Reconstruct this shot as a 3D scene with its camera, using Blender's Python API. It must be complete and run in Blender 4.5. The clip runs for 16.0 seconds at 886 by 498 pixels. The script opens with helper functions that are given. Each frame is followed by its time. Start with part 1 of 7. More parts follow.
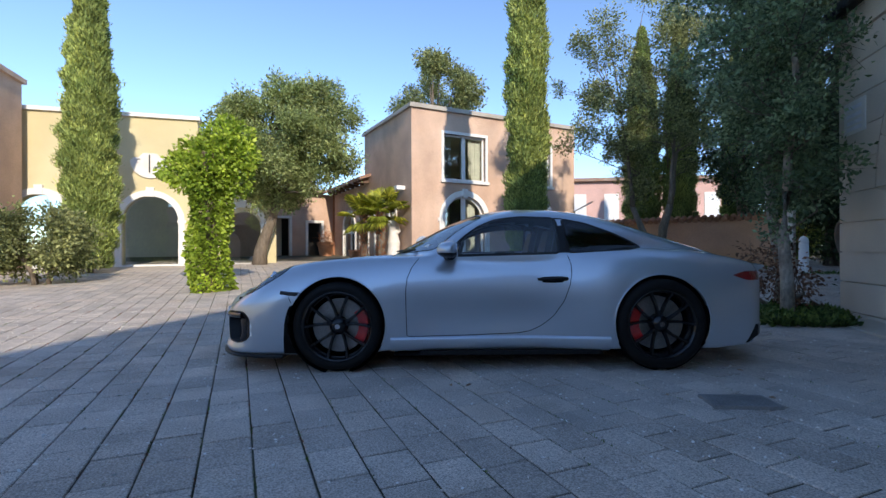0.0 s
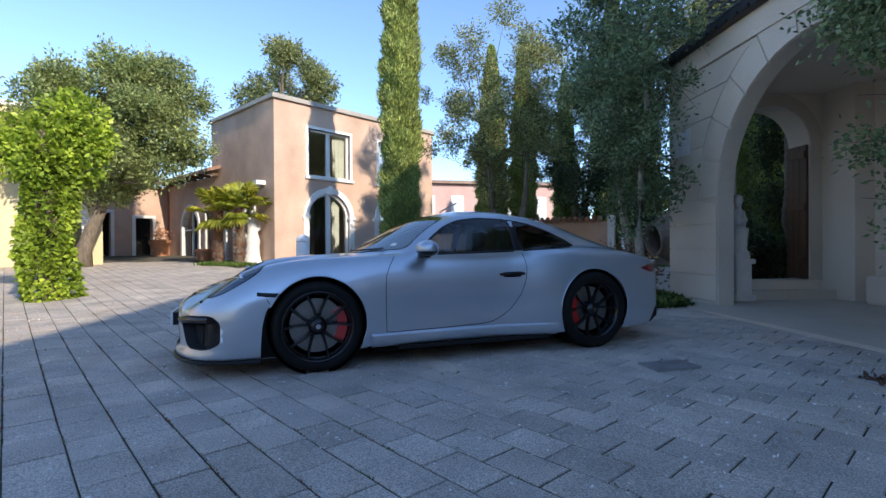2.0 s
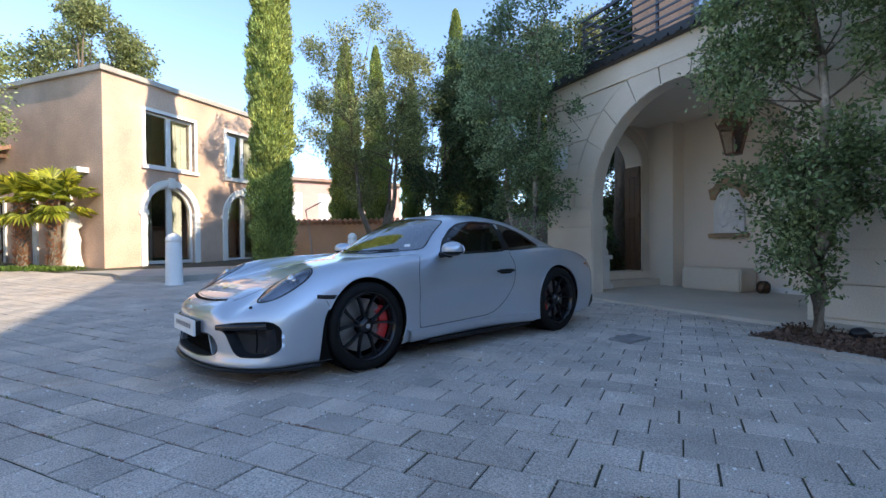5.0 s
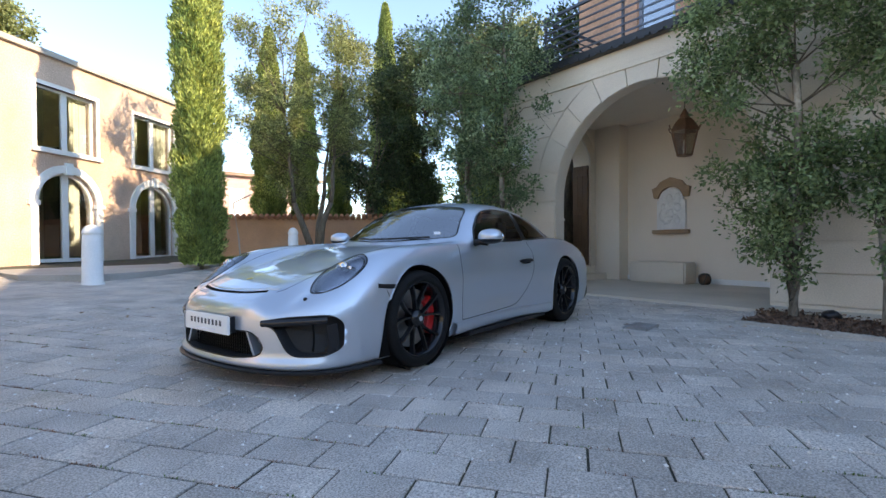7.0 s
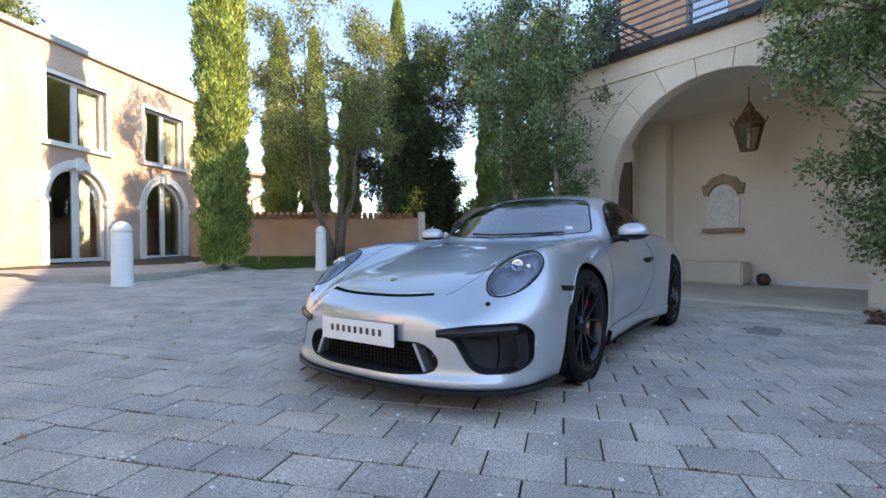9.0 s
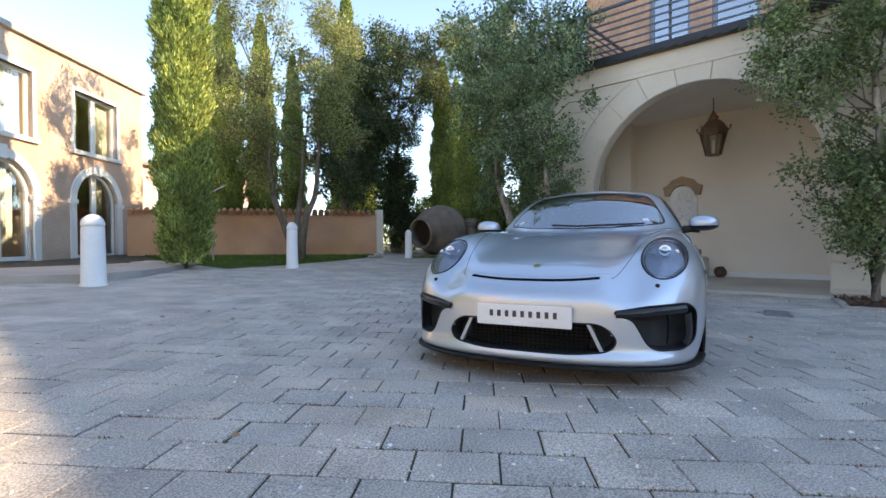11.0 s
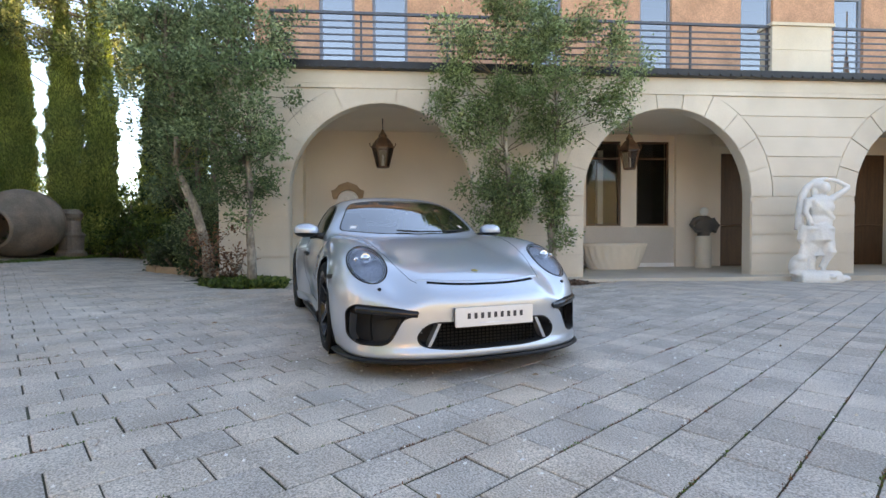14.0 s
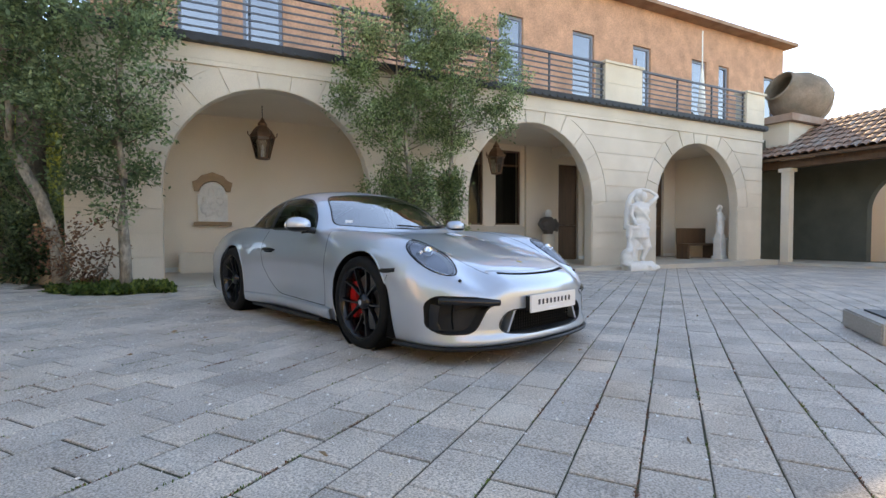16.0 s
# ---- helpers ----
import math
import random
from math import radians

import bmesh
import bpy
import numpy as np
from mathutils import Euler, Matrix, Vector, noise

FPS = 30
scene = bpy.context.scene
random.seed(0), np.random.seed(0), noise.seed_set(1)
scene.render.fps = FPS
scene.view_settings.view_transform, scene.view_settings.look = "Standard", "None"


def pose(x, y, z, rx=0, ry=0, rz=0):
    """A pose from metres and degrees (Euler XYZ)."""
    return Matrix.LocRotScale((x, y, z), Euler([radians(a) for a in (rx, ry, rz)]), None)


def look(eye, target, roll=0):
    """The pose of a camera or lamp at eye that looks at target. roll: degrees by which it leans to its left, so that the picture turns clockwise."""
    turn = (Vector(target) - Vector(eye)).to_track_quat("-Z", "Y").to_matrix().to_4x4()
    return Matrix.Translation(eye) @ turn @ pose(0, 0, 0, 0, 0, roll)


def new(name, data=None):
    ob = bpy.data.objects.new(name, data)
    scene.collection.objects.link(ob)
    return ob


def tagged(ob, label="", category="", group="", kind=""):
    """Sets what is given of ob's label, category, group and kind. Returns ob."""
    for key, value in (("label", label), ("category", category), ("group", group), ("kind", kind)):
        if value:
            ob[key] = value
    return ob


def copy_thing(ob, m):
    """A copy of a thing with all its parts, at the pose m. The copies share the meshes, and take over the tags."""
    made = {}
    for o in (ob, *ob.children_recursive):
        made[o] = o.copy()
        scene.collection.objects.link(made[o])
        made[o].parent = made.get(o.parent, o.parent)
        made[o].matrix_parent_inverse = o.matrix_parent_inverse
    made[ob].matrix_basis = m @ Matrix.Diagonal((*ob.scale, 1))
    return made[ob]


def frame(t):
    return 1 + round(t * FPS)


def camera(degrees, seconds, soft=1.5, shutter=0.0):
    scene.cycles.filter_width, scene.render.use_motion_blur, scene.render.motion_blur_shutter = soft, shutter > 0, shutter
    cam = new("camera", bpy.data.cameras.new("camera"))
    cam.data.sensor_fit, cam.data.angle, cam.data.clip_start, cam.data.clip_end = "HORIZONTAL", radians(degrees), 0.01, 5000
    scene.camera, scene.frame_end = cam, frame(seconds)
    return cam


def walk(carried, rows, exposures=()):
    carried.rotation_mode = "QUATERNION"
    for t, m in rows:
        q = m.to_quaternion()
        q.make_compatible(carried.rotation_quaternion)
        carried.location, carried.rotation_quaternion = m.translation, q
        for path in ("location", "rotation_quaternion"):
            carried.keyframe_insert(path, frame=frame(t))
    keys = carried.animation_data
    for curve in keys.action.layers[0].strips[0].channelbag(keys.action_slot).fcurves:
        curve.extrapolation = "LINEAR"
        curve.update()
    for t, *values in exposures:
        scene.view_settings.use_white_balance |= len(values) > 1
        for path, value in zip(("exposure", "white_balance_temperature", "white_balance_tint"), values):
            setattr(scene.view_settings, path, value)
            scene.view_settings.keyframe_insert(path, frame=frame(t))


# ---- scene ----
cam = camera(84.9, 16.0)
METRES, EYE, TILT, LEAN, TURN = 10.4, 0.92, 0.0, 0.0, 0.0
ROWS = [
    (0.0, 0.0, 0.0, 0.0, 0.0, 0.01, 0.21),
    (0.5, -0.0228, -0.0034, -0.0019, -5.03, -0.09, 0.28),
    (1.0, -0.0477, -0.0046, -0.0011, -10.21, -0.16, 0.33),
    (1.5, -0.0769, -0.0066, -0.0015, -14.36, -0.17, 0.33),
    (2.0, -0.1064, -0.0053, 0.0008, -19.25, -0.28, 0.37),
    (2.5, -0.1343, 0.002, 0.0008, -24.15, -0.41, 0.4),
    (3.0, -0.1637, 0.0076, 0.0009, -28.43, -0.39, 0.43),
    (3.5, -0.1925, 0.0126, 0.0024, -32.06, -0.45, 0.46),
    (4.0, -0.2192, 0.0204, 0.003, -35.28, -0.51, 0.45),
    (4.5, -0.2444, 0.0308, 0.0044, -37.98, -0.59, 0.52),
    (7.0, -0.3226, 0.1391, -0.0057, -51.95, -0.67, 0.39),
    (7.5, -0.3256, 0.1666, -0.009, -53.01, -0.72, 0.4),
    (8.0, -0.3329, 0.1949, -0.0088, -53.18, -0.66, 0.41),
    (8.5, -0.3394, 0.2204, -0.007, -53.22, -0.63, 0.39),
    (9.0, -0.3506, 0.25, -0.0083, -53.22, -0.62, 0.35),
    (11.5, -0.438, 0.3789, -0.0151, -71.36, -0.73, 0.47),
    (12.0, -0.4501, 0.4067, -0.0113, -86.09, -1.0, 0.53),
    (12.5, -0.4543, 0.4387, -0.0095, -95.07, -1.31, 0.5),
    (13.0, -0.4519, 0.4758, -0.0087, -101.08, -1.41, 0.43),
    (13.5, -0.4472, 0.5169, -0.0089, -105.25, -1.42, 0.31),
    (14.0, -0.4353, 0.5574, -0.0058, -109.93, -1.54, 0.29),
    (14.5, -0.4247, 0.5967, -0.006, -113.94, -1.53, 0.25),
    (15.0, -0.4119, 0.6326, -0.0073, -119.06, -1.57, 0.21),
    (15.5, -0.3928, 0.6673, -0.0077, -125.28, -1.64, 0.18),
    (16.0, -0.3689, 0.6998, -0.0085, -131.86, -1.75, 0.12),
]
walk(cam, [(t, pose(0, 0, EYE, TILT, LEAN, TURN) @ pose(METRES * x, METRES * y, METRES * z, 90 + pitch, roll, yaw)) for t, x, y, z, yaw, pitch, roll in ROWS],
     exposures=[(0.0, 1.17, 6800, 10), (1.5, 1.34, 6800, 10), (3.5, 1.66, 6900, 10), (4.5, 1.80, 7200, 10), (7.0, 2.26, 8700, 12), (9.0, 2.38, 9000, 12), (11.5, 2.34, 9500, 12), (12.5, 2.78, 11500, 14), (14.5, 2.68, 11500, 14), (16.0, 2.58, 11300, 14)])

# ---- sky and sun ----
SUN_ELEV, SUN_AZ = radians(26.5), radians(-66.9)      # azimuth from +x, anticlockwise
world = bpy.data.worlds.new("world")
scene.world = world
world.use_nodes = True
wn = world.node_tree.nodes
sky = wn.new("ShaderNodeTexSky")
sky.sky_type = "NISHITA"
sky.sun_disc = False
sky.sun_elevation = SUN_ELEV
sky.sun_rotation = radians(90) - SUN_AZ
sky.air_density, sky.dust_density, sky.ozone_density = 0.8, 0.0, 3.6
sky.altitude = 1000
wn["Background"].inputs[1].default_value = 0.15
world.node_tree.links.new(sky.outputs[0], wn["Background"].inputs[0])
sun_data = bpy.data.lights.new("sun", "SUN")
sun_data.energy, sun_data.angle, sun_data.color = 2.15, radians(0.53), (1.0, 0.90, 0.77)
sun = new("sun", sun_data)
sun_way = Vector((math.cos(SUN_ELEV) * math.cos(SUN_AZ), math.cos(SUN_ELEV) * math.sin(SUN_AZ), math.sin(SUN_ELEV)))
sun.matrix_world = look(sun_way * 60, (0, 0, 0))

# ---- materials ----
def material(name, base, rough=0.7, var=0.25, scale=3.0, fine=60.0, fine_var=0.15, bump=0.2, bump_dist=0.004, metal=0.0,
             spec=0.5, tint=None, tint_scale=0.6, tint_amount=0.5, island=0.0, obj_rand=0.0, coat=0.0, stretch=(1, 1, 1)):
    """A principled surface with stains at a large scale, grain at a fine one, and relief from the grain."""
    m = bpy.data.materials.new(name)
    m.use_nodes = True
    nt = m.node_tree
    nd, ln = nt.nodes, nt.links
    b = nd["Principled BSDF"]
    b.inputs["Roughness"].default_value, b.inputs["Metallic"].default_value = rough, metal
    b.inputs["Specular IOR Level"].default_value = spec
    b.inputs["Coat Weight"].default_value = coat
    b.inputs["Coat IOR"].default_value = 1.85
    b.inputs["Coat Roughness"].default_value = 0.03
    tc = nd.new("ShaderNodeTexCoord")
    mp = nd.new("ShaderNodeMapping")
    mp.inputs["Scale"].default_value = stretch
    ln.new(tc.outputs["Object"], mp.inputs[0])
    def noise_node(s, detail):
        n = nd.new("ShaderNodeTexNoise")
        n.inputs["Scale"].default_value, n.inputs["Detail"].default_value = s, detail
        ln.new(mp.outputs[0], n.inputs["Vector"])
        return n.outputs["Fac"]
    def ramp(sock, lo, hi, a=0.3, c=0.7):
        n = nd.new("ShaderNodeMapRange")
        n.inputs[1].default_value, n.inputs[2].default_value, n.inputs[3].default_value, n.inputs[4].default_value = a, c, lo, hi
        ln.new(sock, n.inputs[0])
        return n.outputs[0]
    def times(x, y):
        n = nd.new("ShaderNodeMath")
        n.operation = "MULTIPLY"
        ln.new(x, n.inputs[0])
        ln.new(y, n.inputs[1])
        return n.outputs[0]
    grain = noise_node(fine, 3)
    value = times(ramp(noise_node(scale, 5), 1 - var, 1 + var), ramp(grain, 1 - fine_var, 1 + fine_var))
    if island:
        g = nd.new("ShaderNodeNewGeometry")
        value = times(value, ramp(g.outputs["Random Per Island"], 1 - island, 1 + island, 0, 1))
    if obj_rand:
        o = nd.new("ShaderNodeObjectInfo")
        value = times(value, ramp(o.outputs["Random"], 1 - obj_rand, 1 + obj_rand, 0, 1))
    col = nd.new("ShaderNodeRGB")
    col.outputs[0].default_value = (*base, 1)
    colour = col.outputs[0]
    if tint:
        mx = nd.new("ShaderNodeMix")
        mx.data_type = "RGBA"
        mx.inputs[7].default_value = (*tint, 1)
        ln.new(colour, mx.inputs[6])
        if island:
            ln.new(times(ramp(nd[g.name].outputs["Random Per Island"], 0, 1, 0.2, 1), ramp(noise_node(tint_scale, 3), 0, 2 * tint_amount, 0.35, 0.65)), mx.inputs[0])
        else:
            ln.new(ramp(noise_node(tint_scale, 4), 0, tint_amount, 0.4, 0.65), mx.inputs[0])
        colour = mx.outputs[2]
    vm = nd.new("ShaderNodeVectorMath")
    vm.operation = "SCALE"
    ln.new(colour, vm.inputs[0])
    ln.new(value, vm.inputs["Scale"])
    ln.new(vm.outputs[0], b.inputs["Base Color"])
    if bump:
        bp = nd.new("ShaderNodeBump")
        bp.inputs["Strength"].default_value, bp.inputs["Distance"].default_value = bump, bump_dist
        ln.new(grain, bp.inputs["Height"])
        ln.new(bp.outputs[0], b.inputs["Normal"])
    return m


def leafy(name, base, young, rough=0.5, light=0.35):
    """Leaves: two greens mixed leaf by leaf, some light passing through."""
    m = material(name, base, rough, var=0.25, scale=0.9, fine=9, fine_var=0.2, bump=0, tint=young, tint_scale=0.8, tint_amount=0.6, island=0.45, spec=0.35)
    nt = m.node_tree
    b, out = nt.nodes["Principled BSDF"], nt.nodes["Material Output"]
    tr = nt.nodes.new("ShaderNodeBsdfTranslucent")
    mix = nt.nodes.new("ShaderNodeMixShader")
    mix.inputs[0].default_value = light
    nt.links.new(b.inputs["Base Color"].links[0].from_socket, tr.inputs[0])
    nt.links.new(b.outputs[0], mix.inputs[1])
    nt.links.new(tr.outputs[0], mix.inputs[2])
    nt.links.new(mix.outputs[0], out.inputs[0])
    return m


def glass(name, colour=(0.9, 0.95, 0.95), rough=0.0, clear=0.6, ior=1.6):
    """A thin pane: partly mirror, partly see-through."""
    m = bpy.data.materials.new(name)
    m.use_nodes = True
    nt = m.node_tree
    nt.nodes.remove(nt.nodes["Principled BSDF"])
    t, g, mix, f = (nt.nodes.new("ShaderNode" + k) for k in ("BsdfTransparent", "BsdfGlossy", "MixShader", "Fresnel"))
    t.inputs[0].default_value = (*[c * clear for c in colour], 1)
    g.inputs["Roughness"].default_value = rough
    f.inputs[0].default_value = ior
    nt.links.new(f.outputs[0], mix.inputs[0])
    nt.links.new(t.outputs[0], mix.inputs[1])
    nt.links.new(g.outputs[0], mix.inputs[2])
    nt.links.new(mix.outputs[0], nt.nodes["Material Output"].inputs[0])
    return m


M_PAVER = material("concrete_paver", (0.46, 0.41, 0.36), 0.75, var=0.2, scale=2.3, fine=130, fine_var=0.5, bump=0.9, bump_dist=0.004, island=0.17, obj_rand=0.17, tint=(0.40, 0.32, 0.25), tint_scale=0.5, tint_amount=0.45)
M_JOINT = material("joint_soil", (0.060, 0.050, 0.038), 0.95, var=0.4, scale=4, fine=90, bump=0.4, tint=(0.05, 0.07, 0.02), tint_scale=1.5)
M_STONE = material("buff_limestone", (0.68, 0.60, 0.495), 0.8, var=0.10, scale=0.8, fine=70, fine_var=0.10, bump=0.3, obj_rand=0.05, tint=(0.5, 0.42, 0.32), tint_scale=0.5, tint_amount=0.4)
M_PLASTER = material("cream_plaster", (0.76, 0.66, 0.545), 0.85, var=0.06, scale=0.7, fine=50, fine_var=0.06, bump=0.2)
M_PEACH = material("peach_plaster", (0.55, 0.375, 0.28), 0.9, var=0.15, scale=1.1, fine=28, fine_var=0.16, bump=0.9, bump_dist=0.012, tint=(0.62, 0.455, 0.355), tint_scale=0.5, tint_amount=0.7)
M_DADO = material("grey_painted_plaster", (0.55, 0.50, 0.44), 0.8, var=0.08, scale=0.8, fine=50, fine_var=0.06, bump=0.2)
M_YELLOW = material("yellow_plaster", (0.60, 0.515, 0.30), 0.85, var=0.08, scale=0.7, fine=45, fine_var=0.06, bump=0.2, tint=(0.66, 0.60, 0.42), tint_scale=0.3, tint_amount=0.6)
M_ORANGE = material("orange_plaster", (0.57, 0.30, 0.15), 0.85, var=0.15, scale=0.9, fine=45, fine_var=0.1, bump=0.3, tint=(0.55, 0.33, 0.22), tint_scale=0.4, tint_amount=0.8)
M_BRICK = material("red_brick_wall", (0.50, 0.27, 0.18), 0.85, var=0.2, scale=2, fine=30, fine_var=0.2, bump=0.4)
M_WHITE = material("white_paint", (0.78, 0.77, 0.74), 0.55, var=0.05, scale=2, fine=40, fine_var=0.04, bump=0.08)
M_MARBLE = material("white_statue_stone", (0.74, 0.72, 0.68), 0.7, var=0.10, scale=3, fine=50, fine_var=0.08, bump=0.2)
M_FLOOR = material("porch_concrete", (0.50, 0.45, 0.375), 0.6, var=0.12, scale=0.9, fine=60, fine_var=0.1, bump=0.15)
M_CONC = material("light_concrete", (0.40, 0.37, 0.33), 0.8, var=0.15, scale=1.1, fine=60, fine_var=0.15, bump=0.3)
# near-black: the dimness of unlit rooms is put into the colour
M_ROOMSHADE = material("dark_room", (0.05, 0.045, 0.04), 0.9, var=0.2, scale=1, fine=20, bump=0)
M_WOOD = material("dark_wood", (0.10, 0.05, 0.025), 0.5, var=0.25, scale=2, fine=30, fine_var=0.3, bump=0.2, stretch=(6, 6, 0.6))
M_IRON = material("black_iron", (0.025, 0.025, 0.028), 0.45, var=0.2, scale=5, fine=60, bump=0.1, metal=0.3)
M_COPPER = material("brown_copper", (0.16, 0.085, 0.05), 0.45, var=0.3, scale=5, fine=40, bump=0.1, metal=0.5)
M_RAIL = material("steel_rail", (0.09, 0.095, 0.11), 0.35, var=0.1, scale=5, fine=60, bump=0.05, metal=0.6)
M_TERRA = material("terracotta", (0.42, 0.19, 0.10), 0.8, var=0.2, scale=3, fine=50, fine_var=0.15, bump=0.3, obj_rand=0.15)
M_JAR = material("weathered_jar_clay", (0.25, 0.18, 0.135), 0.85, var=0.3, scale=2.2, fine=40, fine_var=0.2, bump=0.4, tint=(0.16, 0.14, 0.11), tint_scale=1.5, tint_amount=0.7)
M_TILE = material("roof_tile", (0.34, 0.19, 0.13), 0.85, var=0.25, scale=2, fine=40, fine_var=0.15, bump=0.3, island=0.3, tint=(0.25, 0.2, 0.17), tint_scale=1, tint_amount=0.6)
M_BARK = material("grey_bark", (0.17, 0.135, 0.10), 0.9, var=0.3, scale=5, fine=30, fine_var=0.35, bump=0.9, bump_dist=0.02, stretch=(3, 3, 0.7))
M_PALEBARK = material("pale_lichen_bark", (0.34, 0.29, 0.23), 0.9, var=0.3, scale=7, fine=35, fine_var=0.3, bump=0.8, bump_dist=0.015, tint=(0.16, 0.13, 0.1), tint_scale=6, tint_amount=0.8, stretch=(1, 1, 0.5))
M_OLIVE = leafy("grey_green_leaves", (0.21, 0.24, 0.10), (0.42, 0.43, 0.18), 0.5, 0.5)
M_OAKLEAF = leafy("silvery_green_leaves", (0.15, 0.225, 0.11), (0.34, 0.42, 0.24), 0.4, 0.5)
M_TRAINED = leafy("fresh_green_leaves", (0.175, 0.25, 0.105), (0.37, 0.44, 0.23), 0.4, 0.5)
M_OAKGREEN = leafy("oak_leaves", (0.26, 0.32, 0.12), (0.48, 0.52, 0.23), 0.45, 0.5)
M_DRYLEAF = leafy("dry_brown_leaves", (0.20, 0.10, 0.06), (0.30, 0.17, 0.10), 0.6, 0.3)
M_HOLM = leafy("deep_green_leaves", (0.05, 0.08, 0.035), (0.11, 0.15, 0.06), 0.45, 0.3)
M_CYPRESS = leafy("cypress_leaves", (0.22, 0.29, 0.08), (0.46, 0.50, 0.15), 0.6, 0.2)
M_CURTAIN = material("white_curtain", (0.60, 0.61, 0.57), 0.9, var=0.08, scale=3, fine=80, bump=0.05)
M_IVY = leafy("bright_ivy_leaves", (0.27, 0.39, 0.05), (0.50, 0.58, 0.09), 0.4, 0.5)
M_PALM = leafy("palm_leaves", (0.36, 0.41, 0.06), (0.72, 0.64, 0.10), 0.4, 0.55)
M_SHRUB = leafy("shrub_leaves", (0.06, 0.11, 0.025), (0.15, 0.20, 0.05))
M_GRASS = leafy("grass_blades", (0.07, 0.14, 0.02), (0.14, 0.20, 0.04), 0.6, 0.3)
M_LAWN = material("lawn_soil", (0.05, 0.09, 0.02), 0.95, var=0.3, scale=2, fine=60, fine_var=0.4, bump=0.6, bump_dist=0.02)
M_MULCH = material("bark_mulch", (0.13, 0.075, 0.05), 0.95, var=0.3, scale=6, fine=60, fine_var=0.4, bump=0.6, bump_dist=0.01, island=0.5)
M_DIRT = material("far_ground", (0.16, 0.14, 0.10), 0.95, var=0.3, scale=0.2, fine=10, fine_var=0.2, bump=0.2, tint=(0.07, 0.10, 0.03), tint_scale=0.1, tint_amount=0.9)
G_PANE = glass("window_glass", (0.85, 0.9, 0.9), 0.0, 0.8, 1.55)
G_BRIGHT = glass("reflecting_window_glass", (0.88, 0.94, 0.9), 0.0, 0.97, 3.2)
M_DOORFRAME = material("grey_blue_paint", (0.20, 0.24, 0.32), 0.45, var=0.08, scale=3, fine=50, bump=0.05)
M_FARPINK = material("pink_far_wall", (0.62, 0.40, 0.36), 0.85, var=0.1, scale=1, fine=20, bump=0)

# ---- building helpers ----
def gz(x, y):
    """Height of the court's paved surface: level round the car, rising gently to the far buildings."""
    r = 0.5 * ((y - 5.5) + math.sqrt((y - 5.5) ** 2 + 4))
    f = 0.5 * ((y + 1.0) - math.sqrt((y + 1.0) ** 2 + 1))
    e = 0.02 * max(0.0, min(x - 3, 9)) * max(0.0, min((y - 7) / 5, 1))
    return min(0.034 * r - 0.02, 0.62) + max(0.012 * f, -0.25) + e


def mesh(name, verts, faces, mats, parent=None, label="", smooth=False, ids=None):
    me = bpy.data.meshes.new(name)
    me.from_pydata([tuple(v) for v in verts], [], faces)
    for m in (mats if isinstance(mats, (list, tuple)) else [mats]):
        me.materials.append(m)
    if ids is not None:
        me.polygons.foreach_set("material_index", np.array(ids, dtype=np.int32))
    if smooth:
        me.polygons.foreach_set("use_smooth", np.ones(len(me.polygons), dtype=bool))
    me.update()
    ob = new(name, me)
    if parent is not None:
        ob.parent = parent
    return tagged(ob, label)


def part(name, bm, material, parent=None, label="", smooth=False, bevel=0.0):
    if bevel:
        bmesh.ops.bevel(bm, geom=[e for e in bm.edges if len(e.link_faces) == 2 and e.calc_face_angle(0) > 0.5], offset=bevel, segments=2, affect="EDGES", clamp_overlap=True)
    me = bpy.data.meshes.new(name)
    bmesh.ops.recalc_face_normals(bm, faces=bm.faces[:])
    bm.to_mesh(me)
    bm.free()
    for m in (material if isinstance(material, (list, tuple)) else [material]):
        me.materials.append(m)
    if smooth:
        me.polygons.foreach_set("use_smooth", np.ones(len(me.polygons), dtype=bool))
    ob = new(name, me)
    if parent is not None:
        ob.parent = parent
    return tagged(ob, label)


def thing(name, m, label, category, group="", kind=""):
    ob = new(name)
    ob.matrix_world = m
    return tagged(ob, label, category, group, kind)


def box(bm, x0, x1, y0, y1, z0, z1, m=None):
    r = bmesh.ops.create_cube(bm, size=1)
    t = Matrix.Translation(((x0 + x1) / 2, (y0 + y1) / 2, (z0 + z1) / 2)) @ Matrix.Diagonal((x1 - x0, y1 - y0, z1 - z0, 1))
    bmesh.ops.transform(bm, matrix=(m @ t if m else t), verts=r["verts"])
    return r["verts"]


def boxes(*args, m=None):
    bm = bmesh.new()
    for a in args:
        box(bm, *a, m=m)
    return bm


def slab(bm, outline, y0, y1):
    """A flat outline of (x, z) points, given depth from y0 to y1."""
    a = [bm.verts.new((x, y0, z)) for x, z in outline]
    b = [bm.verts.new((x, y1, z)) for x, z in outline]
    bm.faces.new(a)
    bm.faces.new(b[::-1])
    for i in range(len(a)):
        j = (i + 1) % len(a)
        bm.faces.new((a[j], a[i], b[i], b[j]))


def plate(bm, outline, z0, z1):
    """A flat outline of (x, y) points, given height."""
    a = [bm.verts.new((x, y, z0)) for x, y in outline]
    b = [bm.verts.new((x, y, z1)) for x, y in outline]
    bm.faces.new(a[::-1])
    bm.faces.new(b)
    for i in range(len(a)):
        j = (i + 1) % len(a)
        bm.faces.new((a[i], a[j], b[j], b[i]))


def sheet(name, outline, y, mat, parent):
    """One pane of glass, facing the front."""
    return mesh(name, [(x, y, z) for x, z in outline], [tuple(range(len(outline)))], mat, parent)


def rect(x0, x1, z0, z1):
    return [(x0, z0), (x1, z0), (x1, z1), (x0, z1)]


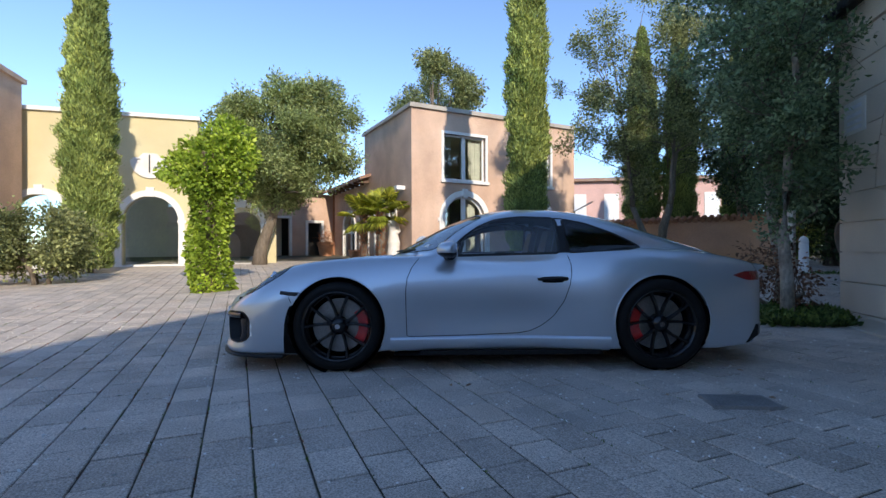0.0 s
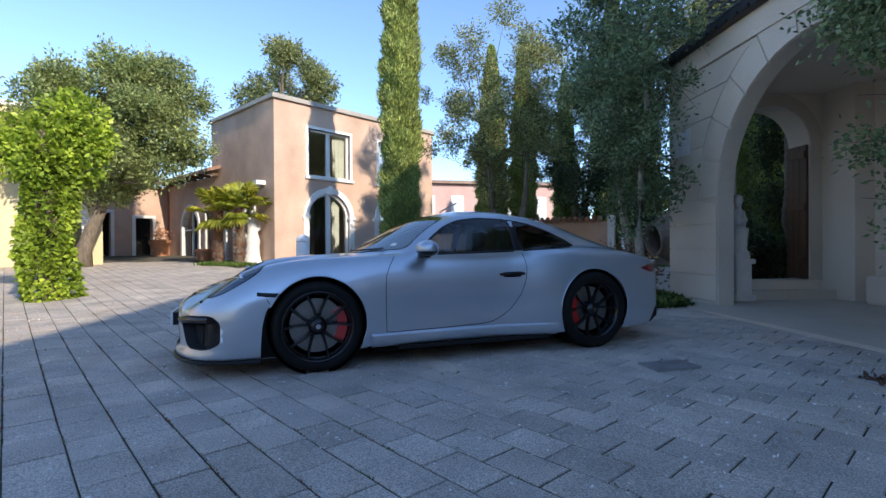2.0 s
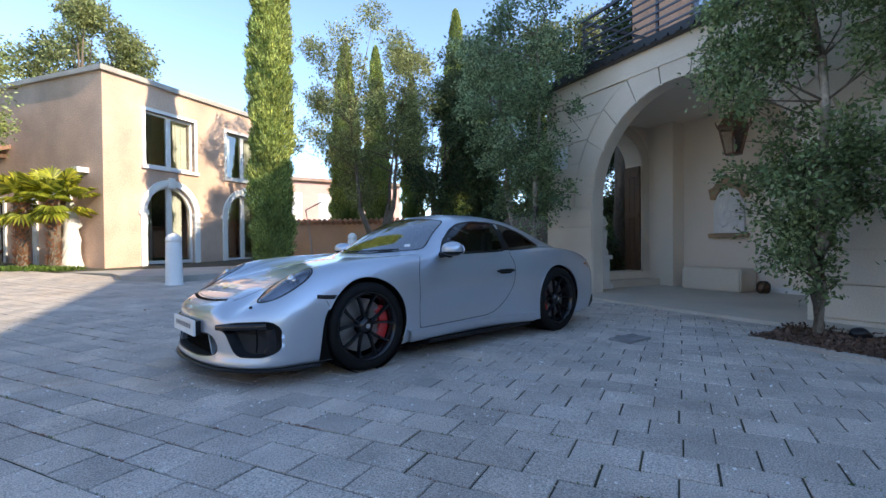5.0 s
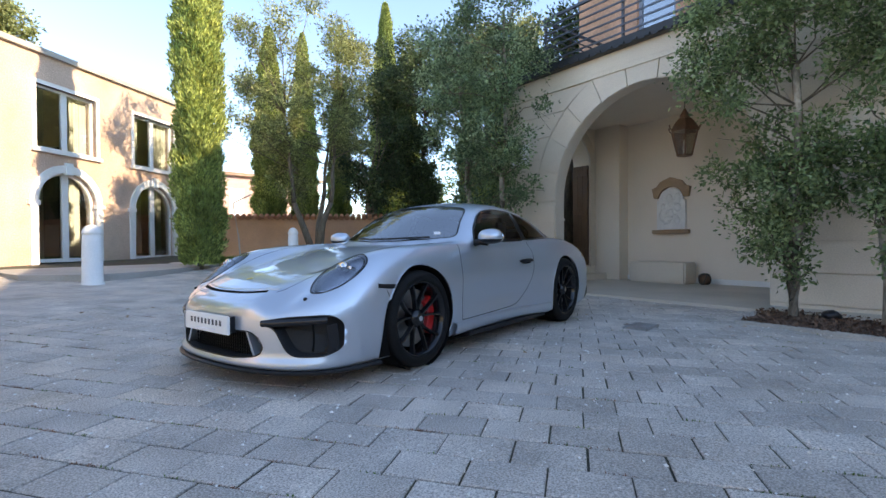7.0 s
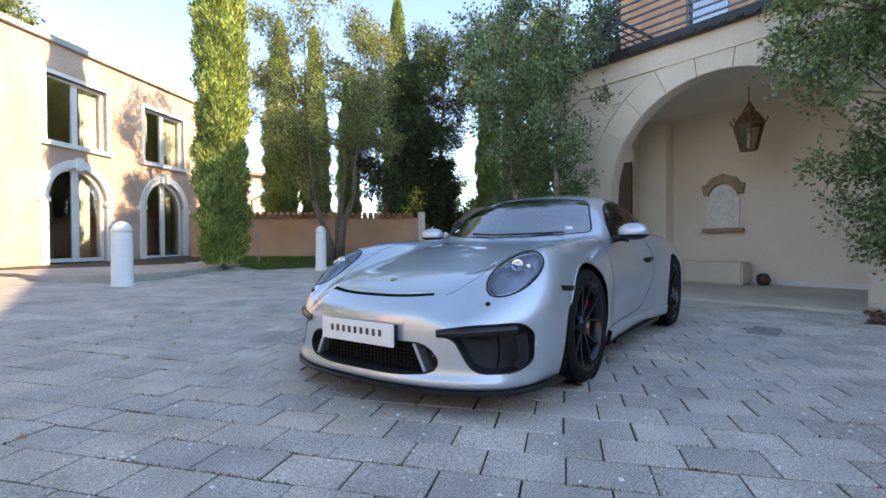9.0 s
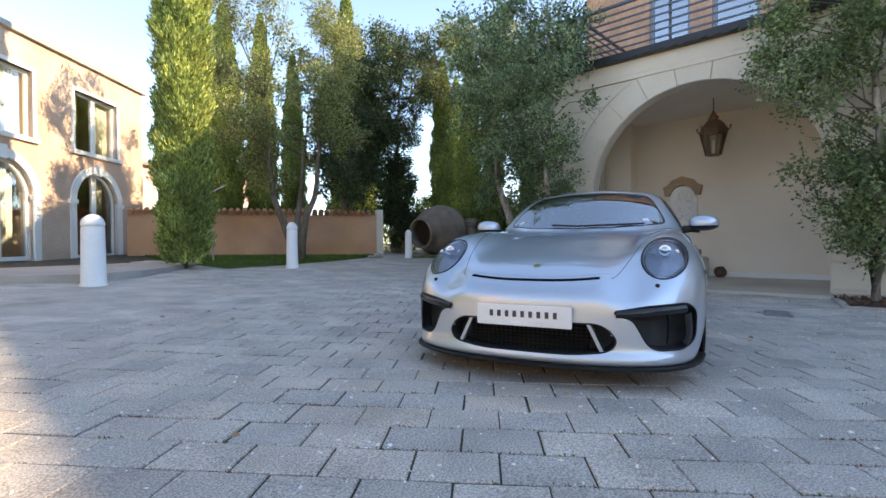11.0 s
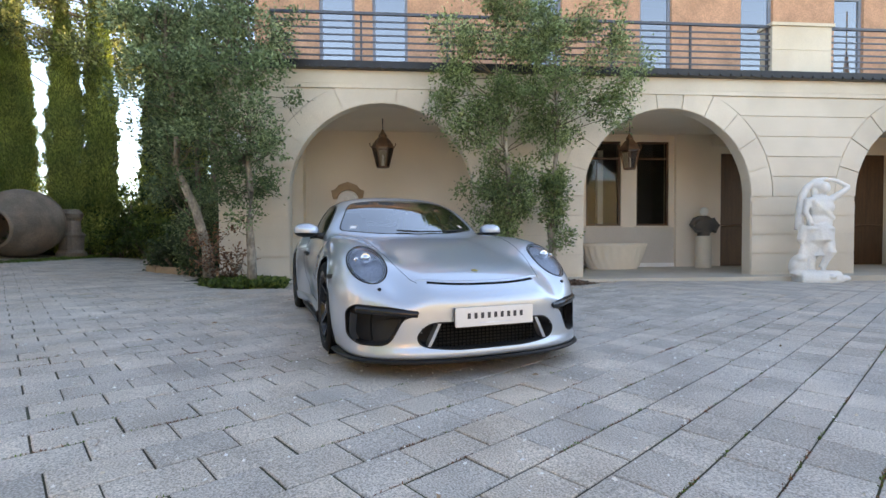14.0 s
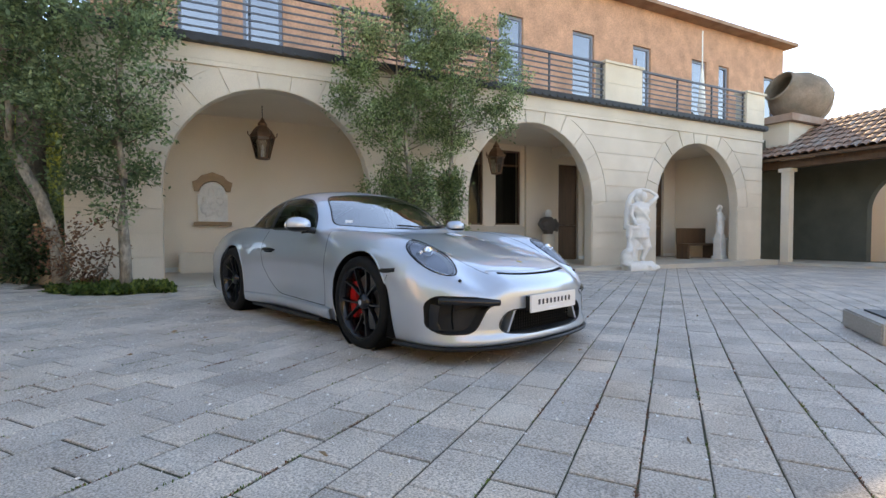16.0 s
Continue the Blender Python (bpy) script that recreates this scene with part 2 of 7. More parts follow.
def arc(cx, cz, r, a0, a1, n):
    return [(cx + r * math.cos(radians(a0 + (a1 - a0) * i / n)), cz + r * math.sin(radians(a0 + (a1 - a0) * i / n))) for i in range(n + 1)]


def tube(bm, pts, radii, sides=8, cap=True):
    """A round limb through points, with a radius at each."""
    rings = []
    pts = [Vector(p) for p in pts]
    for i, p in enumerate(pts):
        d = (pts[min(i + 1, len(pts) - 1)] - pts[max(i - 1, 0)]).normalized()
        q = d.to_track_quat("Z", "Y")
        r = radii[i] if isinstance(radii, (list, tuple)) else radii
        rings.append([bm.verts.new(p + q @ Vector((r * math.cos(2 * math.pi * k / sides), r * math.sin(2 * math.pi * k / sides), 0))) for k in range(sides)])
    for a, b in zip(rings, rings[1:]):
        for k in range(sides):
            bm.faces.new((a[k], a[(k + 1) % sides], b[(k + 1) % sides], b[k]))
    if cap:
        bm.faces.new(rings[0][::-1])
        bm.faces.new(rings[-1])


def lathe(bm, profile, sides=24, m=None, closed=True):
    """A turned body from (radius, z) points."""
    rings = []
    for r, z in profile:
        rings.append([bm.verts.new((r * math.cos(2 * math.pi * k / sides), r * math.sin(2 * math.pi * k / sides), z)) for k in range(sides)])
    for a, b in zip(rings, rings[1:]):
        for k in range(sides):
            bm.faces.new((a[k], a[(k + 1) % sides], b[(k + 1) % sides], b[k]))
    if closed:
        bm.faces.new(rings[0][::-1])
        bm.faces.new(rings[-1])
    if m:
        bmesh.ops.transform(bm, matrix=m, verts=[v for g in rings for v in g])


def notched(x0, x1, z0, z1, openings):
    """Outline of a wall from x0 to x1 whose openings (centre, half width, spring, round?) reach down to z0."""
    pts = [(x0, z0)]
    for c, h, zs, rnd in openings:
        if rnd:
            pts += [(c - h, z0)] + arc(c, zs, h, 180, 0, 24) + [(c + h, z0)]
        else:
            pts += [(c - h, z0), (c - h, zs), (c + h, zs), (c + h, z0)]
    return pts + [(x1, z0), (x1, z1), (x0, z1)]


# ---- ground ----
def ground_sheet():
    xs = sorted(set([-600, -300, -120, -60, -35] + [round(-22 + 1.0 * i, 2) for i in range(53)] + [40, 60, 120, 300, 600]))
    ys = sorted(set([-600, -300, -120, -60, -35] + [round(-22 + 1.0 * i, 2) for i in range(59)] + [45, 60, 120, 300, 600]))
    verts = [(x, y, gz(x, y) - 0.0075) for y in ys for x in xs]
    n = len(xs)
    faces = [(j * n + i, j * n + i + 1, (j + 1) * n + i + 1, (j + 1) * n + i) for j in range(len(ys) - 1) for i in range(n - 1)]
    ids = []
    for f in faces:
        c = np.mean([verts[k] for k in f], axis=0)
        ids.append(0 if -16 < c[0] < 12 and -14 < c[1] < 20 else 1)
    return tagged(mesh("ground", verts, faces, [M_JOINT, M_DIRT], ids=ids), "soil and moss between grey concrete paving slabs", "ground", kind="structure")


ground_sheet()

# ---- the arcaded house: local x runs along its front, y into it ----
HOUSE = Matrix(((-0.2607, 0.9654, 0, 3.68), (-0.9654, -0.2607, 0, 0), (0, 0, 1, 0), (0, 0, 0, 1)))
ARCHES = (-3.82, 1.93, 7.78)
AR, SPRING = 1.77, 1.64
W0, W1 = -6.88, 10.75
house = thing("arcaded_house", HOUSE, "buff stone house with three round arches under a railed balcony", "house", kind="structure")
HZ = -0.15


def arcade():
    bm = bmesh.new()
    slab(bm, notched(W0, W1, HZ, 4.02, [(c, AR, SPRING, True) for c in ARCHES]), 0.0, 0.24)
    part("wall", bm, M_STONE, house, "pale buff limestone front")
    # stone courses: 2 cm proud, with open joints, ending at the arch rings
    ring, gap = AR + 0.46, 0.016
    courses = [0.08, 0.47, 0.86, 1.25, 1.64, 2.05, 2.46, 2.87, 3.28, 3.66]
    for ci, (z0, z1) in enumerate(zip([HZ] + courses[:-1], courses)):
        cuts = [W0]
        for c in ARCHES:
            zm = [z0 + (z1 - z0) * k / 4 for k in range(5)]
            def half(z):
                r = ring if z > SPRING - 0.01 else AR
                return math.sqrt(max(r * r - max(z - SPRING, 0) ** 2, 0)) if z < SPRING + r else 0
            cuts.append((c, [half(z) for z in zm]))
        cuts.append(W1)
        zs = [z0 + gap / 2 + (z1 - z0 - gap) * k / 4 for k in range(5)]
        for a, b in zip(cuts, cuts[1:]):
            left = [a] * 5 if not isinstance(a, tuple) else [a[0] + h + gap for h in a[1]]
            right = [b] * 5 if not isinstance(b, tuple) else [b[0] - h - gap for h in b[1]]
            bm = bmesh.new()
            slab(bm, [(x, z) for x, z in zip(left, zs)] + [(x, z) for x, z in zip(right[::-1], zs[::-1])], -0.028, 0.004)
            part("stone", bm, M_STONE, house)
    for c in ARCHES:
        n = 11
        for k in range(n):
            a0, a1 = 180 * k / n + 0.35, 180 * (k + 1) / n - 0.35
            bm = bmesh.new()
            slab(bm, arc(c, SPRING, AR + 0.004, a0, a1, 4) + arc(c, SPRING, ring, a1, a0, 4), -0.026, 0.004)
            part("stone", bm, M_STONE, house)
    # band and ledge over the arches
    part("trim", boxes((W0 - 0.03, W1 + 0.03, -0.05, 0.5, 3.68, 3.76), (W0 - 0.02, W1 + 0.02, -0.03, 0.5, 3.77, 4.02)), M_STONE, house, "moulded stone band")
    part("ledge", boxes((W0 - 0.12, W1 + 0.08, -0.16, 2.5, 4.02, 4.16)), M_IRON, house, "dark metal balcony edge and gutter")
    bm = bmesh.new()
    for i in range(80):
        x = W0 + 0.1 + i * 0.22
        box(bm, x, x + 0.1, -0.19, -0.16, 4.03, 4.07)
    part("gutter_bracket", bm, M_IRON, house)
    # back wall of the porch with its windows and door
    back = 2.72
    bm = bmesh.new()
    wins = [(0.40, 0.44), (1.735, 0.465), (3.06, 0.44)]
    z_lo, z_hi = 1.10, 3.28
    doors = [(5.33, 0.42), (9.2, 0.5)]
    slab(bm, notched(W0, W1, HZ, z_lo, [(c, h, z_lo - 0.001, False) for c, h in doors]), back, back + 0.25)
    slab(bm, notched(W0, W1, z_lo, 4.02, sorted([(c, h, z_hi, False) for c, h in wins] + [(c, h, 3.0, False) for c, h in doors])), back, back + 0.25)
    part("back_wall", bm, M_PLASTER, house, "cream plastered porch wall")
    for c, h in wins:
        w = part("window", boxes((c - h, c - h + 0.05, back + 0.04, back + 0.12, z_lo, z_hi), (c + h - 0.05, c + h, back + 0.04, back + 0.12, z_lo, z_hi), (c - h + 0.05, c + h - 0.05, back + 0.04, back + 0.12, z_hi - 0.05, z_hi), (c - h + 0.05, c + h - 0.05, back + 0.04, back + 0.12, z_lo, z_lo + 0.05)), M_WOOD, house, "tall dark window")
        sheet("pane", rect(c - h + 0.05, c + h - 0.05, z_lo + 0.05, z_hi - 0.05), back + 0.07, G_PANE, w)
        part("transom", boxes((c - h + 0.05, c + h - 0.05, back + 0.05, back + 0.10, 2.82, 2.87)), M_WOOD, w)
        part("sill", boxes((c - h - 0.04, c + h + 0.04, back - 0.04, back + 0.04, z_lo - 0.04, z_lo)), M_STONE, w)
    for c, h in doors:
        part("door", boxes((c - h, c + h, back + 0.1, back + 0.16, 0.02, 3.0)), M_WOOD, house, "dark red-brown wooden door")
    # near-black backing whose colour stands in for the unlit rooms
    part("dark_room", boxes((W0, W1, back + 1.4, back + 1.5, HZ, 4.0), (W0, W1, back + 0.26, back + 1.4, HZ, 0.0), (-0.2, 3.7, back + 0.26, back + 1.4, 3.6, 3.7), (-0.3, -0.2, back + 0.26, back + 1.4, 0, 3.6), (3.8, 3.9, back + 0.26, back + 1.4, 0, 3.6)), M_ROOMSHADE, house)
    # white post set behind the glass in place of a column's reflection
    part("white_column", boxes((1.95, 2.1, back + 0.9, back + 1.05, 0, 3.2)), M_WHITE, house)
    # piers that stand out from the back wall, and the cross walls with side arches
    for a, b, o in ((-6.44, -5.80, 0.34), (-1.25, -0.45, 0.2), (3.64, 4.86, 0.10), (6.0, 6.7, 0.2)):
        part("pilaster", boxes((a, b, back - o, back + 0.002, HZ, 3.458)), M_PLASTER, house)
    for a, b in ((W0 + 0.4, 4.91), (5.75, 8.7), (9.7, W1 - 0.45)):
        part("skirting", boxes((a, b, back - 0.03, back - 0.004, 0.03, 0.13)), M_WHITE, house, "white painted skirting")
    part("dado", boxes((-0.45, 3.64, back - 0.006, back + 0.01, 0.13, 1.06)), M_DADO, house, "grey painted lower wall under the windows")
    part("ceiling", boxes((W0 + 0.02, W1 - 0.02, 0.24, back, 3.46, 3.6)), M_PLASTER, house, "plain plastered porch ceiling")
    for x in (-0.95, 4.8):
        part("beam", boxes((x - 0.2, x + 0.2, 0.24, back, 3.16, 3.458)), M_PLASTER, house)
    part("porch_floor", boxes((W0 + 0.3, W1, -0.55, back, HZ, 0.03)), M_FLOOR, house, "smooth worn concrete porch floor")
    # end walls, the near one with its own arch to the garden
    for x, arched in ((W0, True), (W1 - 0.45, False)):
        bm = bmesh.new()
        if arched:
            slab(bm, notched(0.24, back + 0.25, 0.32, 4.02, [(1.52, 0.66, 2.6, True)]), 0, 0.45)
            box(bm, 0.24, back + 0.25, 0, 0.45, HZ, 0.32)
        else:
            slab(bm, [(0.24, HZ), (back + 0.25, HZ), (back + 0.25, 4.02), (0.24, 4.02)], 0, 0.45)
        bmesh.ops.transform(bm, matrix=Matrix.Translation((x, 0, 0)) @ Matrix(((0, 1, 0, 0), (1, 0, 0, 0), (0, 0, 1, 0), (0, 0, 0, 1))), verts=bm.verts[:])
        part("end_wall", bm, M_PLASTER, house)
    bm = bmesh.new()
    slab(bm, arc(1.52, 2.6, 0.662, 180, 0, 16) + arc(1.52, 2.6, 0.88, 0, 180, 16), 0.45, 0.48)
    box(bm, 0.64, 0.858, 0.45, 0.48, 0.32, 2.6)
    box(bm, 2.182, 2.40, 0.45, 0.48, 0.32, 2.6)
    box(bm, 0.64, 2.40, 0.45, 0.75, HZ, 0.17)
    bmesh.ops.transform(bm, matrix=Matrix.Translation((W0, 0, 0)) @ Matrix(((0, 1, 0, 0), (1, 0, 0, 0), (0, 0, 1, 0), (0, 0, 0, 1))), verts=bm.verts[:])
    part("door_surround", bm, M_STONE, house)


def upper_storey():
    y0 = 2.42
    end = 16.3
    bm = bmesh.new()
    wins = [(-4.97, 0.42), (-3.71, 0.42), (0.1, 0.42), (2.95, 0.42), (5.65, 0.44), (8.2, 0.42), (11.1, 0.4), (12.5, 0.3), (15.4, 0.4)]
    slab(bm, notched(W0, end, 4.16, 8.38, [(c, h, 7.05, False) for c, h in wins]), y0, y0 + 0.3)
    box(bm, W0, W0 + 0.3, y0 + 0.3, 10.6, 4.16, 8.38)
    box(bm, end - 0.3, end, y0 + 0.3, 10.6, 0, 8.38)
    part("upper_wall", bm, M_BRICK, house, "red brick upper wall")
    for c, h in wins:
        w = part("balcony_door", boxes((c - h, c - h + 0.07, y0 + 0.08, y0 + 0.16, 4.16, 7.05), (c + h - 0.07, c + h, y0 + 0.08, y0 + 0.16, 4.16, 7.05), (c - h + 0.07, c + h - 0.07, y0 + 0.08, y0 + 0.16, 6.97, 7.05), (c - h + 0.07, c + h - 0.07, y0 + 0.08, y0 + 0.16, 4.16, 4.3)), M_DOORFRAME, house, "grey-blue framed glazed balcony door")
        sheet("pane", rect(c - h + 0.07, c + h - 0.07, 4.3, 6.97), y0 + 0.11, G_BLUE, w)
    bm = bmesh.new()
    slab(bm, [(1.96, 8.3), (1.96, 8.42), (6.6, 10.3), (11.2, 8.6), (11.2, 8.3)], W0 - 0.5, 16.5)
    bmesh.ops.transform(bm, matrix=Matrix(((0, 1, 0, 0), (1, 0, 0, 0), (0, 0, 1, 0), (0, 0, 0, 1))), verts=bm.verts[:])
    part("roof", bm, M_TILE, house, "brown tiled roof with wide eaves")
    part("rear_wall", boxes((W0, end, 10.3, 10.6, 0, 8.3)), M_BRICK, house)
    # backing behind the balcony doors, interior shade put into its colour
    part("upper_room", boxes((W0 + 0.3, end - 0.3, y0 + 1.5, y0 + 1.6, 4.16, 8.2), (W0 + 0.3, end - 0.3, y0 + 0.3, y0 + 1.5, 7.3, 7.4)), M_ROOMSHADE, house)
    # low stone blocks and the rails between them
    for a, b in ((4.1, 5.4), (9.9, 10.8)):
        part("parapet_block", boxes((a + 0.012, b - 0.012, -0.028, 0.288, 4.16, 5.12), (a, b, -0.04, 0.3, 4.16, 4.628), (a, b, -0.04, 0.3, 4.64, 5.118), (a - 0.04, b + 0.04, -0.08, 0.34, 5.12, 5.18)), M_STONE, house, "plain buff stone parapet block")
    for a, b in ((W0 + 0.98, 4.1), (5.4, 9.9)):
        r = part("railing", boxes((a, b, 0.0, 0.05, 5.09, 5.14)), M_RAIL, house, "dark steel rail of level bars")
        for z in (4.3, 4.43, 4.56, 4.69, 4.82, 4.95):
            part("bar", boxes((a, b, 0.015, 0.035, z, z + 0.030)), M_RAIL, r)
        n = max(2, round((b - a) / 1.6))
        for i in range(n + 1):
            x = a + 0.03 + (b - a - 0.06) * i / n
            part("post", boxes((x - 0.02, x + 0.02, 0.052, 0.09, 4.16, 5.12)), M_RAIL, r)
    part("railing_return", boxes((W0 + 0.96, W0 + 1.0, 0.1, 2.4, 5.09, 5.14), *[(W0 + 0.97, W0 + 0.99, 0.1, 2.4, z, z + 0.02) for z in (4.3, 4.43, 4.56, 4.69, 4.82, 4.95)]), M_RAIL, house)


# blue tint puts reflected sky into the glass colour; high ior strengthens the mirror
G_BLUE = glass("sky_tinted_pane", (0.45, 0.62, 0.9), 0.0, 0.5, 5.0)
arcade()
upper_storey()

# ---- the peach house across the court: local x along its front, y into it ----
PEACH = Matrix(((0.884, -0.468, 0, -1.08), (0.468, 0.884, 0, 16.79), (0, 0, 1, 0), (0, 0, 0, 1)))
peach = thing("peach_house", PEACH, "peach plastered two-storey house with white window frames", "house", kind="structure")


def peach_house():
    zb, top, L, D = 0.1, 5.86, 7.45, 5.0
    lo, hi = [(2.13, 0.86, 2.0, True), (5.25, 0.86, 2.0, True)], [(2.15, 0.88, 5.08, False), (5.28, 0.88, 5.08, False)]
    for z0, z1, gaps in ((zb, 3.42, lo), (3.42, top, hi)):
        bm = bmesh.new()
        slab(bm, notched(0, L, z0, z1, gaps), 0, 0.35)
        part("wall", bm, M_PEACH, peach)
    for b in ((0, 0.35, 0.35, D, 3.8, top), (L - 0.35, L, 0.35, D, zb, top), (0.35, L - 0.35, D - 0.3, D, zb, top)):
        part("wall", boxes(b), M_PEACH, peach)
    part("roof", boxes((-0.1, L + 0.1, -0.1, D + 0.1, top, top + 0.08), (-0.06, L + 0.06, -0.06, D + 0.06, top + 0.08, top + 0.16)), M_CONC, peach, "flat roof with a pale edging")
    part("inner_floor", boxes((0.35, L - 0.35, 0.35, D - 0.3, 3.0, 3.2)), M_PLASTER, peach)
    part("inner_wall", boxes((0.352, L - 0.352, 2.2, 2.3, 0.42, 3.0), (0.352, L - 0.352, 1.9, 2.0, 3.2, top)), M_PLASTER, peach, "pale plastered room wall")
    part("ground_floor", boxes((0.35, L - 0.35, 0.35, D - 0.3, 0.3, 0.42)), M_WOOD, peach)
    for c in (2.13, 5.25):
        # arched door: surround, frame, two leaves
        bm = bmesh.new()
        slab(bm, [(c - 1.06, 0.36)] + arc(c, 2.0, 1.06, 180, 0, 24) + [(c + 1.06, 0.36), (c + 0.86, 0.36)] + arc(c, 2.0, 0.86, 0, 180, 24) + [(c - 0.86, 0.36)], -0.05, 0.06)
        box(bm, c - 1.12, c - 0.82, -0.07, 0.03, 1.93, 2.05)
        box(bm, c + 0.82, c + 1.12, -0.07, 0.03, 1.93, 2.05)
        box(bm, c - 0.1, c + 0.1, -0.08, 0.03, 2.8, 3.12)
        d = part("arched_door", bm, M_WHITE, peach, "white stone arch surround")
        bm = bmesh.new()
        slab(bm, [(c - 0.86, 0.42)] + arc(c, 2.0, 0.86, 180, 0, 24) + [(c + 0.86, 0.42), (c + 0.78, 0.42)] + arc(c, 2.0, 0.78, 0, 180, 24) + [(c - 0.78, 0.42)], 0.1, 0.17)
        box(bm, c - 0.09, c + 0.09, 0.095, 0.175, 0.42, 2.78)
        box(bm, c - 0.78, c - 0.09, 0.1, 0.17, 0.42, 0.52)
        box(bm, c + 0.09, c + 0.78, 0.1, 0.17, 0.42, 0.52)
        part("frame", bm, M_WHITE, d)
        sheet("pane", [(c - 0.78, 0.5), (c + 0.78, 0.5)] + arc(c, 2.0, 0.78, 0, 180, 24), 0.13, G_BRIGHT, d).visible_shadow = False
    for c in (2.15, 5.28):
        h, z0, z1 = 0.88, 3.42, 5.08
        w = part("window", boxes((c - h - 0.1, c - h, -0.03, 0.1, z0 - 0.02, z1 + 0.1), (c + h, c + h + 0.1, -0.03, 0.1, z0 - 0.02, z1 + 0.1), (c - h, c + h, -0.03, 0.1, z1, z1 + 0.1)), M_WHITE, peach, "white stone window surround")
        part("sill", boxes((c - h - 0.14, c + h + 0.14, -0.09, 0.1, z0 - 0.1, z0)), M_WHITE, w)
        part("frame", boxes((c - h, c - h + 0.07, 0.12, 0.19, z0, z1), (c + h - 0.07, c + h, 0.12, 0.19, z0, z1), (c - 0.08, c + 0.08, 0.115, 0.195, z0, z1), (c - h + 0.07, c - 0.08, 0.12, 0.19, z1 - 0.07, z1), (c + 0.08, c + h - 0.07, 0.12, 0.19, z1 - 0.07, z1), (c - h + 0.07, c - 0.08, 0.12, 0.19, z0, z0 + 0.07), (c + 0.08, c + h - 0.07, 0.12, 0.19, z0, z0 + 0.07)), M_WHITE, w)
        sheet("pane", rect(c - h + 0.07, c - 0.08, z0 + 0.07, z1 - 0.07), 0.15, G_BRIGHT, w).visible_shadow = False
        sheet("pane", rect(c + 0.08, c + h - 0.07, z0 + 0.07, z1 - 0.07), 0.15, G_BRIGHT, w).visible_shadow = False
    def curtain(a, b, z0, z1, parent):
        n = 28
        v = [(a + (b - a) * i / n, 0.30 + 0.03 * math.sin(i * 1.9) + 0.015 * math.sin(i * 0.7), z) for z in (z0, z1) for i in range(n + 1)]
        mesh("curtain", v, [(i, i + 1, n + 2 + i, n + 1 + i) for i in range(n)], M_CURTAIN, parent, "white hanging curtain", smooth=True)
    for c, w in zip((2.15, 5.28), [o for o in peach.children if o.name.startswith("window")]):
        curtain(c - 0.84, c - 0.42, 3.4, 5.05, w)
        curtain(c + 0.30, c + 0.84, 3.4, 5.05, w)
    for c, d in zip((2.13, 5.25), [o for o in peach.children if o.name.startswith("arched_door")]):
        curtain(c - 0.80, c - 0.45, 0.5, 2.55, d)
        curtain(c + 0.12, c + 0.62, 0.5, 2.75, d)
    # pale step before the doors
    bm = bmesh.new()
    plate(bm, [(0.2, 0.0), (8.6, 0.0), (8.6, -2.6), (4.0, -3.8), (1.6, -4.5), (-0.6, -4.85), (-1.68, -4.72), (-1.95, -3.4), (-1.3, -2.2), (-1.2, 0.0)], 0.0, 0.335)
    part("terrace", bm, M_CONC, peach, "low pale concrete terrace")


peach_house()

# ---- the low wing between the peach and the yellow house ----
wing = thing("low_wing", PEACH, "low peach wing with a tiled lean-to roof and white-framed openings", "house", kind="structure")


SWAP = Matrix(((0, 1, 0, 0), (1, 0, 0, 0), (0, 0, 1, 0), (0, 0, 0, 1)))


def turned(bm):
    bmesh.ops.transform(bm, matrix=SWAP, verts=bm.verts[:])
    return bm


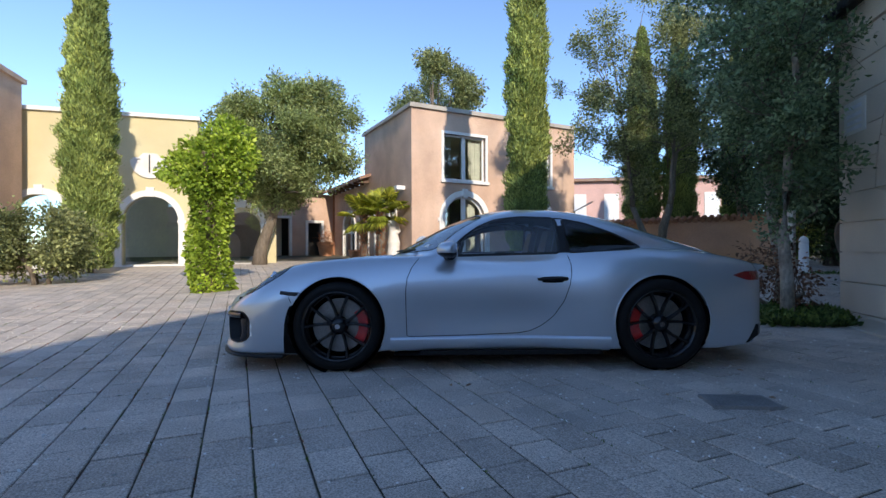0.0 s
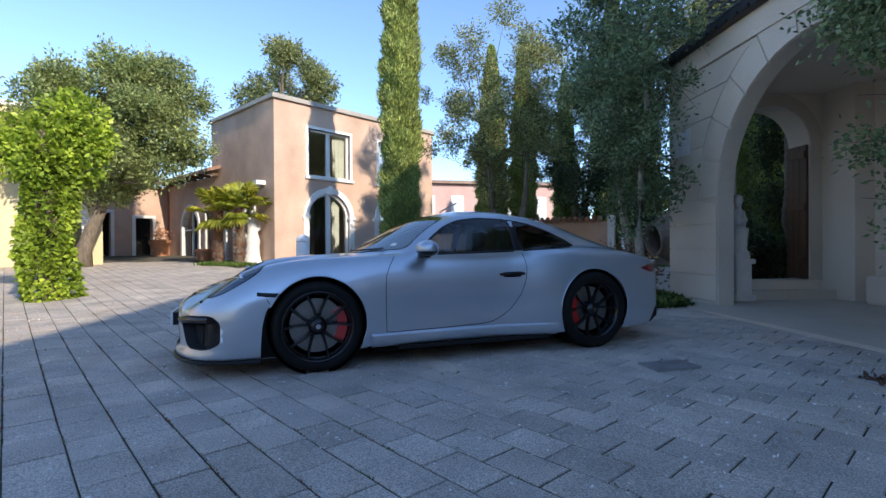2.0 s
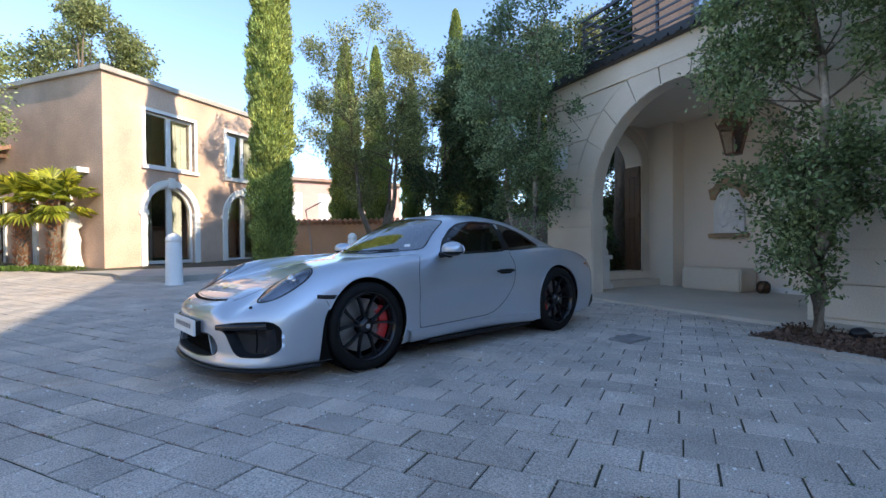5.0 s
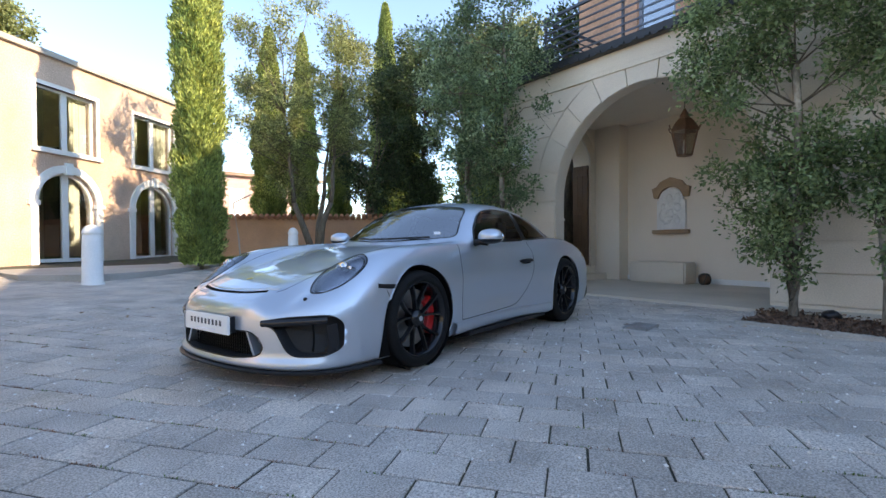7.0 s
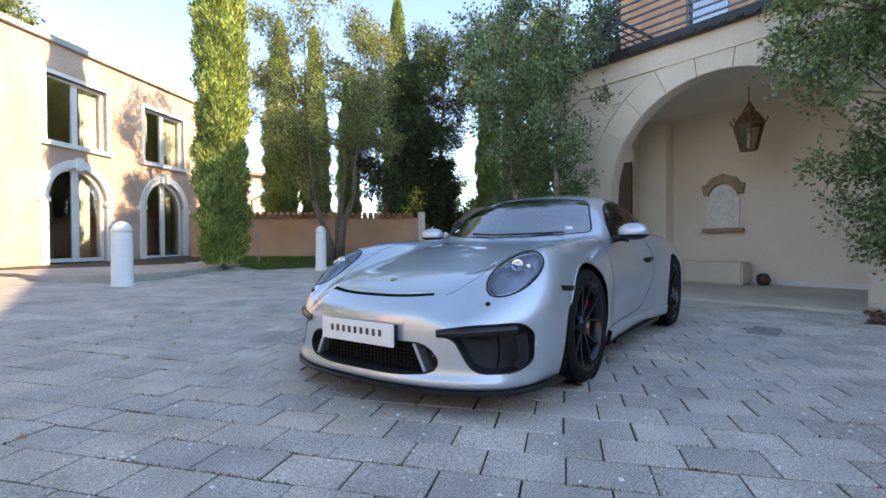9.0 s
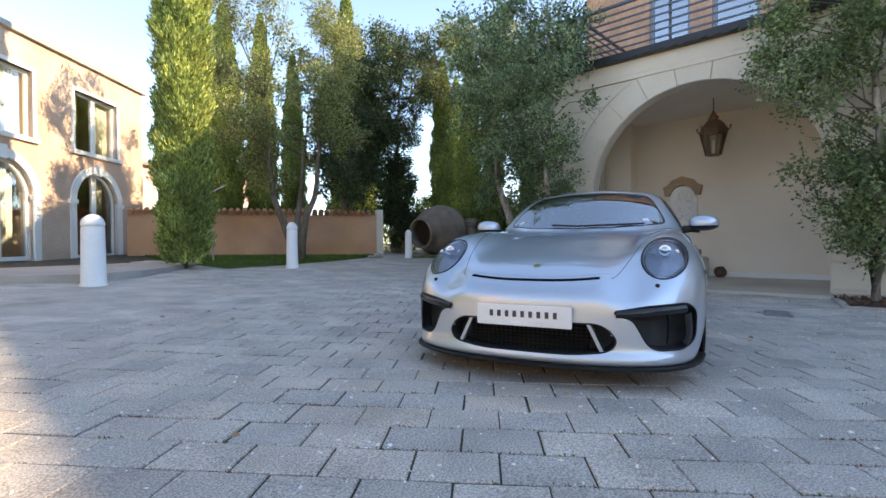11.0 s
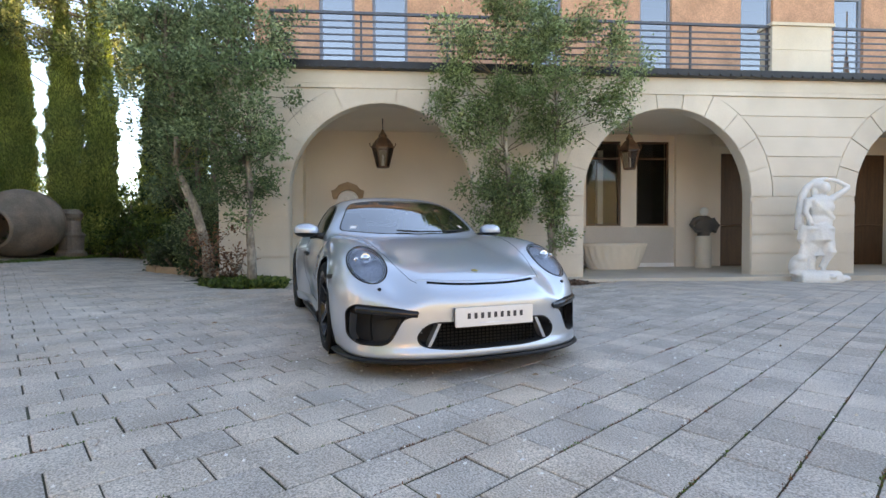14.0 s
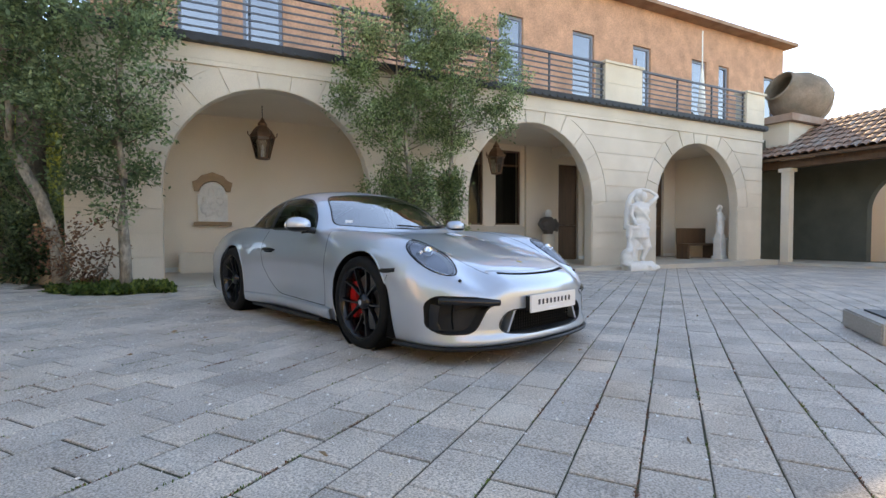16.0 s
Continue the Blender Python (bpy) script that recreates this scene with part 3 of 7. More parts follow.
def low_wing():
    # its wall runs on from the side of the peach house, then turns to face the court
    bm = bmesh.new()
    slab(bm, notched(0.35, 10.3, 0.1, 3.8, [(1.72, 0.28, 2.45, False), (3.3, 0.3, 2.4, False), (5.05, 0.5, 2.45, False), (7.27, 0.9, 1.72, True)]), 0.0, 0.35)
    part("side_wall", turned(bm), M_PEACH, wing)
    bm = bmesh.new()
    slab(bm, notched(-7.0, -0.002, 0.1, 3.8, [(-2.66, 0.36, 2.5, False), (-1.02, 0.34, 2.30, False)]), 10.0, 10.3)
    part("front_wall", bm, M_PEACH, wing)
    # backing behind the wing's openings, painted as dark as an unlit room
    part("dark_room", boxes((2.2, 2.3, 0.4, 10.3, 0.3, 3.6), (0.36, 2.2, 5.1, 5.2, 0.3, 3.6), (-7.0, 2.2, 12.0, 12.1, 0.3, 3.6), (0.36, 2.2, 0.4, 10.3, 0.3, 0.36), (-7, 0, 10.31, 12, 0.3, 0.36), (-7, 2.2, 10.31, 12, 3.4, 3.5)), M_ROOMSHADE, wing)
    for c, h, z in ((1.72, 0.28, 2.45), (3.3, 0.3, 2.4), (5.05, 0.5, 2.45)):
        part("door_frame", turned(boxes((c - h - 0.12, c - h, -0.05, 0.2, 0.36, z + 0.1), (c + h, c + h + 0.12, -0.05, 0.2, 0.36, z + 0.1), (c - h, c + h, -0.05, 0.2, z, z + 0.1), (c - 0.03, c + 0.03, 0.08, 0.14, 0.36, z))), M_WHITE, wing)
    bm = bmesh.new()
    slab(bm, arc(7.27, 1.72, 0.9, 180, 0, 16) + arc(7.27, 1.72, 1.08, 0, 180, 16), -0.05, 0.2)
    for x in (6.19, 8.17):
        box(bm, x, x + 0.18, -0.05, 0.2, 0.36, 1.72)
    box(bm, 7.22, 7.32, 0.08, 0.14, 0.36, 2.6)
    box(bm, 6.40, 8.14, 0.08, 0.14, 1.68, 1.76)
    part("arched_frame", turned(bm), M_WHITE, wing)
    for c, h, z in ((-2.66, 0.36, 2.5), (-1.02, 0.34, 2.30)):
        part("door_frame", boxes((c - h - 0.13, c - h, 9.94, 10.2, 0.36, z + 0.13), (c + h, c + h + 0.13, 9.94, 10.2, 0.36, z + 0.13), (c - h, c + h, 9.94, 10.2, z, z + 0.13)), M_WHITE, wing)
    bm = bmesh.new()
    slab(bm, [(-0.5, 3.86), (-0.5, 3.98), (3.6, 5.3), (3.6, 5.1)], 4.16, 10.6)
    box(bm, -7.5, -0.5, 9.5, 13.0, 3.86, 3.98)
    part("roof", bm, M_TILE, wing, "brown tiled lean-to roof")
    for i in range(8):
        part("rafter", boxes((-0.48, 0.0, 4.4 + i * 0.7, 4.5 + i * 0.7, 3.74, 3.86)), M_WOOD, wing)
    part("downpipe", boxes((-0.1, -0.02, 9.82, 9.9, 0.36, 3.86)), M_TERRA, wing)


low_wing()

# ---- the yellow house ----
YA = math.atan2(1, 3.28)
YELLOW = pose(-13.9, 15.6, 0, 0, 0, math.degrees(YA))
yellow = thing("yellow_house", YELLOW, "pale yellow plastered hall with white-edged arched openings", "house", kind="structure")


def yellow_house():
    zb, top = 0.1, 5.5
    L = 5.45
    c = 3.96
    bm = bmesh.new()
    slab(bm, notched(-1.0, L, zb, top, [(0.75, 0.85, 1.92, True), (c, 0.87, 1.95, True)]), 0, 0.4)
    slab(bm, notched(L, L + 2.6, zb, top - 0.3, [(L + 1.45, 0.6, 1.75, True)]), 0.5, 0.9)
    box(bm, L - 0.4, L, 0.4, 0.5, zb, top)
    part("wall", bm, M_YELLOW, yellow)
    part("coping", boxes((-1.05, L + 0.08, -0.1, 0.5, top, top + 0.13), (L + 0.08, L + 2.6, 0.42, 1.0, top - 0.3, top - 0.17)), M_WHITE, yellow, "white roof edging")
    part("roof", boxes((-1.0, L + 2.6, 0.9, 8.0, top - 0.5, top - 0.4)), M_CONC, yellow)
    part("back_wall", boxes((-1.0, L + 2.6, 7.7, 8.0, zb, top - 0.5)), M_PLASTER, yellow)
    part("room_floor", boxes((-1.0, L + 2.6, 0.9, 7.7, 0.2, 0.4)), M_FLOOR, yellow)
    for x, h, y in ((0.75, 0.85, 0), (c, 0.87, 0), (L + 1.45, 0.6, 0.5)):
        bm = bmesh.new()
        slab(bm, [(x - h - 0.2, 0.36)] + arc(x, 1.92, h + 0.2, 180, 0, 24) + [(x + h + 0.2, 0.36), (x + h, 0.36)] + arc(x, 1.92, h, 0, 180, 24) + [(x - h, 0.36)], y - 0.06, y + 0.1)
        box(bm, x - h - 0.25, x - h + 0.03, y - 0.08, y + 0.06, 1.86, 1.96)
        box(bm, x + h - 0.03, x + h + 0.25, y - 0.08, y + 0.06, 1.86, 1.96)
        box(bm, x - 0.12, x + 0.12, y - 0.09, y + 0.06, 1.92 + h - 0.02, 1.92 + h + 0.3)
        d = part("arched_opening", bm, M_WHITE, yellow, "white stone arch surround")
        sheet("pane", [(x - h, 0.42), (x + h, 0.42)] + arc(x, 1.92, h, 0, 180, 24), y + 0.2, G_BRIGHT, d).visible_shadow = False
        part("threshold", boxes((x - h, x + h, y - 0.06, y + 0.4, 0.3, 0.42)), M_WHITE, d)
    # pale sundial relief over the arch
    bm = bmesh.new()
    slab(bm, arc(c, 4.0, 0.60, 180, 360, 20) + [(c + 0.5, 4.10), (c + 0.35, 4.11), (c + 0.2, 4.26), (c - 0.2, 4.26), (c - 0.35, 4.11), (c - 0.5, 4.10)], -0.06, 0.004)
    sd = part("sundial", bm, M_MARBLE, yellow, "pale stone sundial")
    part("gnomon", boxes((c - 0.012, c + 0.012, -0.16, -0.06, 3.6, 4.2)), M_IRON, sd)


yellow_house()
bm = boxes((-4.0, 0, -1.0, 2.0, 0, 6.2), (-4.1, 0.1, -1.1, 2.1, 6.2, 6.35))
side = thing("salmon_house", pose(-12.72, 13.4, 0, 0, 0, 17), "salmon plastered tall house", "house", kind="structure")
part("wall", bm, M_PEACH, side)

# ---- plain wall added out of view on the west: cuts horizon glow, warms reflections ----
tagged(part("wall_west", boxes((-17.4, -17.0, -24.0, 12.0, -0.4, 4.6), (-17.5, -16.9, -24.0, 12.0, 4.6, 4.75)), M_YELLOW), "plain pale yellow wall added out of view to shape the light", "wall", kind="structure")

# ---- garden wall at the back of the court ----
def garden_wall():
    # from the peach house to its end by the drive
    a, b = Vector((4.3, 19.0)), Vector((9.6, 13.6))
    ang = math.degrees(math.atan2(b.y - a.y, b.x - a.x))
    L = (b - a).length
    w = thing("garden_wall", pose(a.x, a.y, 0, 0, 0, ang), "orange plastered garden wall with a tile coping", "wall", kind="structure")
    part("wall", boxes((0, L, -0.14, 0.14, 0.1, 1.75)), M_ORANGE, w)
    part("pier", boxes((L, L + 0.22, -0.2, 0.2, 0.1, 1.95)), M_STONE, w)
    for i in range(int(L / 0.2)):
        bm = bmesh.new()
        tube(bm, [(0.1 + i * 0.2, -0.24, 1.78), (0.1 + i * 0.2, 0.0, 1.88), (0.1 + i * 0.2, 0.24, 1.78)], [0.085, 0.085, 0.085], 6)
        part("coping_tile", bm, M_TERRA, w)


garden_wall()

# ---- the silver coupe ----
M_PAINT = material("silver_metallic_paint", (0.50, 0.56, 0.625), 0.37, var=0.02, scale=1.5, fine=900, fine_var=0.10, bump=0.02, bump_dist=0.0005, metal=0.66, coat=1.0)
M_BLACKTRIM = material("black_plastic", (0.010, 0.010, 0.011), 0.38, spec=0.3, var=0.15, scale=6, fine=80, bump=0.05)
M_GLOSSBLACK = material("gloss_black_plastic", (0.010, 0.010, 0.012), 0.18, spec=0.5, var=0.1, scale=6, fine=80, bump=0)
M_CAVITY = material("intake_black", (0.006, 0.006, 0.006), 0.9, spec=0.1, var=0.1, scale=6, fine=80, bump=0)
M_MESH = material("intake_grey", (0.022, 0.023, 0.025), 0.6, spec=0.3, var=0.15, scale=6, fine=300, fine_var=0.4, bump=0.3)
M_RUBBER = material("tyre_rubber", (0.008, 0.008, 0.008), 0.7, spec=0.2, var=0.2, scale=8, fine=60, fine_var=0.2, bump=0.2)
M_RIM = material("satin_black_rim", (0.012, 0.012, 0.014), 0.2, spec=0.6, var=0.1, scale=8, fine=60, bump=0.03, metal=0.3)
M_DISC = material("brake_steel", (0.30, 0.29, 0.28), 0.35, var=0.1, scale=8, fine=90, bump=0.1, metal=0.9)
M_RED = material("red_caliper_paint", (0.60, 0.012, 0.012), 0.3, var=0.05, scale=8, fine=60, bump=0, coat=0.6)
M_REDLENS = material("red_lamp_plastic", (0.25, 0.008, 0.012), 0.12, var=0.05, scale=8, fine=60, bump=0, coat=1.0)
M_LEATHER = material("black_leather", (0.022, 0.021, 0.021), 0.55, var=0.2, scale=4, fine=90, bump=0.2)
M_GOLD = material("brass_badge", (0.60, 0.45, 0.15), 0.3, var=0.1, scale=8, fine=60, bump=0, metal=0.9)
M_CHROME = material("chrome", (0.75, 0.76, 0.78), 0.08, var=0.02, scale=8, fine=60, fine_var=0.02, bump=0, metal=1.0)
M_PLATE = material("white_plate", (0.80, 0.80, 0.79), 0.3, var=0.02, scale=8, fine=60, fine_var=0.02, bump=0)
M_INK = material("plate_ink", (0.05, 0.05, 0.06), 0.4, var=0.05, scale=8, fine=60, bump=0)
M_LAMPGREY = material("lamp_housing_grey", (0.78, 0.80, 0.86), 0.35, var=0.1, scale=8, fine=60, bump=0, metal=0.25)
G_CAR = glass("car_window_glass", (0.90, 0.94, 0.94), 0.0, 0.92, 1.75)
G_DARK = glass("tinted_window_glass", (0.10, 0.11, 0.12), 0.0, 0.6)
G_LAMP = glass("lamp_glass", (0.95, 0.97, 1.0), 0.0, 0.97, 1.9)
G_SCREEN = glass("windscreen_glass", (0.62, 0.68, 0.72), 0.0, 0.9, 6.0)


def curve(table):
    """Natural cubic spline through (x, value) pairs."""
    xs, ys = np.array([a for a, _ in table], float), np.array([b for _, b in table], float)
    n, h = len(xs), np.diff(xs)
    A, r = np.eye(n), np.zeros(n)
    for i in range(1, n - 1):
        A[i, i - 1:i + 2] = h[i - 1], 2 * (h[i - 1] + h[i]), h[i]
        r[i] = 6 * ((ys[i + 1] - ys[i]) / h[i] - (ys[i] - ys[i - 1]) / h[i - 1])
    m = np.linalg.solve(A, r)
    def value(x):
        x = np.clip(x, xs[0], xs[-1])
        i = np.clip(np.searchsorted(xs, x) - 1, 0, n - 2)
        a, b, k = xs[i + 1] - x, x - xs[i], h[i]
        return (m[i] * a**3 + m[i + 1] * b**3) / (6 * k) + (ys[i] / k - m[i] * k / 6) * a + (ys[i + 1] / k - m[i + 1] * k / 6) * b
    return value


# all along the car's length: 0 at the front axle, growing rearward
C_TOP = curve([(-1.2, 0.41), (-1.03, 0.495), (-0.9, 0.570), (-0.5, 0.697), (0.0, 0.797), (0.45, 0.855), (1.0, 0.872), (1.6, 0.885), (2.3, 0.93), (2.75, 0.93), (3.05, 0.89), (3.3, 0.83), (3.6, 0.76)])
C_RIDGE = curve([(-1.2, 0.30), (-0.95, 0.445), (-0.80, 0.545), (-0.70, 0.612), (-0.58, 0.700), (-0.46, 0.763), (-0.33, 0.803), (-0.18, 0.828), (0.0, 0.846), (0.2, 0.857), (0.8, 0.880), (1.5, 0.898), (2.2, 0.922), (2.75, 0.902), (3.2, 0.83), (3.6, 0.74)])
C_RIDGE_Y = curve([(-1.2, 0.52), (-0.8, 0.63), (-0.5, 0.68), (0.0, 0.71), (0.5, 0.72), (1.2, 0.735), (1.8, 0.75), (2.3, 0.765), (2.8, 0.73), (3.2, 0.64), (3.6, 0.5)])
C_WIDE = curve([(-1.2, 0.82), (-0.8, 0.86), (-0.5, 0.89), (-0.2, 0.905), (0.0, 0.908), (0.3, 0.900), (0.55, 0.880), (1.0, 0.860), (1.35, 0.856), (1.62, 0.864), (1.85, 0.892), (2.05, 0.919), (2.25, 0.928), (2.5, 0.928), (2.8, 0.918), (3.1, 0.89), (3.4, 0.85), (3.6, 0.82)])
C_ROOF = curve([(0.0, 0.60), (0.2, 0.745), (0.4, 0.885), (0.62, 1.01), (0.85, 1.13), (1.05, 1.207), (1.25, 1.256), (1.45, 1.276), (1.65, 1.276), (1.9, 1.252), (2.2, 1.196), (2.5, 1.115), (2.8, 1.02), (3.05, 0.94), (3.3, 0.85), (3.6, 0.73)])
C_BELT = curve([(0.0, 0.72), (0.4, 0.755), (0.8, 0.785), (1.3, 0.795), (1.7, 0.785), (2.1, 0.745), (2.5, 0.675), (2.9, 0.59), (3.3, 0.5)])


def smax(a, b, k):
    h = np.maximum(k - np.abs(a - b), 0) / k
    return np.maximum(a, b) + h * h * h * k / 6


def smin(a, b, k):
    return -smax(-a, -b, k)


def nose(y, z):
    y2 = y * y
    return -1.026 + 0.17 * y2 + 0.36 * y2 * y2 + 0.12 * y2 ** 4 + 1.3 * np.maximum(z - 0.40, 0) ** 2 - 0.022 * np.exp(-((z - 0.155) / 0.038) ** 2)


def car_field(x, y, z):
    a = np.abs(y)
    h, hr, yr = C_TOP(x), C_RIDGE(x), C_RIDGE_Y(x)
    g = np.clip((a / yr - 0.55) / 0.45, 0, 1)
    top = h + (hr - h) * (g ** 3 * (10 - 15 * g + 6 * g * g)) - 0.034 * (a / yr) ** 2 * (1 - g) ** 2 * (1 + 2 * g) - 3.2 * np.maximum(a - yr, 0) ** 2
    door = np.exp(-((x - 1.12) / 0.60) ** 4)
    wide = C_WIDE(x) - 0.80 * np.maximum(z - 0.52, 0) ** 2 - 0.5 * np.maximum(0.42 - z, 0) ** 2 - 0.042 * door * np.exp(-((z - 0.39) / 0.14) ** 2)
    tail = 3.47 - 0.12 * a ** 2 - 0.30 * a ** 4 - 0.9 * np.maximum(z - 0.62, 0) ** 2 - 0.35 * np.maximum(0.34 - z, 0)
    low = smax(a - wide, z - top, 0.17)
    low = smax(low, nose(y, z) - x, 0.075 + 0.095 * np.clip((a - 0.5) / 0.3, 0, 1))
    low = smax(low, x - tail, 0.10)
    low = smax(low, 0.125 + 0.05 * np.clip((x - 2.9) / 0.5, 0, 1) + 0.03 * np.clip((x - 0.2) / 0.2, 0, 1) - z, 0.03)
    fade = np.clip((1.5 - x) / 0.8, 0, 1)
    roof = C_ROOF(x - 0.34 * a * a * fade + 0.30 * a * a * np.clip((x - 2.0) / 0.6, 0, 1)) - 0.055 * (a / 0.55) ** 2.4
    cabin = smax(z - roof, a - (C_BELT(x) - 0.52 * np.sqrt((z - 0.86) ** 2 + 0.0009) - 0.45 * np.maximum(z - 1.0, 0) ** 2), 0.15)
    cabin = smax(cabin, 0.70 - z, 0.03)
    return smin(low, cabin, 0.065)


def nets(lo, hi, step, level=0.0):
    """Surface of the field as quads, one vertex to a cell, drawn onto the true surface."""
    ax = [np.arange(l, h, step) for l, h in zip(lo, hi)]
    X, Y, Z = np.meshgrid(*ax, indexing="ij")
    v = car_field(X, Y, Z) - level
    n = np.array(v.shape) - 1
    acc, cnt = np.zeros((*n, 3)), np.zeros(tuple(n))
    cs = [(i, j, k) for i in (0, 1) for j in (0, 1) for k in (0, 1)]
    sl = lambda c: v[c[0]:c[0] + n[0], c[1]:c[1] + n[1], c[2]:c[2] + n[2]]
    for c in cs:
        for d in range(3):
            if c[d] == 0:
                e = list(c)
                e[d] = 1
                a, b = sl(c), sl(e)
                m = (a < 0) != (b < 0)
                t = a[m] / (a[m] - b[m])
                p = np.array(c, float)[None].repeat(len(t), 0)
                p[:, d] = t
                acc[m] += p
                cnt[m] += 1
    idx = -np.ones(tuple(n), int)
    cells = np.argwhere(cnt > 0)
    idx[tuple(cells.T)] = np.arange(len(cells))
    verts = (cells + acc[tuple(cells.T)] / cnt[tuple(cells.T)][:, None]) * step + np.array(lo)
    faces = []
    for d in range(3):
        u, w = (d + 1) % 3, (d + 2) % 3
        s0, s1 = [slice(0, k + 1) for k in n], [slice(0, k + 1) for k in n]
        s0[d], s1[d] = slice(0, n[d]), slice(1, n[d] + 1)
        a, b = v[tuple(s0)] < 0, v[tuple(s1)] < 0
        for flip in (False, True):
            q = np.argwhere((a & ~b) if not flip else (~a & b))
            q = q[(q[:, u] > 0) & (q[:, w] > 0) & (q[:, u] < n[u]) & (q[:, w] < n[w])]
            def at(du, dw):
                r = q.copy()
                r[:, u] += du
                r[:, w] += dw
                return idx[tuple(r.T)]
            f = np.stack([at(-1, -1), at(0, -1), at(0, 0), at(-1, 0)], 1)
            faces.append(f[:, ::-1] if flip else f)
    faces = np.concatenate(faces)
    faces = faces[(faces >= 0).all(1)]
    return settle(verts, level, 5), faces


def gradient(p):
    e = 1e-4
    return np.stack([(car_field(*(p + e * np.eye(3)[k]).T) - car_field(*(p - e * np.eye(3)[k]).T)) / (2 * e) for k in range(3)], 1)


def settle(p, level=0.0, rounds=4):
    for _ in range(rounds):
        g = gradient(p)
        p = p - np.clip((car_field(*p.T) - level) / np.maximum((g * g).sum(1), 0.05), -0.03, 0.03)[:, None] * g
    return p


def drop(pts2, axis, side, start):
    """Points of a plane drawing laid onto the body, coming from outside along an axis."""
    pts2 = np.array(pts2, float)
    keep = [k for k in range(3) if k != axis]
    p = np.zeros((len(pts2), 3))
    p[:, keep] = pts2
    lo, hi = np.full(len(p), start, float), np.full(len(p), float(side))
    t = lo.copy()
    done = np.zeros(len(p), bool)
    for s in np.linspace(0, 1, 240):
        q = p.copy()
        q[:, axis] = lo + (hi - lo) * s
        inside = car_field(*q.T) < 0
        t = np.where(done, t, q[:, axis])
        done |= inside
    for _ in range(6):
        p[:, axis] = t
        f = car_field(*p.T)
        g = gradient(p)[:, axis]
        t = t - np.clip(f / np.where(np.abs(g) < 0.15, 0.15 * np.sign(g + 1e-9), g), -0.02, 0.02)
    p[:, axis] = t
    return p


def rounded(poly, n=8, r=0.02):
    """Dense outline of a polygon with rounded corners."""
    out = []
    P = [np.array(p, float) for p in poly]
    for i in range(len(P)):
        a, b, c = P[i - 1], P[i], P[(i + 1) % len(P)]
        ra = min(r, 0.45 * np.linalg.norm(a - b))
        rc = min(r, 0.45 * np.linalg.norm(c - b))
        p0, p1 = b + (a - b) / np.linalg.norm(a - b) * ra, b + (c - b) / np.linalg.norm(c - b) * rc
        for t in np.linspace(0, 1, n):
            out.append((1 - t) ** 2 * p0 + 2 * t * (1 - t) * b + t * t * p1)
    return np.array(out)


def dense(poly, step=0.004, closed=True):
    P = np.array(poly, float)
    Q = np.roll(P, -1, 0) if closed else P[1:]
    out = []
    for a, b in zip(P, Q):
        n = max(1, int(np.linalg.norm(b - a) / step))
        out += [a + (b - a) * k / n for k in range(n)]
    if not closed:
        out.append(P[-1])
    return np.array(out)


def within(pts, poly):
    x, y = pts[:, 0], pts[:, 1]
    r = np.zeros(len(pts), bool)
    P = np.array(poly)
    for (x0, y0), (x1, y1) in zip(P, np.roll(P, -1, 0)):
        c = ((y0 > y) != (y1 > y)) & (x < (x1 - x0) * (y - y0) / (y1 - y0 + 1e-12) + x0)
        r ^= c
    return r


STEP = 0.0145
car = thing("car", pose(-0.815, 4.521, 0, 0, 0, 1.1), "silver metallic two-door sports coupe with black wheels, parked on grey paving", "car")
BV, BF = nets((-1.16, -1.0005, 0.06), (3.62, 1.01, 1.34), STEP)
CUT = []


def carve(poly, axis, pred, snap=0.62):
    """Cuts an outline, drawn on the plane across an axis, out of the body; gives back the piece."""
    global BV, BF
    keep = [k for k in range(3) if k != axis]
    near = np.where(pred(BV))[0]
    line = dense(poly)
    p2 = BV[near][:, keep]
    lo, hi = line.min(0) - STEP, line.max(0) + STEP
    inbox = ((p2 > lo) & (p2 < hi)).all(1)
    near, p2 = near[inbox], p2[inbox]
    d2 = np.empty(len(p2))
    best = np.empty(len(p2), int)
    for i in range(0, len(p2), 2000):
        dd = ((p2[i:i + 2000, None] - line[None]) ** 2).sum(2)
        best[i:i + 2000], d2[i:i + 2000] = dd.argmin(1), dd.min(1)
    hit = d2 < (snap * STEP) ** 2
    ids = near[hit]
    BV[np.ix_(ids, keep)] = line[best[hit]]
    q = BV[ids]
    for _ in range(4):
        f, g = car_field(*q.T), gradient(q)[:, axis]
        q[:, axis] -= np.clip(f / np.where(np.abs(g) < 0.2, 0.2 * np.sign(g + 1e-9), g), -0.01, 0.01)
    BV[ids] = q
    cen = BV[BF].mean(1)
    gone = pred(cen) & within(cen[:, keep], poly)
    piece = BF[gone]
    BF = BF[~gone]
    used = np.unique(piece)
    re = -np.ones(len(BV), int)
    re[used] = np.arange(len(used))
    return BV[used].copy(), re[piece]


def loops(points, inward, depth, mats, name, parent, label="", flare=1.0):
    """A bowl behind a closed outline on the body: side wall and bottom."""
    P = np.array(points)
    c = P.mean(0)
    Q = c + (P - c) * flare + np.array(inward) * depth
    n = len(P)
    v = list(P) + list(Q) + [Q.mean(0)]
    f = [(i, (i + 1) % n, n + (i + 1) % n, n + i) for i in range(n)] + [(n + i, n + (i + 1) % n, 2 * n) for i in range(n)]
    return mesh(name, v, f, mats, parent, label, smooth=False)


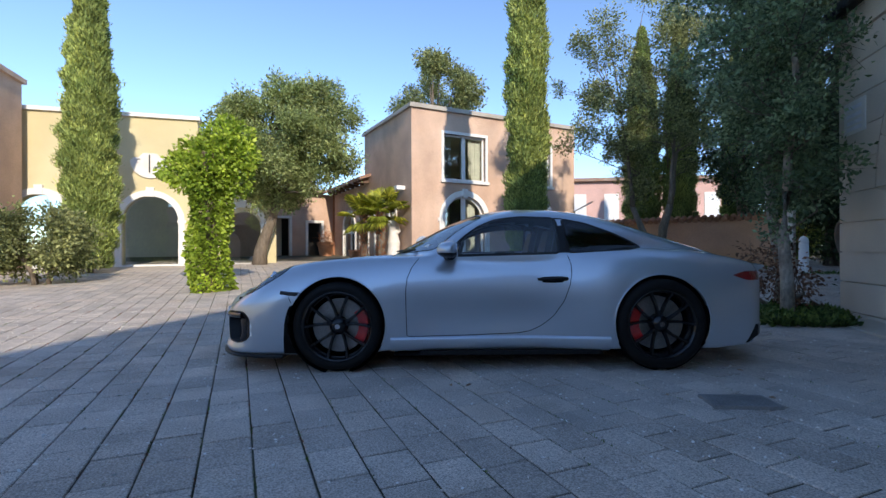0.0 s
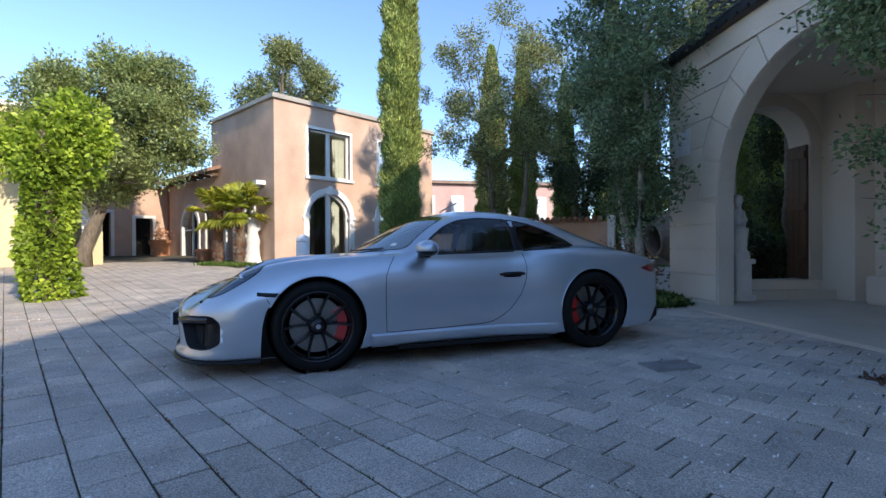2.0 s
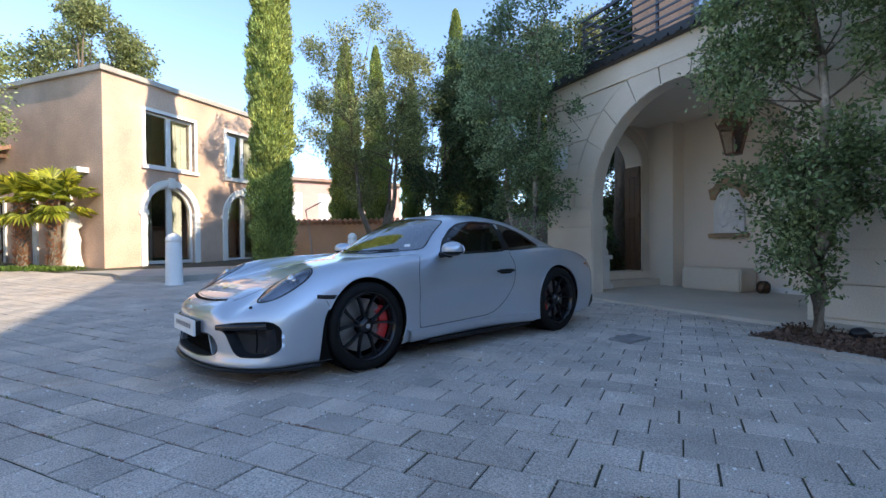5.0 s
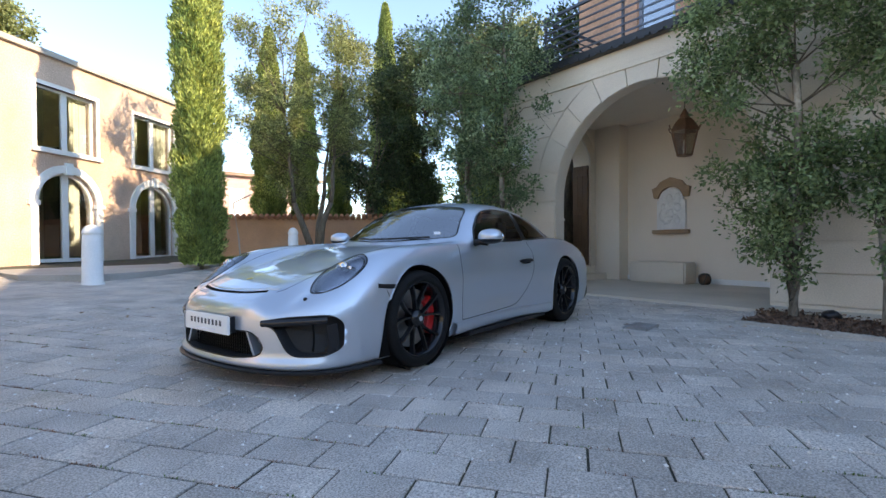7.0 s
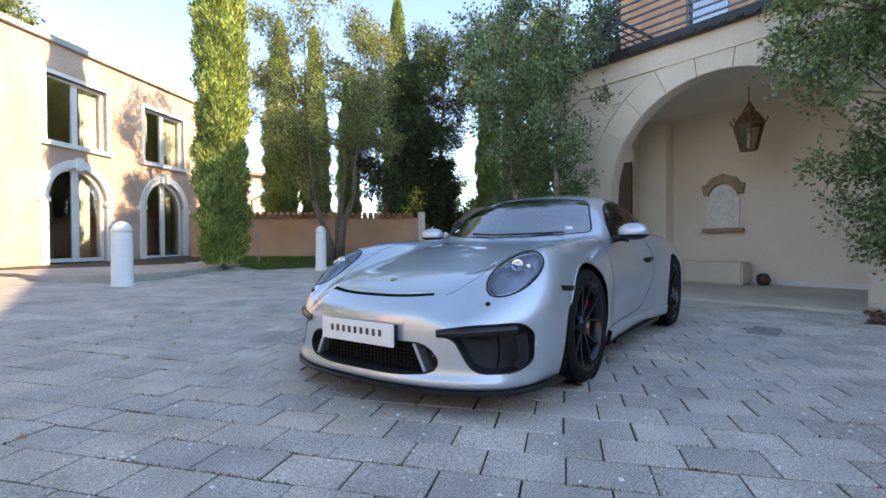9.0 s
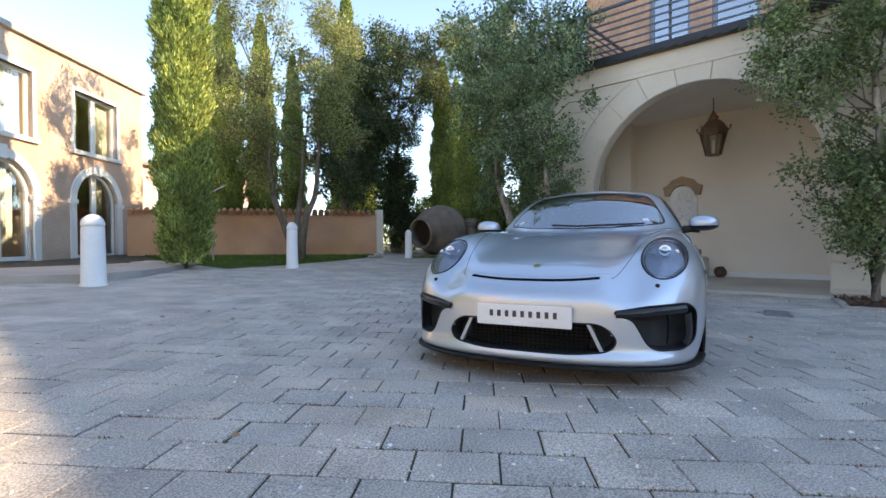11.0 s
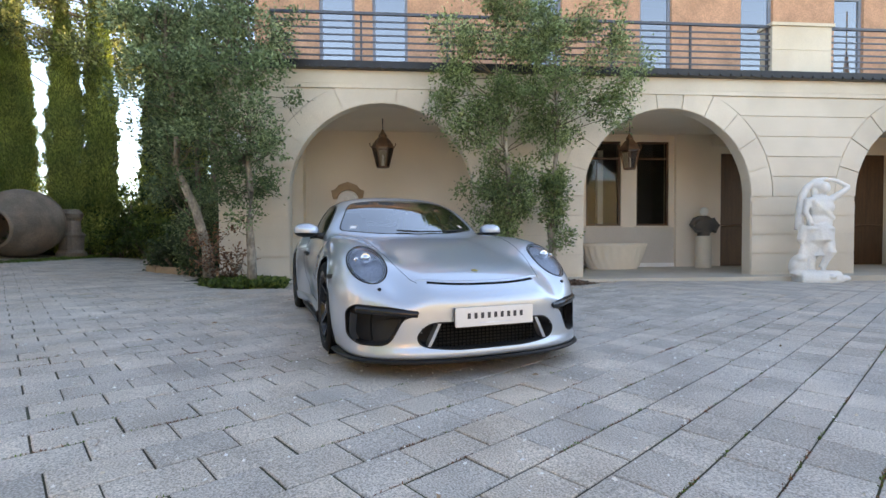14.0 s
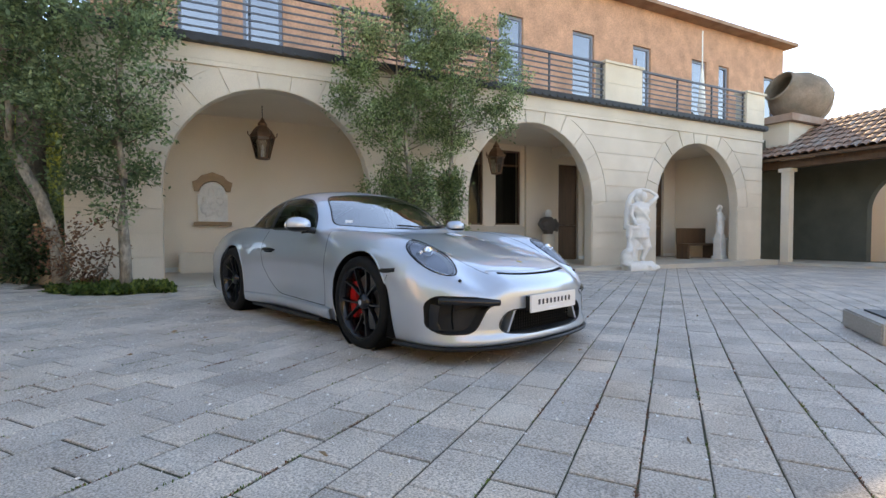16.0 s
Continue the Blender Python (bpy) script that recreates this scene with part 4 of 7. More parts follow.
def seam(name, points, width, mat, parent, lift=0.0012, label="", closed=False):
    """A narrow band lying on the body along a line of points."""
    P = np.array(points)
    N = gradient(P)
    N /= np.linalg.norm(N, axis=1)[:, None]
    T = np.gradient(P, axis=0) if not closed else np.roll(P, -1, 0) - np.roll(P, 1, 0)
    S = np.cross(N, T)
    S /= np.maximum(np.linalg.norm(S, axis=1), 1e-9)[:, None]
    n = len(P)
    v = np.concatenate([P + S * width / 2 - N * 0.001, P + S * width / 4 + N * lift, P - S * width / 4 + N * lift, P - S * width / 2 - N * 0.001])
    f = []
    for i in range(n if closed else n - 1):
        j = (i + 1) % n
        for k in range(3):
            f.append((k * n + i, k * n + j, (k + 1) * n + j, (k + 1) * n + i))
    return mesh(name, v, f, mat, parent, label, smooth=True)


WHEELS = [(0.0, 0.338, 0.898, 0.245), (2.457, 0.345, 0.925, 0.30)]
left = lambda lim: (lambda p: p[:, 1] < -lim)
right = lambda lim: (lambda p: p[:, 1] > lim)


def true_normals(ob):
    """Shading normals from the body field itself."""
    p = np.array([v.co[:] for v in ob.data.vertices])
    n = gradient(p)
    n /= np.maximum(np.linalg.norm(n, axis=1), 1e-9)[:, None]
    ob.data.normals_split_custom_set_from_vertices([tuple(k) for k in n])
    return ob


def build_car():
    global BV, BF
    # wheel openings
    for wx, wz, wo, ww in WHEELS:
        ring = np.array([(wx + 0.368 * math.cos(a), wz + 0.012 + 0.368 * math.sin(a)) for a in np.linspace(0, 2 * math.pi, 160, endpoint=False)])
        for sgn, side in ((-1, left(0.5)), (1, right(0.5))):
            carve(ring, 1, side)
            arcpts = [(wx + 0.368 * math.cos(a), wz + 0.012 + 0.368 * math.sin(a)) for a in np.linspace(radians(-24), radians(155 if wx < 1 else 204), 90)]
            seam("arch_lip", drop(arcpts, 1, 0.3 * sgn, 1.05 * sgn), 0.014, M_PAINT, car, 0.003)
            bm = bmesh.new()
            lathe(bm, [(0.36, 0), (0.366, 0.33), (0.366, 0.36)], 40, closed=False)
            bm.faces.new([v for v in bm.verts if abs(v.co.z) < 1e-6])
            bmesh.ops.transform(bm, matrix=Matrix.Translation((wx, 0.52 * sgn, wz + 0.012)) @ pose(0, 0, 0, -90 * sgn), verts=bm.verts[:])
            part("wheel_well", bm, M_CAVITY, car)
    # windows: what is cut from the body becomes the glass
    door_glass = rounded([(0.84, 0.868), (0.93, 0.99), (1.08, 1.10), (1.22, 1.158), (1.42, 1.182), (1.715, 1.172), (1.725, 0.888)], 6, 0.05)
    quarter = rounded([(1.775, 0.890), (1.765, 1.165), (1.95, 1.128), (2.15, 1.055), (2.30, 0.985), (2.40, 0.928), (2.28, 0.912), (2.05, 0.902)], 6, 0.04)
    screen = rounded([(-0.655, 0.915), (-0.35, 0.885), (0, 0.877), (0.35, 0.885), (0.655, 0.915), (0.60, 1.02), (0.525, 1.145), (0.46, 1.19), (0.25, 1.212), (0, 1.218), (-0.25, 1.212), (-0.46, 1.19), (-0.525, 1.145), (-0.60, 1.02)], 5, 0.05)
    rear = rounded([(2.08, -0.42), (2.06, 0), (2.08, 0.42), (2.45, 0.43), (2.72, 0.36), (2.76, 0), (2.72, -0.36), (2.45, -0.43)], 5, 0.06)
    holes = []
    for sgn, side in ((-1, left(0.45)), (1, right(0.45))):
        for nm, poly, mt, lb in (("door_window", door_glass, G_CAR, "clear side glass"), ("quarter_window", quarter, G_DARK, "dark tinted rear side glass")):
            v, f = carve(poly, 1, side)
            true_normals(mesh(nm, v, f, mt, car, lb, smooth=True))
            holes.append((poly, 1, sgn))
            seam("window_trim", drop(dense(poly, 0.015), 1, 0.3 * sgn, 0.95 * sgn), 0.022, M_BLACKTRIM, car, 0.003, closed=True)
        pil = [(1.748, 0.888), (1.745, 0.98), (1.742, 1.09), (1.738, 1.17)]
        seam("window_pillar", drop(pil, 1, 0.3 * sgn, 0.95 * sgn), 0.10, M_BLACKTRIM, car, 0.002)
    v, f = carve(screen, 0, lambda p: (p[:, 0] > 0.2) & (p[:, 0] < 1.4) & (p[:, 2] > 0.8))
    w = true_normals(mesh("windscreen", v, f, G_SCREEN, car, "curved windscreen reflecting trees", smooth=True))
    w.visible_shadow = False
    seam("windscreen_trim", drop(dense(screen, 0.015), 0, 1.5, 0.1), 0.016, M_BLACKTRIM, car, 0.002, closed=True)
    for y, z, wd in ((0.53, 0.945, 0.05), (-0.50, 0.95, 0.045)):
        seam("sticker", drop([(y - wd / 2, z), (y, z), (y + wd / 2, z)], 0, 1.5, 0.1), 0.05, M_PLATE, w, 0.002)
    v, f = carve(rear, 2, lambda p: p[:, 2] > 0.9)
    mesh("rear_window", v, f, G_DARK, car, "dark rear glass", smooth=True)
    # headlamps
    for sgn in (-1, 1):
        ell = np.array([(sgn * 0.682 + 0.119 * math.cos(a), 0.680 + 0.112 * math.sin(a)) for a in np.linspace(0, 2 * math.pi, 72, endpoint=False)])
        v, f = carve(ell, 0, lambda p: (p[:, 0] < -0.2) & (p[:, 2] > 0.45))
        lamp = true_normals(mesh("headlight", v, f, G_LAMP, car, "round clear headlight", smooth=True))
        rim = drop(ell, 0, 0.2, -1.2)
        seam("bezel", rim, 0.012, M_BLACKTRIM, lamp, 0.003, closed=True)
        c0 = rim.mean(0)
        seam("lamp_ring", settle(c0 + (rim - c0) * 0.90, -0.012), 0.012, M_CHROME, lamp, 0.003, closed=True)
        loops(rim, (1.0, -0.15 * sgn, -0.25), 0.048, M_LAMPGREY, "housing", lamp, flare=0.84)
        c = rim.mean(0)
        ax = Vector((-0.86, 0.05 * sgn, 0.5))
        q = Vector((-1, 0, 0.25)).to_track_quat("Z", "Y").to_matrix().to_4x4()
        for dy, dz, r in ((0.0, 0.038, 0.034), (0.0, -0.038, 0.036), (0.062, 0.03, 0.014), (-0.062, 0.03, 0.014), (0.062, -0.03, 0.014), (-0.062, -0.03, 0.014)):
            bm = bmesh.new()
            lathe(bm, [(r, -0.04), (r, 0.0), (r * 0.86, 0.005), (r * 0.78, -0.004), (r * 0.5, 0.006), (0.001, 0.010)], 24)
            bmesh.ops.transform(bm, matrix=Matrix.Translation((c[0] + 0.045 - dz * 0.8, c[1] + dy, c[2] + dz)) @ q, verts=bm.verts[:])
            part("projector", bm, M_CHROME, lamp, smooth=True)
        bm = bmesh.new()
        bmesh.ops.create_icosphere(bm, subdivisions=2, radius=0.013)
        e = drop([(sgn * 0.655, 0.535)], 0, 0, -1.2)[0]
        bmesh.ops.transform(bm, matrix=Matrix.Translation(e), verts=bm.verts[:])
        part("washer_cap", bm, M_BLACKTRIM, car, smooth=True)
    # front bumper intakes
    mid = rounded([(-0.40, 0.343), (0.40, 0.343), (0.478, 0.262), (0.44, 0.20), (0.25, 0.180), (-0.25, 0.180), (-0.44, 0.20), (-0.478, 0.262)], 6, 0.06)
    def bowl(nm, poly, depth, inward, parent, lb):
        carve(poly, 0, lambda p: p[:, 0] < -0.45)
        rim = drop(dense(poly, 0.02), 0, 0.0, -1.3)
        ob = loops(rim, inward, depth, M_MESH, nm, parent, lb, flare=0.94)
        seam("intake_edge", rim, 0.010, M_BLACKTRIM, ob, 0.002, closed=True)
        return rim, ob
    rim, grille = bowl("centre_intake", mid, 0.10, (1, 0, 0), car, "wide black centre intake")
    bm = bmesh.new()
    for i in range(26):
        y = -0.33 + 0.66 * i / 25
        box(bm, -0.955, -0.95, y - 0.003, y + 0.003, 0.185, 0.33)
    for i in range(7):
        z = 0.20 + 0.02 * i
        box(bm, -0.957, -0.953, -0.34, 0.34, z - 0.003, z + 0.003)
    part("mesh", bm, M_CAVITY, grille)
    for sgn in (-1, 1):
        # bright fin that splits the centre intake
        bm = bmesh.new()
        a, b = nose(sgn * 0.325, 0.335) + 0.016, nose(sgn * 0.41, 0.185) + 0.016
        vs = [bm.verts.new(p) for p in ((a, sgn * 0.318, 0.342), (a, sgn * 0.338, 0.342), (b, sgn * 0.420, 0.176), (b, sgn * 0.398, 0.176), (a + 0.07, sgn * 0.321, 0.342), (a + 0.07, sgn * 0.335, 0.342), (b + 0.07, sgn * 0.416, 0.176), (b + 0.07, sgn * 0.402, 0.176))]
        for q in ((0, 1, 2, 3), (4, 7, 6, 5), (0, 4, 5, 1), (1, 5, 6, 2), (2, 6, 7, 3), (3, 7, 4, 0)):
            bm.faces.new([vs[k] for k in q])
        part("fin", bm, M_PAINT, grille, bevel=0.004)
        side_poly = rounded([(sgn * y, z) for y, z in ((0.452, 0.408), (0.475, 0.386), (0.545, 0.368), (0.612, 0.236), (0.655, 0.208), (0.785, 0.206), (0.836, 0.25), (0.842, 0.40), (0.80, 0.446), (0.62, 0.436))], 6, 0.035)
        rim, ob = bowl("side_intake", side_poly, 0.08, (0.95, -0.3 * sgn, 0), car, "black side intake")
        c = [(sgn * y, z) for y, z in ((0.465, 0.396), (0.52, 0.398), (0.60, 0.405), (0.70, 0.412), (0.79, 0.416))]
        seam("light_bar", drop(c, 0, 0, -1.3) + np.array([-0.004, 0, 0]), 0.040, M_GLOSSBLACK, ob, 0.010)
        c = [(sgn * y, z) for y, z in ((0.800, 0.39), (0.806, 0.33), (0.806, 0.27), (0.79, 0.225))]
        seam("intake_cheek", drop(c, 0, 0, -1.3) + np.array([0.008, 0, 0]), 0.062, M_GLOSSBLACK, ob, 0.004)
        c = [(sgn * y, z) for y, z in ((0.70, 0.39), (0.705, 0.34), (0.705, 0.28), (0.70, 0.23))]
        seam("vane", drop(c, 0, 0, -1.3) + np.array([0.06, 0, 0]), 0.012, M_CAVITY, ob, 0.003)
        # side marker behind the lamp
        seam("side_marker", drop([(-0.425, 0.598), (-0.36, 0.590), (-0.30, 0.586), (-0.268, 0.584)], 1, 0.3 * sgn, 1.1 * sgn), 0.034, M_BLACKTRIM, car, 0.003)
        # black liner before the front wheel
        zs = np.linspace(0.135, 0.50, 14)
        xo = np.interp(zs, [0.13, 0.25, 0.374, 0.46, 0.50], [-0.405, -0.400, -0.390, -0.370, -0.350])
        xi = -np.sqrt(0.366 ** 2 - (zs - 0.35) ** 2)
        cols = [drop(np.stack([xo + (xi - xo) * k / 3, zs], 1), 1, 0.3 * sgn, 1.1 * sgn) + np.array([0, 0.002 * sgn, 0]) for k in range(4)]
        mesh("arch_liner", np.concatenate(cols), [(k * 14 + i, k * 14 + i + 1, (k + 1) * 14 + i + 1, (k + 1) * 14 + i) for k in range(3) for i in range(13)], M_CAVITY, car, "black wheel arch liner", smooth=True)
    # tail lamps
    for sgn, side in ((-1, left(0.3)), (1, right(0.3))):
        v, f = carve(rounded([(3.02, 0.712), (3.15, 0.742), (3.50, 0.74), (3.50, 0.676), (3.14, 0.672)], 6, 0.02), 1, lambda p, s=side: s(p) & (p[:, 0] > 3.0))
        mesh("tail_light", v, f, M_REDLENS, car, "slim dark red tail light", smooth=True)
        seam("reflector", drop([(3.36, 0.40), (3.30, 0.40)], 1, 0.2 * sgn, 1.1 * sgn), 0.035, M_REDLENS, car, 0.003)
    # shut lines
    for sgn in (-1, 1):
        door = dense([(0.615, 0.852), (0.56, 0.78), (0.525, 0.70), (0.515, 0.60), (0.518, 0.40), (0.524, 0.262), (0.60, 0.257), (1.0, 0.262), (1.38, 0.275), (1.47, 0.292), (1.56, 0.335), (1.645, 0.405), (1.72, 0.52), (1.765, 0.64), (1.785, 0.73), (1.788, 0.80), (1.772, 0.868)], 0.012, False)
        seam("door_gap", drop(door, 1, 0.3 * sgn, 1.1 * sgn), 0.0075, M_CAVITY, car, 0.0008)
        bonnet = dense([(-0.845, 0.43 * sgn), (-0.80, 0.455 * sgn), (-0.6, 0.505 * sgn), (-0.2, 0.58 * sgn), (0.2, 0.645 * sgn), (0.42, 0.68 * sgn)], 0.015, False)
        seam("bonnet_gap", drop(bonnet, 2, 0.3, 1.4), 0.0048, M_CAVITY, car, 0.0006)
        seam("bumper_gap", drop(dense([(-0.36, 0.565), (-0.30, 0.44), (-0.31, 0.30)], 0.02, False)[:3], 1, 0.3 * sgn, 1.1 * sgn), 0.006, M_CAVITY, car, 0.0008)
        tank = dense([(3.0, 0.5 * sgn), (3.2, 0.62 * sgn)], 0.02, False)
        seam("lid_gap", drop(tank, 2, 0.3, 1.4), 0.007, M_CAVITY, car, 0.0008)
    lip = [(-0.922 + 0.077 * (abs(y) / 0.43) ** 2.4, y) for y in np.linspace(-0.43, 0.43, 61)]
    slot = drop(lip, 2, 0.3, 1.2)
    seam("bonnet_slot", slot[4:-4], 0.034, M_CAVITY, car, 0.001, "dark air slot before the bonnet")
    seam("bonnet_slot_edge", slot + np.array([0.029, 0, 0.010]), 0.018, M_PAINT, car, 0.009)
    bm = bmesh.new()
    lathe(bm, [(0.022, 0), (0.024, 0.002), (0.018, 0.004)], 12, m=Matrix.Translation(drop([(-0.76, 0.0)], 2, 0.3, 1.2)[0]) @ pose(0, 0, 0, 0, -14, 0))
    part("badge", bm, M_GOLD, car, "small gold badge")
    # body shell
    used = np.unique(BF)
    re = -np.ones(len(BV), int)
    re[used] = np.arange(len(used))
    body = true_normals(mesh("body", BV[used], [tuple(int(k) for k in q) for q in re[BF]], M_PAINT, car, "silver metallic body shell", smooth=True))
    # dark lining inside the cabin
    LV, LF = nets((0.30, -0.95, 0.30), (3.0, 0.96, 1.30), 0.03, level=-0.035)
    cen = LV[LF].mean(1)
    gone = (cen[:, 2] < 0.33) | ((np.hypot(cen[:, 0] - 2.457, cen[:, 2] - 0.345) < 0.42) & (np.abs(cen[:, 1]) > 0.5)) | ((np.hypot(cen[:, 0], cen[:, 2] - 0.345) < 0.42) & (np.abs(cen[:, 1]) > 0.5))
    for poly, axis, sgn in holes:
        c = poly.mean(0)
        gone |= (cen[:, 1] * sgn > 0.3) & within(cen[:, [0, 2]], c + (poly - c) * 1.06)
    gone |= (cen[:, 0] < 1.3) & (cen[:, 2] > 0.86) & within(cen[:, [1, 2]], screen * np.array([1.05, 1.0]))
    gone |= (cen[:, 0] > 2.0) & (cen[:, 2] > 0.9) & within(cen[:, [0, 1]], rear)
    mesh("cabin_lining", LV, [tuple(int(k) for k in q) for q in LF[~gone]], M_LEATHER, car, "black cabin lining", smooth=True)
    part("cabin_floor", boxes((0.35, 2.6, -0.7, 0.7, 0.2, 0.34), (0.30, 0.62, -0.70, 0.70, 0.34, 0.83), (2.0, 2.6, -0.6, 0.6, 0.34, 0.85)), M_LEATHER, car, bevel=0.03)
    for sgn in (-1, 1):
        bm = boxes((1.15, 1.68, sgn * 0.36 - 0.25, sgn * 0.36 + 0.25, 0.34, 0.52))
        for v in box(bm, 1.55, 1.72, sgn * 0.36 - 0.25, sgn * 0.36 + 0.25, 0.5, 1.12):
            if v.co.z > 0.8:
                v.co.x += 0.16
                v.co.y = sgn * 0.36 + (v.co.y - sgn * 0.36) * 0.62
        part("seat", bm, M_LEATHER, car, "black bucket seat", bevel=0.05)
    bm = bmesh.new()
    tube(bm, [(0.92 + 0.06 * math.sin(a), -0.36 + 0.18 * math.cos(a), 0.80 + 0.18 * math.sin(a)) for a in np.linspace(0, 2 * math.pi, 25)], 0.014, 8, False)
    part("steering_wheel", bm, M_LEATHER, car, smooth=True)
    # front lip, side skirts, rear apron
    side_run = [(-0.62, 0.858), (-0.55, 0.868), (-0.47, 0.876), (-0.405, 0.880)]
    run = [(x, -y) for x, y in side_run[::-1]] + [(float(nose(y, 0.155)), y) for y in np.linspace(-0.82, 0.82, 57)] + side_run
    R = np.array(run)
    for _ in range(3):
        R[1:-1] = 0.25 * R[:-2] + 0.5 * R[1:-1] + 0.25 * R[2:]
    T = np.gradient(R, axis=0)
    N = np.stack([-T[:, 1], T[:, 0]], 1) / np.linalg.norm(T, axis=1)[:, None]
    v, f, n = [], [], len(R)
    for p, o in zip(R, N):
        for d, z in ((0.006, 0.104), (0.014, 0.108), (0.014, 0.119), (0.004, 0.126), (-0.10, 0.135), (-0.14, 0.11)):
            v.append((p[0] + o[0] * d, p[1] + o[1] * d, z))
    for i in range(n - 1):
        for k in range(6):
            f.append((i * 6 + k, i * 6 + (k + 1) % 6, (i + 1) * 6 + (k + 1) % 6, (i + 1) * 6 + k))
    f += [(0, 1, 2, 3, 4, 5), tuple((n - 1) * 6 + k for k in (5, 4, 3, 2, 1, 0))]
    mesh("front_lip", v, f, M_BLACKTRIM, car, "black front splitter lip")
    for sgn in (-1, 1):
        v, f = [], []
        xs = np.linspace(0.40, 2.06, 34)
        for x in xs:
            w = float(C_WIDE(x)) * sgn
            v += [(x, w - 0.06 * sgn, 0.262), (x, w + 0.004 * sgn, 0.250), (x, w + 0.010 * sgn, 0.238), (x, w - 0.004 * sgn, 0.170), (x, w - 0.05 * sgn, 0.145)]
        for i in range(len(xs) - 1):
            for k in range(4):
                q = (i * 5 + k, i * 5 + k + 1, (i + 1) * 5 + k + 1, (i + 1) * 5 + k)
                f.append(q if sgn < 0 else q[::-1])
        mesh("side_skirt", v, f, M_PAINT, car, "silver side skirt", smooth=True)
        part("skirt_blade", boxes((0.62, 2.0, min(sgn * 0.78, sgn * 0.868), max(sgn * 0.78, sgn * 0.868), 0.12, 0.15)), M_BLACKTRIM, car)
    ys = np.linspace(-0.86, 0.86, 41)
    tl = 3.47 - 0.12 * ys ** 2 - 0.30 * ys ** 4 - 0.035
    v, f = [], []
    for y, x in zip(ys, tl):
        v += [(x - 0.45, y * 0.97, 0.165), (x - 0.04, y, 0.195), (x + 0.034, y, 0.250), (x + 0.040, y, 0.330), (x - 0.02, y * 0.99, 0.355)]
    for i in range(40):
        for k in range(5):
            f.append((i * 5 + k, (i + 1) * 5 + k, (i + 1) * 5 + (k + 1) % 5, i * 5 + (k + 1) % 5))
    f += [(0, 1, 2, 3, 4), tuple(200 + k for k in (4, 3, 2, 1, 0))]
    mesh("rear_apron", v, f, M_BLACKTRIM, car, "black rear apron")
    # small upturned spoiler on the engine lid
    ys = np.linspace(-0.60, 0.60, 31)
    edge = 3.50 - 0.16 * ys ** 2
    v, f = [], []
    for y, x in zip(ys, edge):
        v += [(x - 0.30, y * 0.97, 0.835 - 0.10 * y * y), (x - 0.10, y, 0.812 - 0.09 * y * y), (x, y, 0.806 - 0.07 * y * y), (x + 0.004, y, 0.792 - 0.07 * y * y), (x - 0.09, y * 0.99, 0.74 - 0.09 * y * y)]
    for i in range(30):
        for k in range(5):
            f.append((i * 5 + k, (i + 1) * 5 + k, (i + 1) * 5 + (k + 1) % 5, i * 5 + (k + 1) % 5))
    f += [(0, 1, 2, 3, 4), tuple(150 + k for k in (4, 3, 2, 1, 0))]
    mesh("spoiler", v, f, M_PAINT, car, "small silver spoiler lip")
    # black floor pan, added unseen to deepen the shade under the car
    part("underbody", boxes((-0.80, 3.05, -0.58, 0.58, 0.098, 0.122), (0.42, 2.04, -0.80, -0.581, 0.100, 0.122), (0.42, 2.04, 0.581, 0.80, 0.100, 0.122)), M_CAVITY, car)
    # number plate without lettering
    px = float(nose(0.0, 0.37)) - 0.03
    p = part("number_plate", boxes((px - 0.012, px + 0.004, -0.262, 0.262, 0.318, 0.432)), M_PLATE, car, "white plate with dark lettering bars", bevel=0.004)
    for k in range(9):
        y = -0.176 + 0.044 * k
        part("lettering_bar", boxes((px - 0.0140, px - 0.0115, y - 0.010, y + 0.010, 0.366, 0.400)), M_INK, p)
    part("lettering_bar", boxes((px - 0.0140, px - 0.0115, -0.11, 0.11, 0.336, 0.342)), M_LAMPGREY, p)
    part("plate_holder", boxes((px + 0.004, px + 0.05, -0.25, 0.25, 0.325, 0.425)), M_BLACKTRIM, p)
    # mirrors, handles, wipers
    for sgn in (-1, 1):
        bm = bmesh.new()
        bmesh.ops.create_uvsphere(bm, u_segments=24, v_segments=16, radius=1)
        for q in bm.verts:
            c = q.co
            c.x = (0.110 if c.x < 0 else 0.045) * c.x
            c.y, c.z = 0.110 * c.y, (0.072 if c.z > 0 else 0.056) * math.copysign(abs(c.z) ** 0.75, c.z)
        bmesh.ops.transform(bm, matrix=Matrix.Translation((0.860, sgn * 0.926, 0.910)) @ pose(0, 0, 0, 0, 0, 8 * sgn), verts=bm.verts[:])
        m = part("door_mirror", bm, [M_PAINT, M_BLACKTRIM], car, "silver door mirror on a black stalk", smooth=True)
        for q in m.data.polygons:
            q.material_index = 1 if q.center.z < 0.890 else 0
        bm = bmesh.new()
        tube(bm, [(0.83, sgn * 0.78, 0.862), (0.845, sgn * 0.83, 0.870), (0.86, sgn * 0.89, 0.872)], [0.030, 0.026, 0.036], 10)
        part("stalk", bm, M_BLACKTRIM, m, smooth=True)
        bm = bmesh.new()
        bmesh.ops.create_uvsphere(bm, u_segments=20, v_segments=10, radius=1)
        bmesh.ops.transform(bm, matrix=Matrix.Translation((0.898, sgn * 0.926, 0.910)) @ Matrix.Diagonal((0.012, 0.100, 0.056, 1)), verts=bm.verts[:])
        part("mirror_glass", bm, M_CHROME, m, smooth=True)
        h = drop([(1.525, 0.686), (1.57, 0.690), (1.64, 0.692), (1.71, 0.692), (1.752, 0.690)], 1, 0.3 * sgn, 1.1 * sgn)
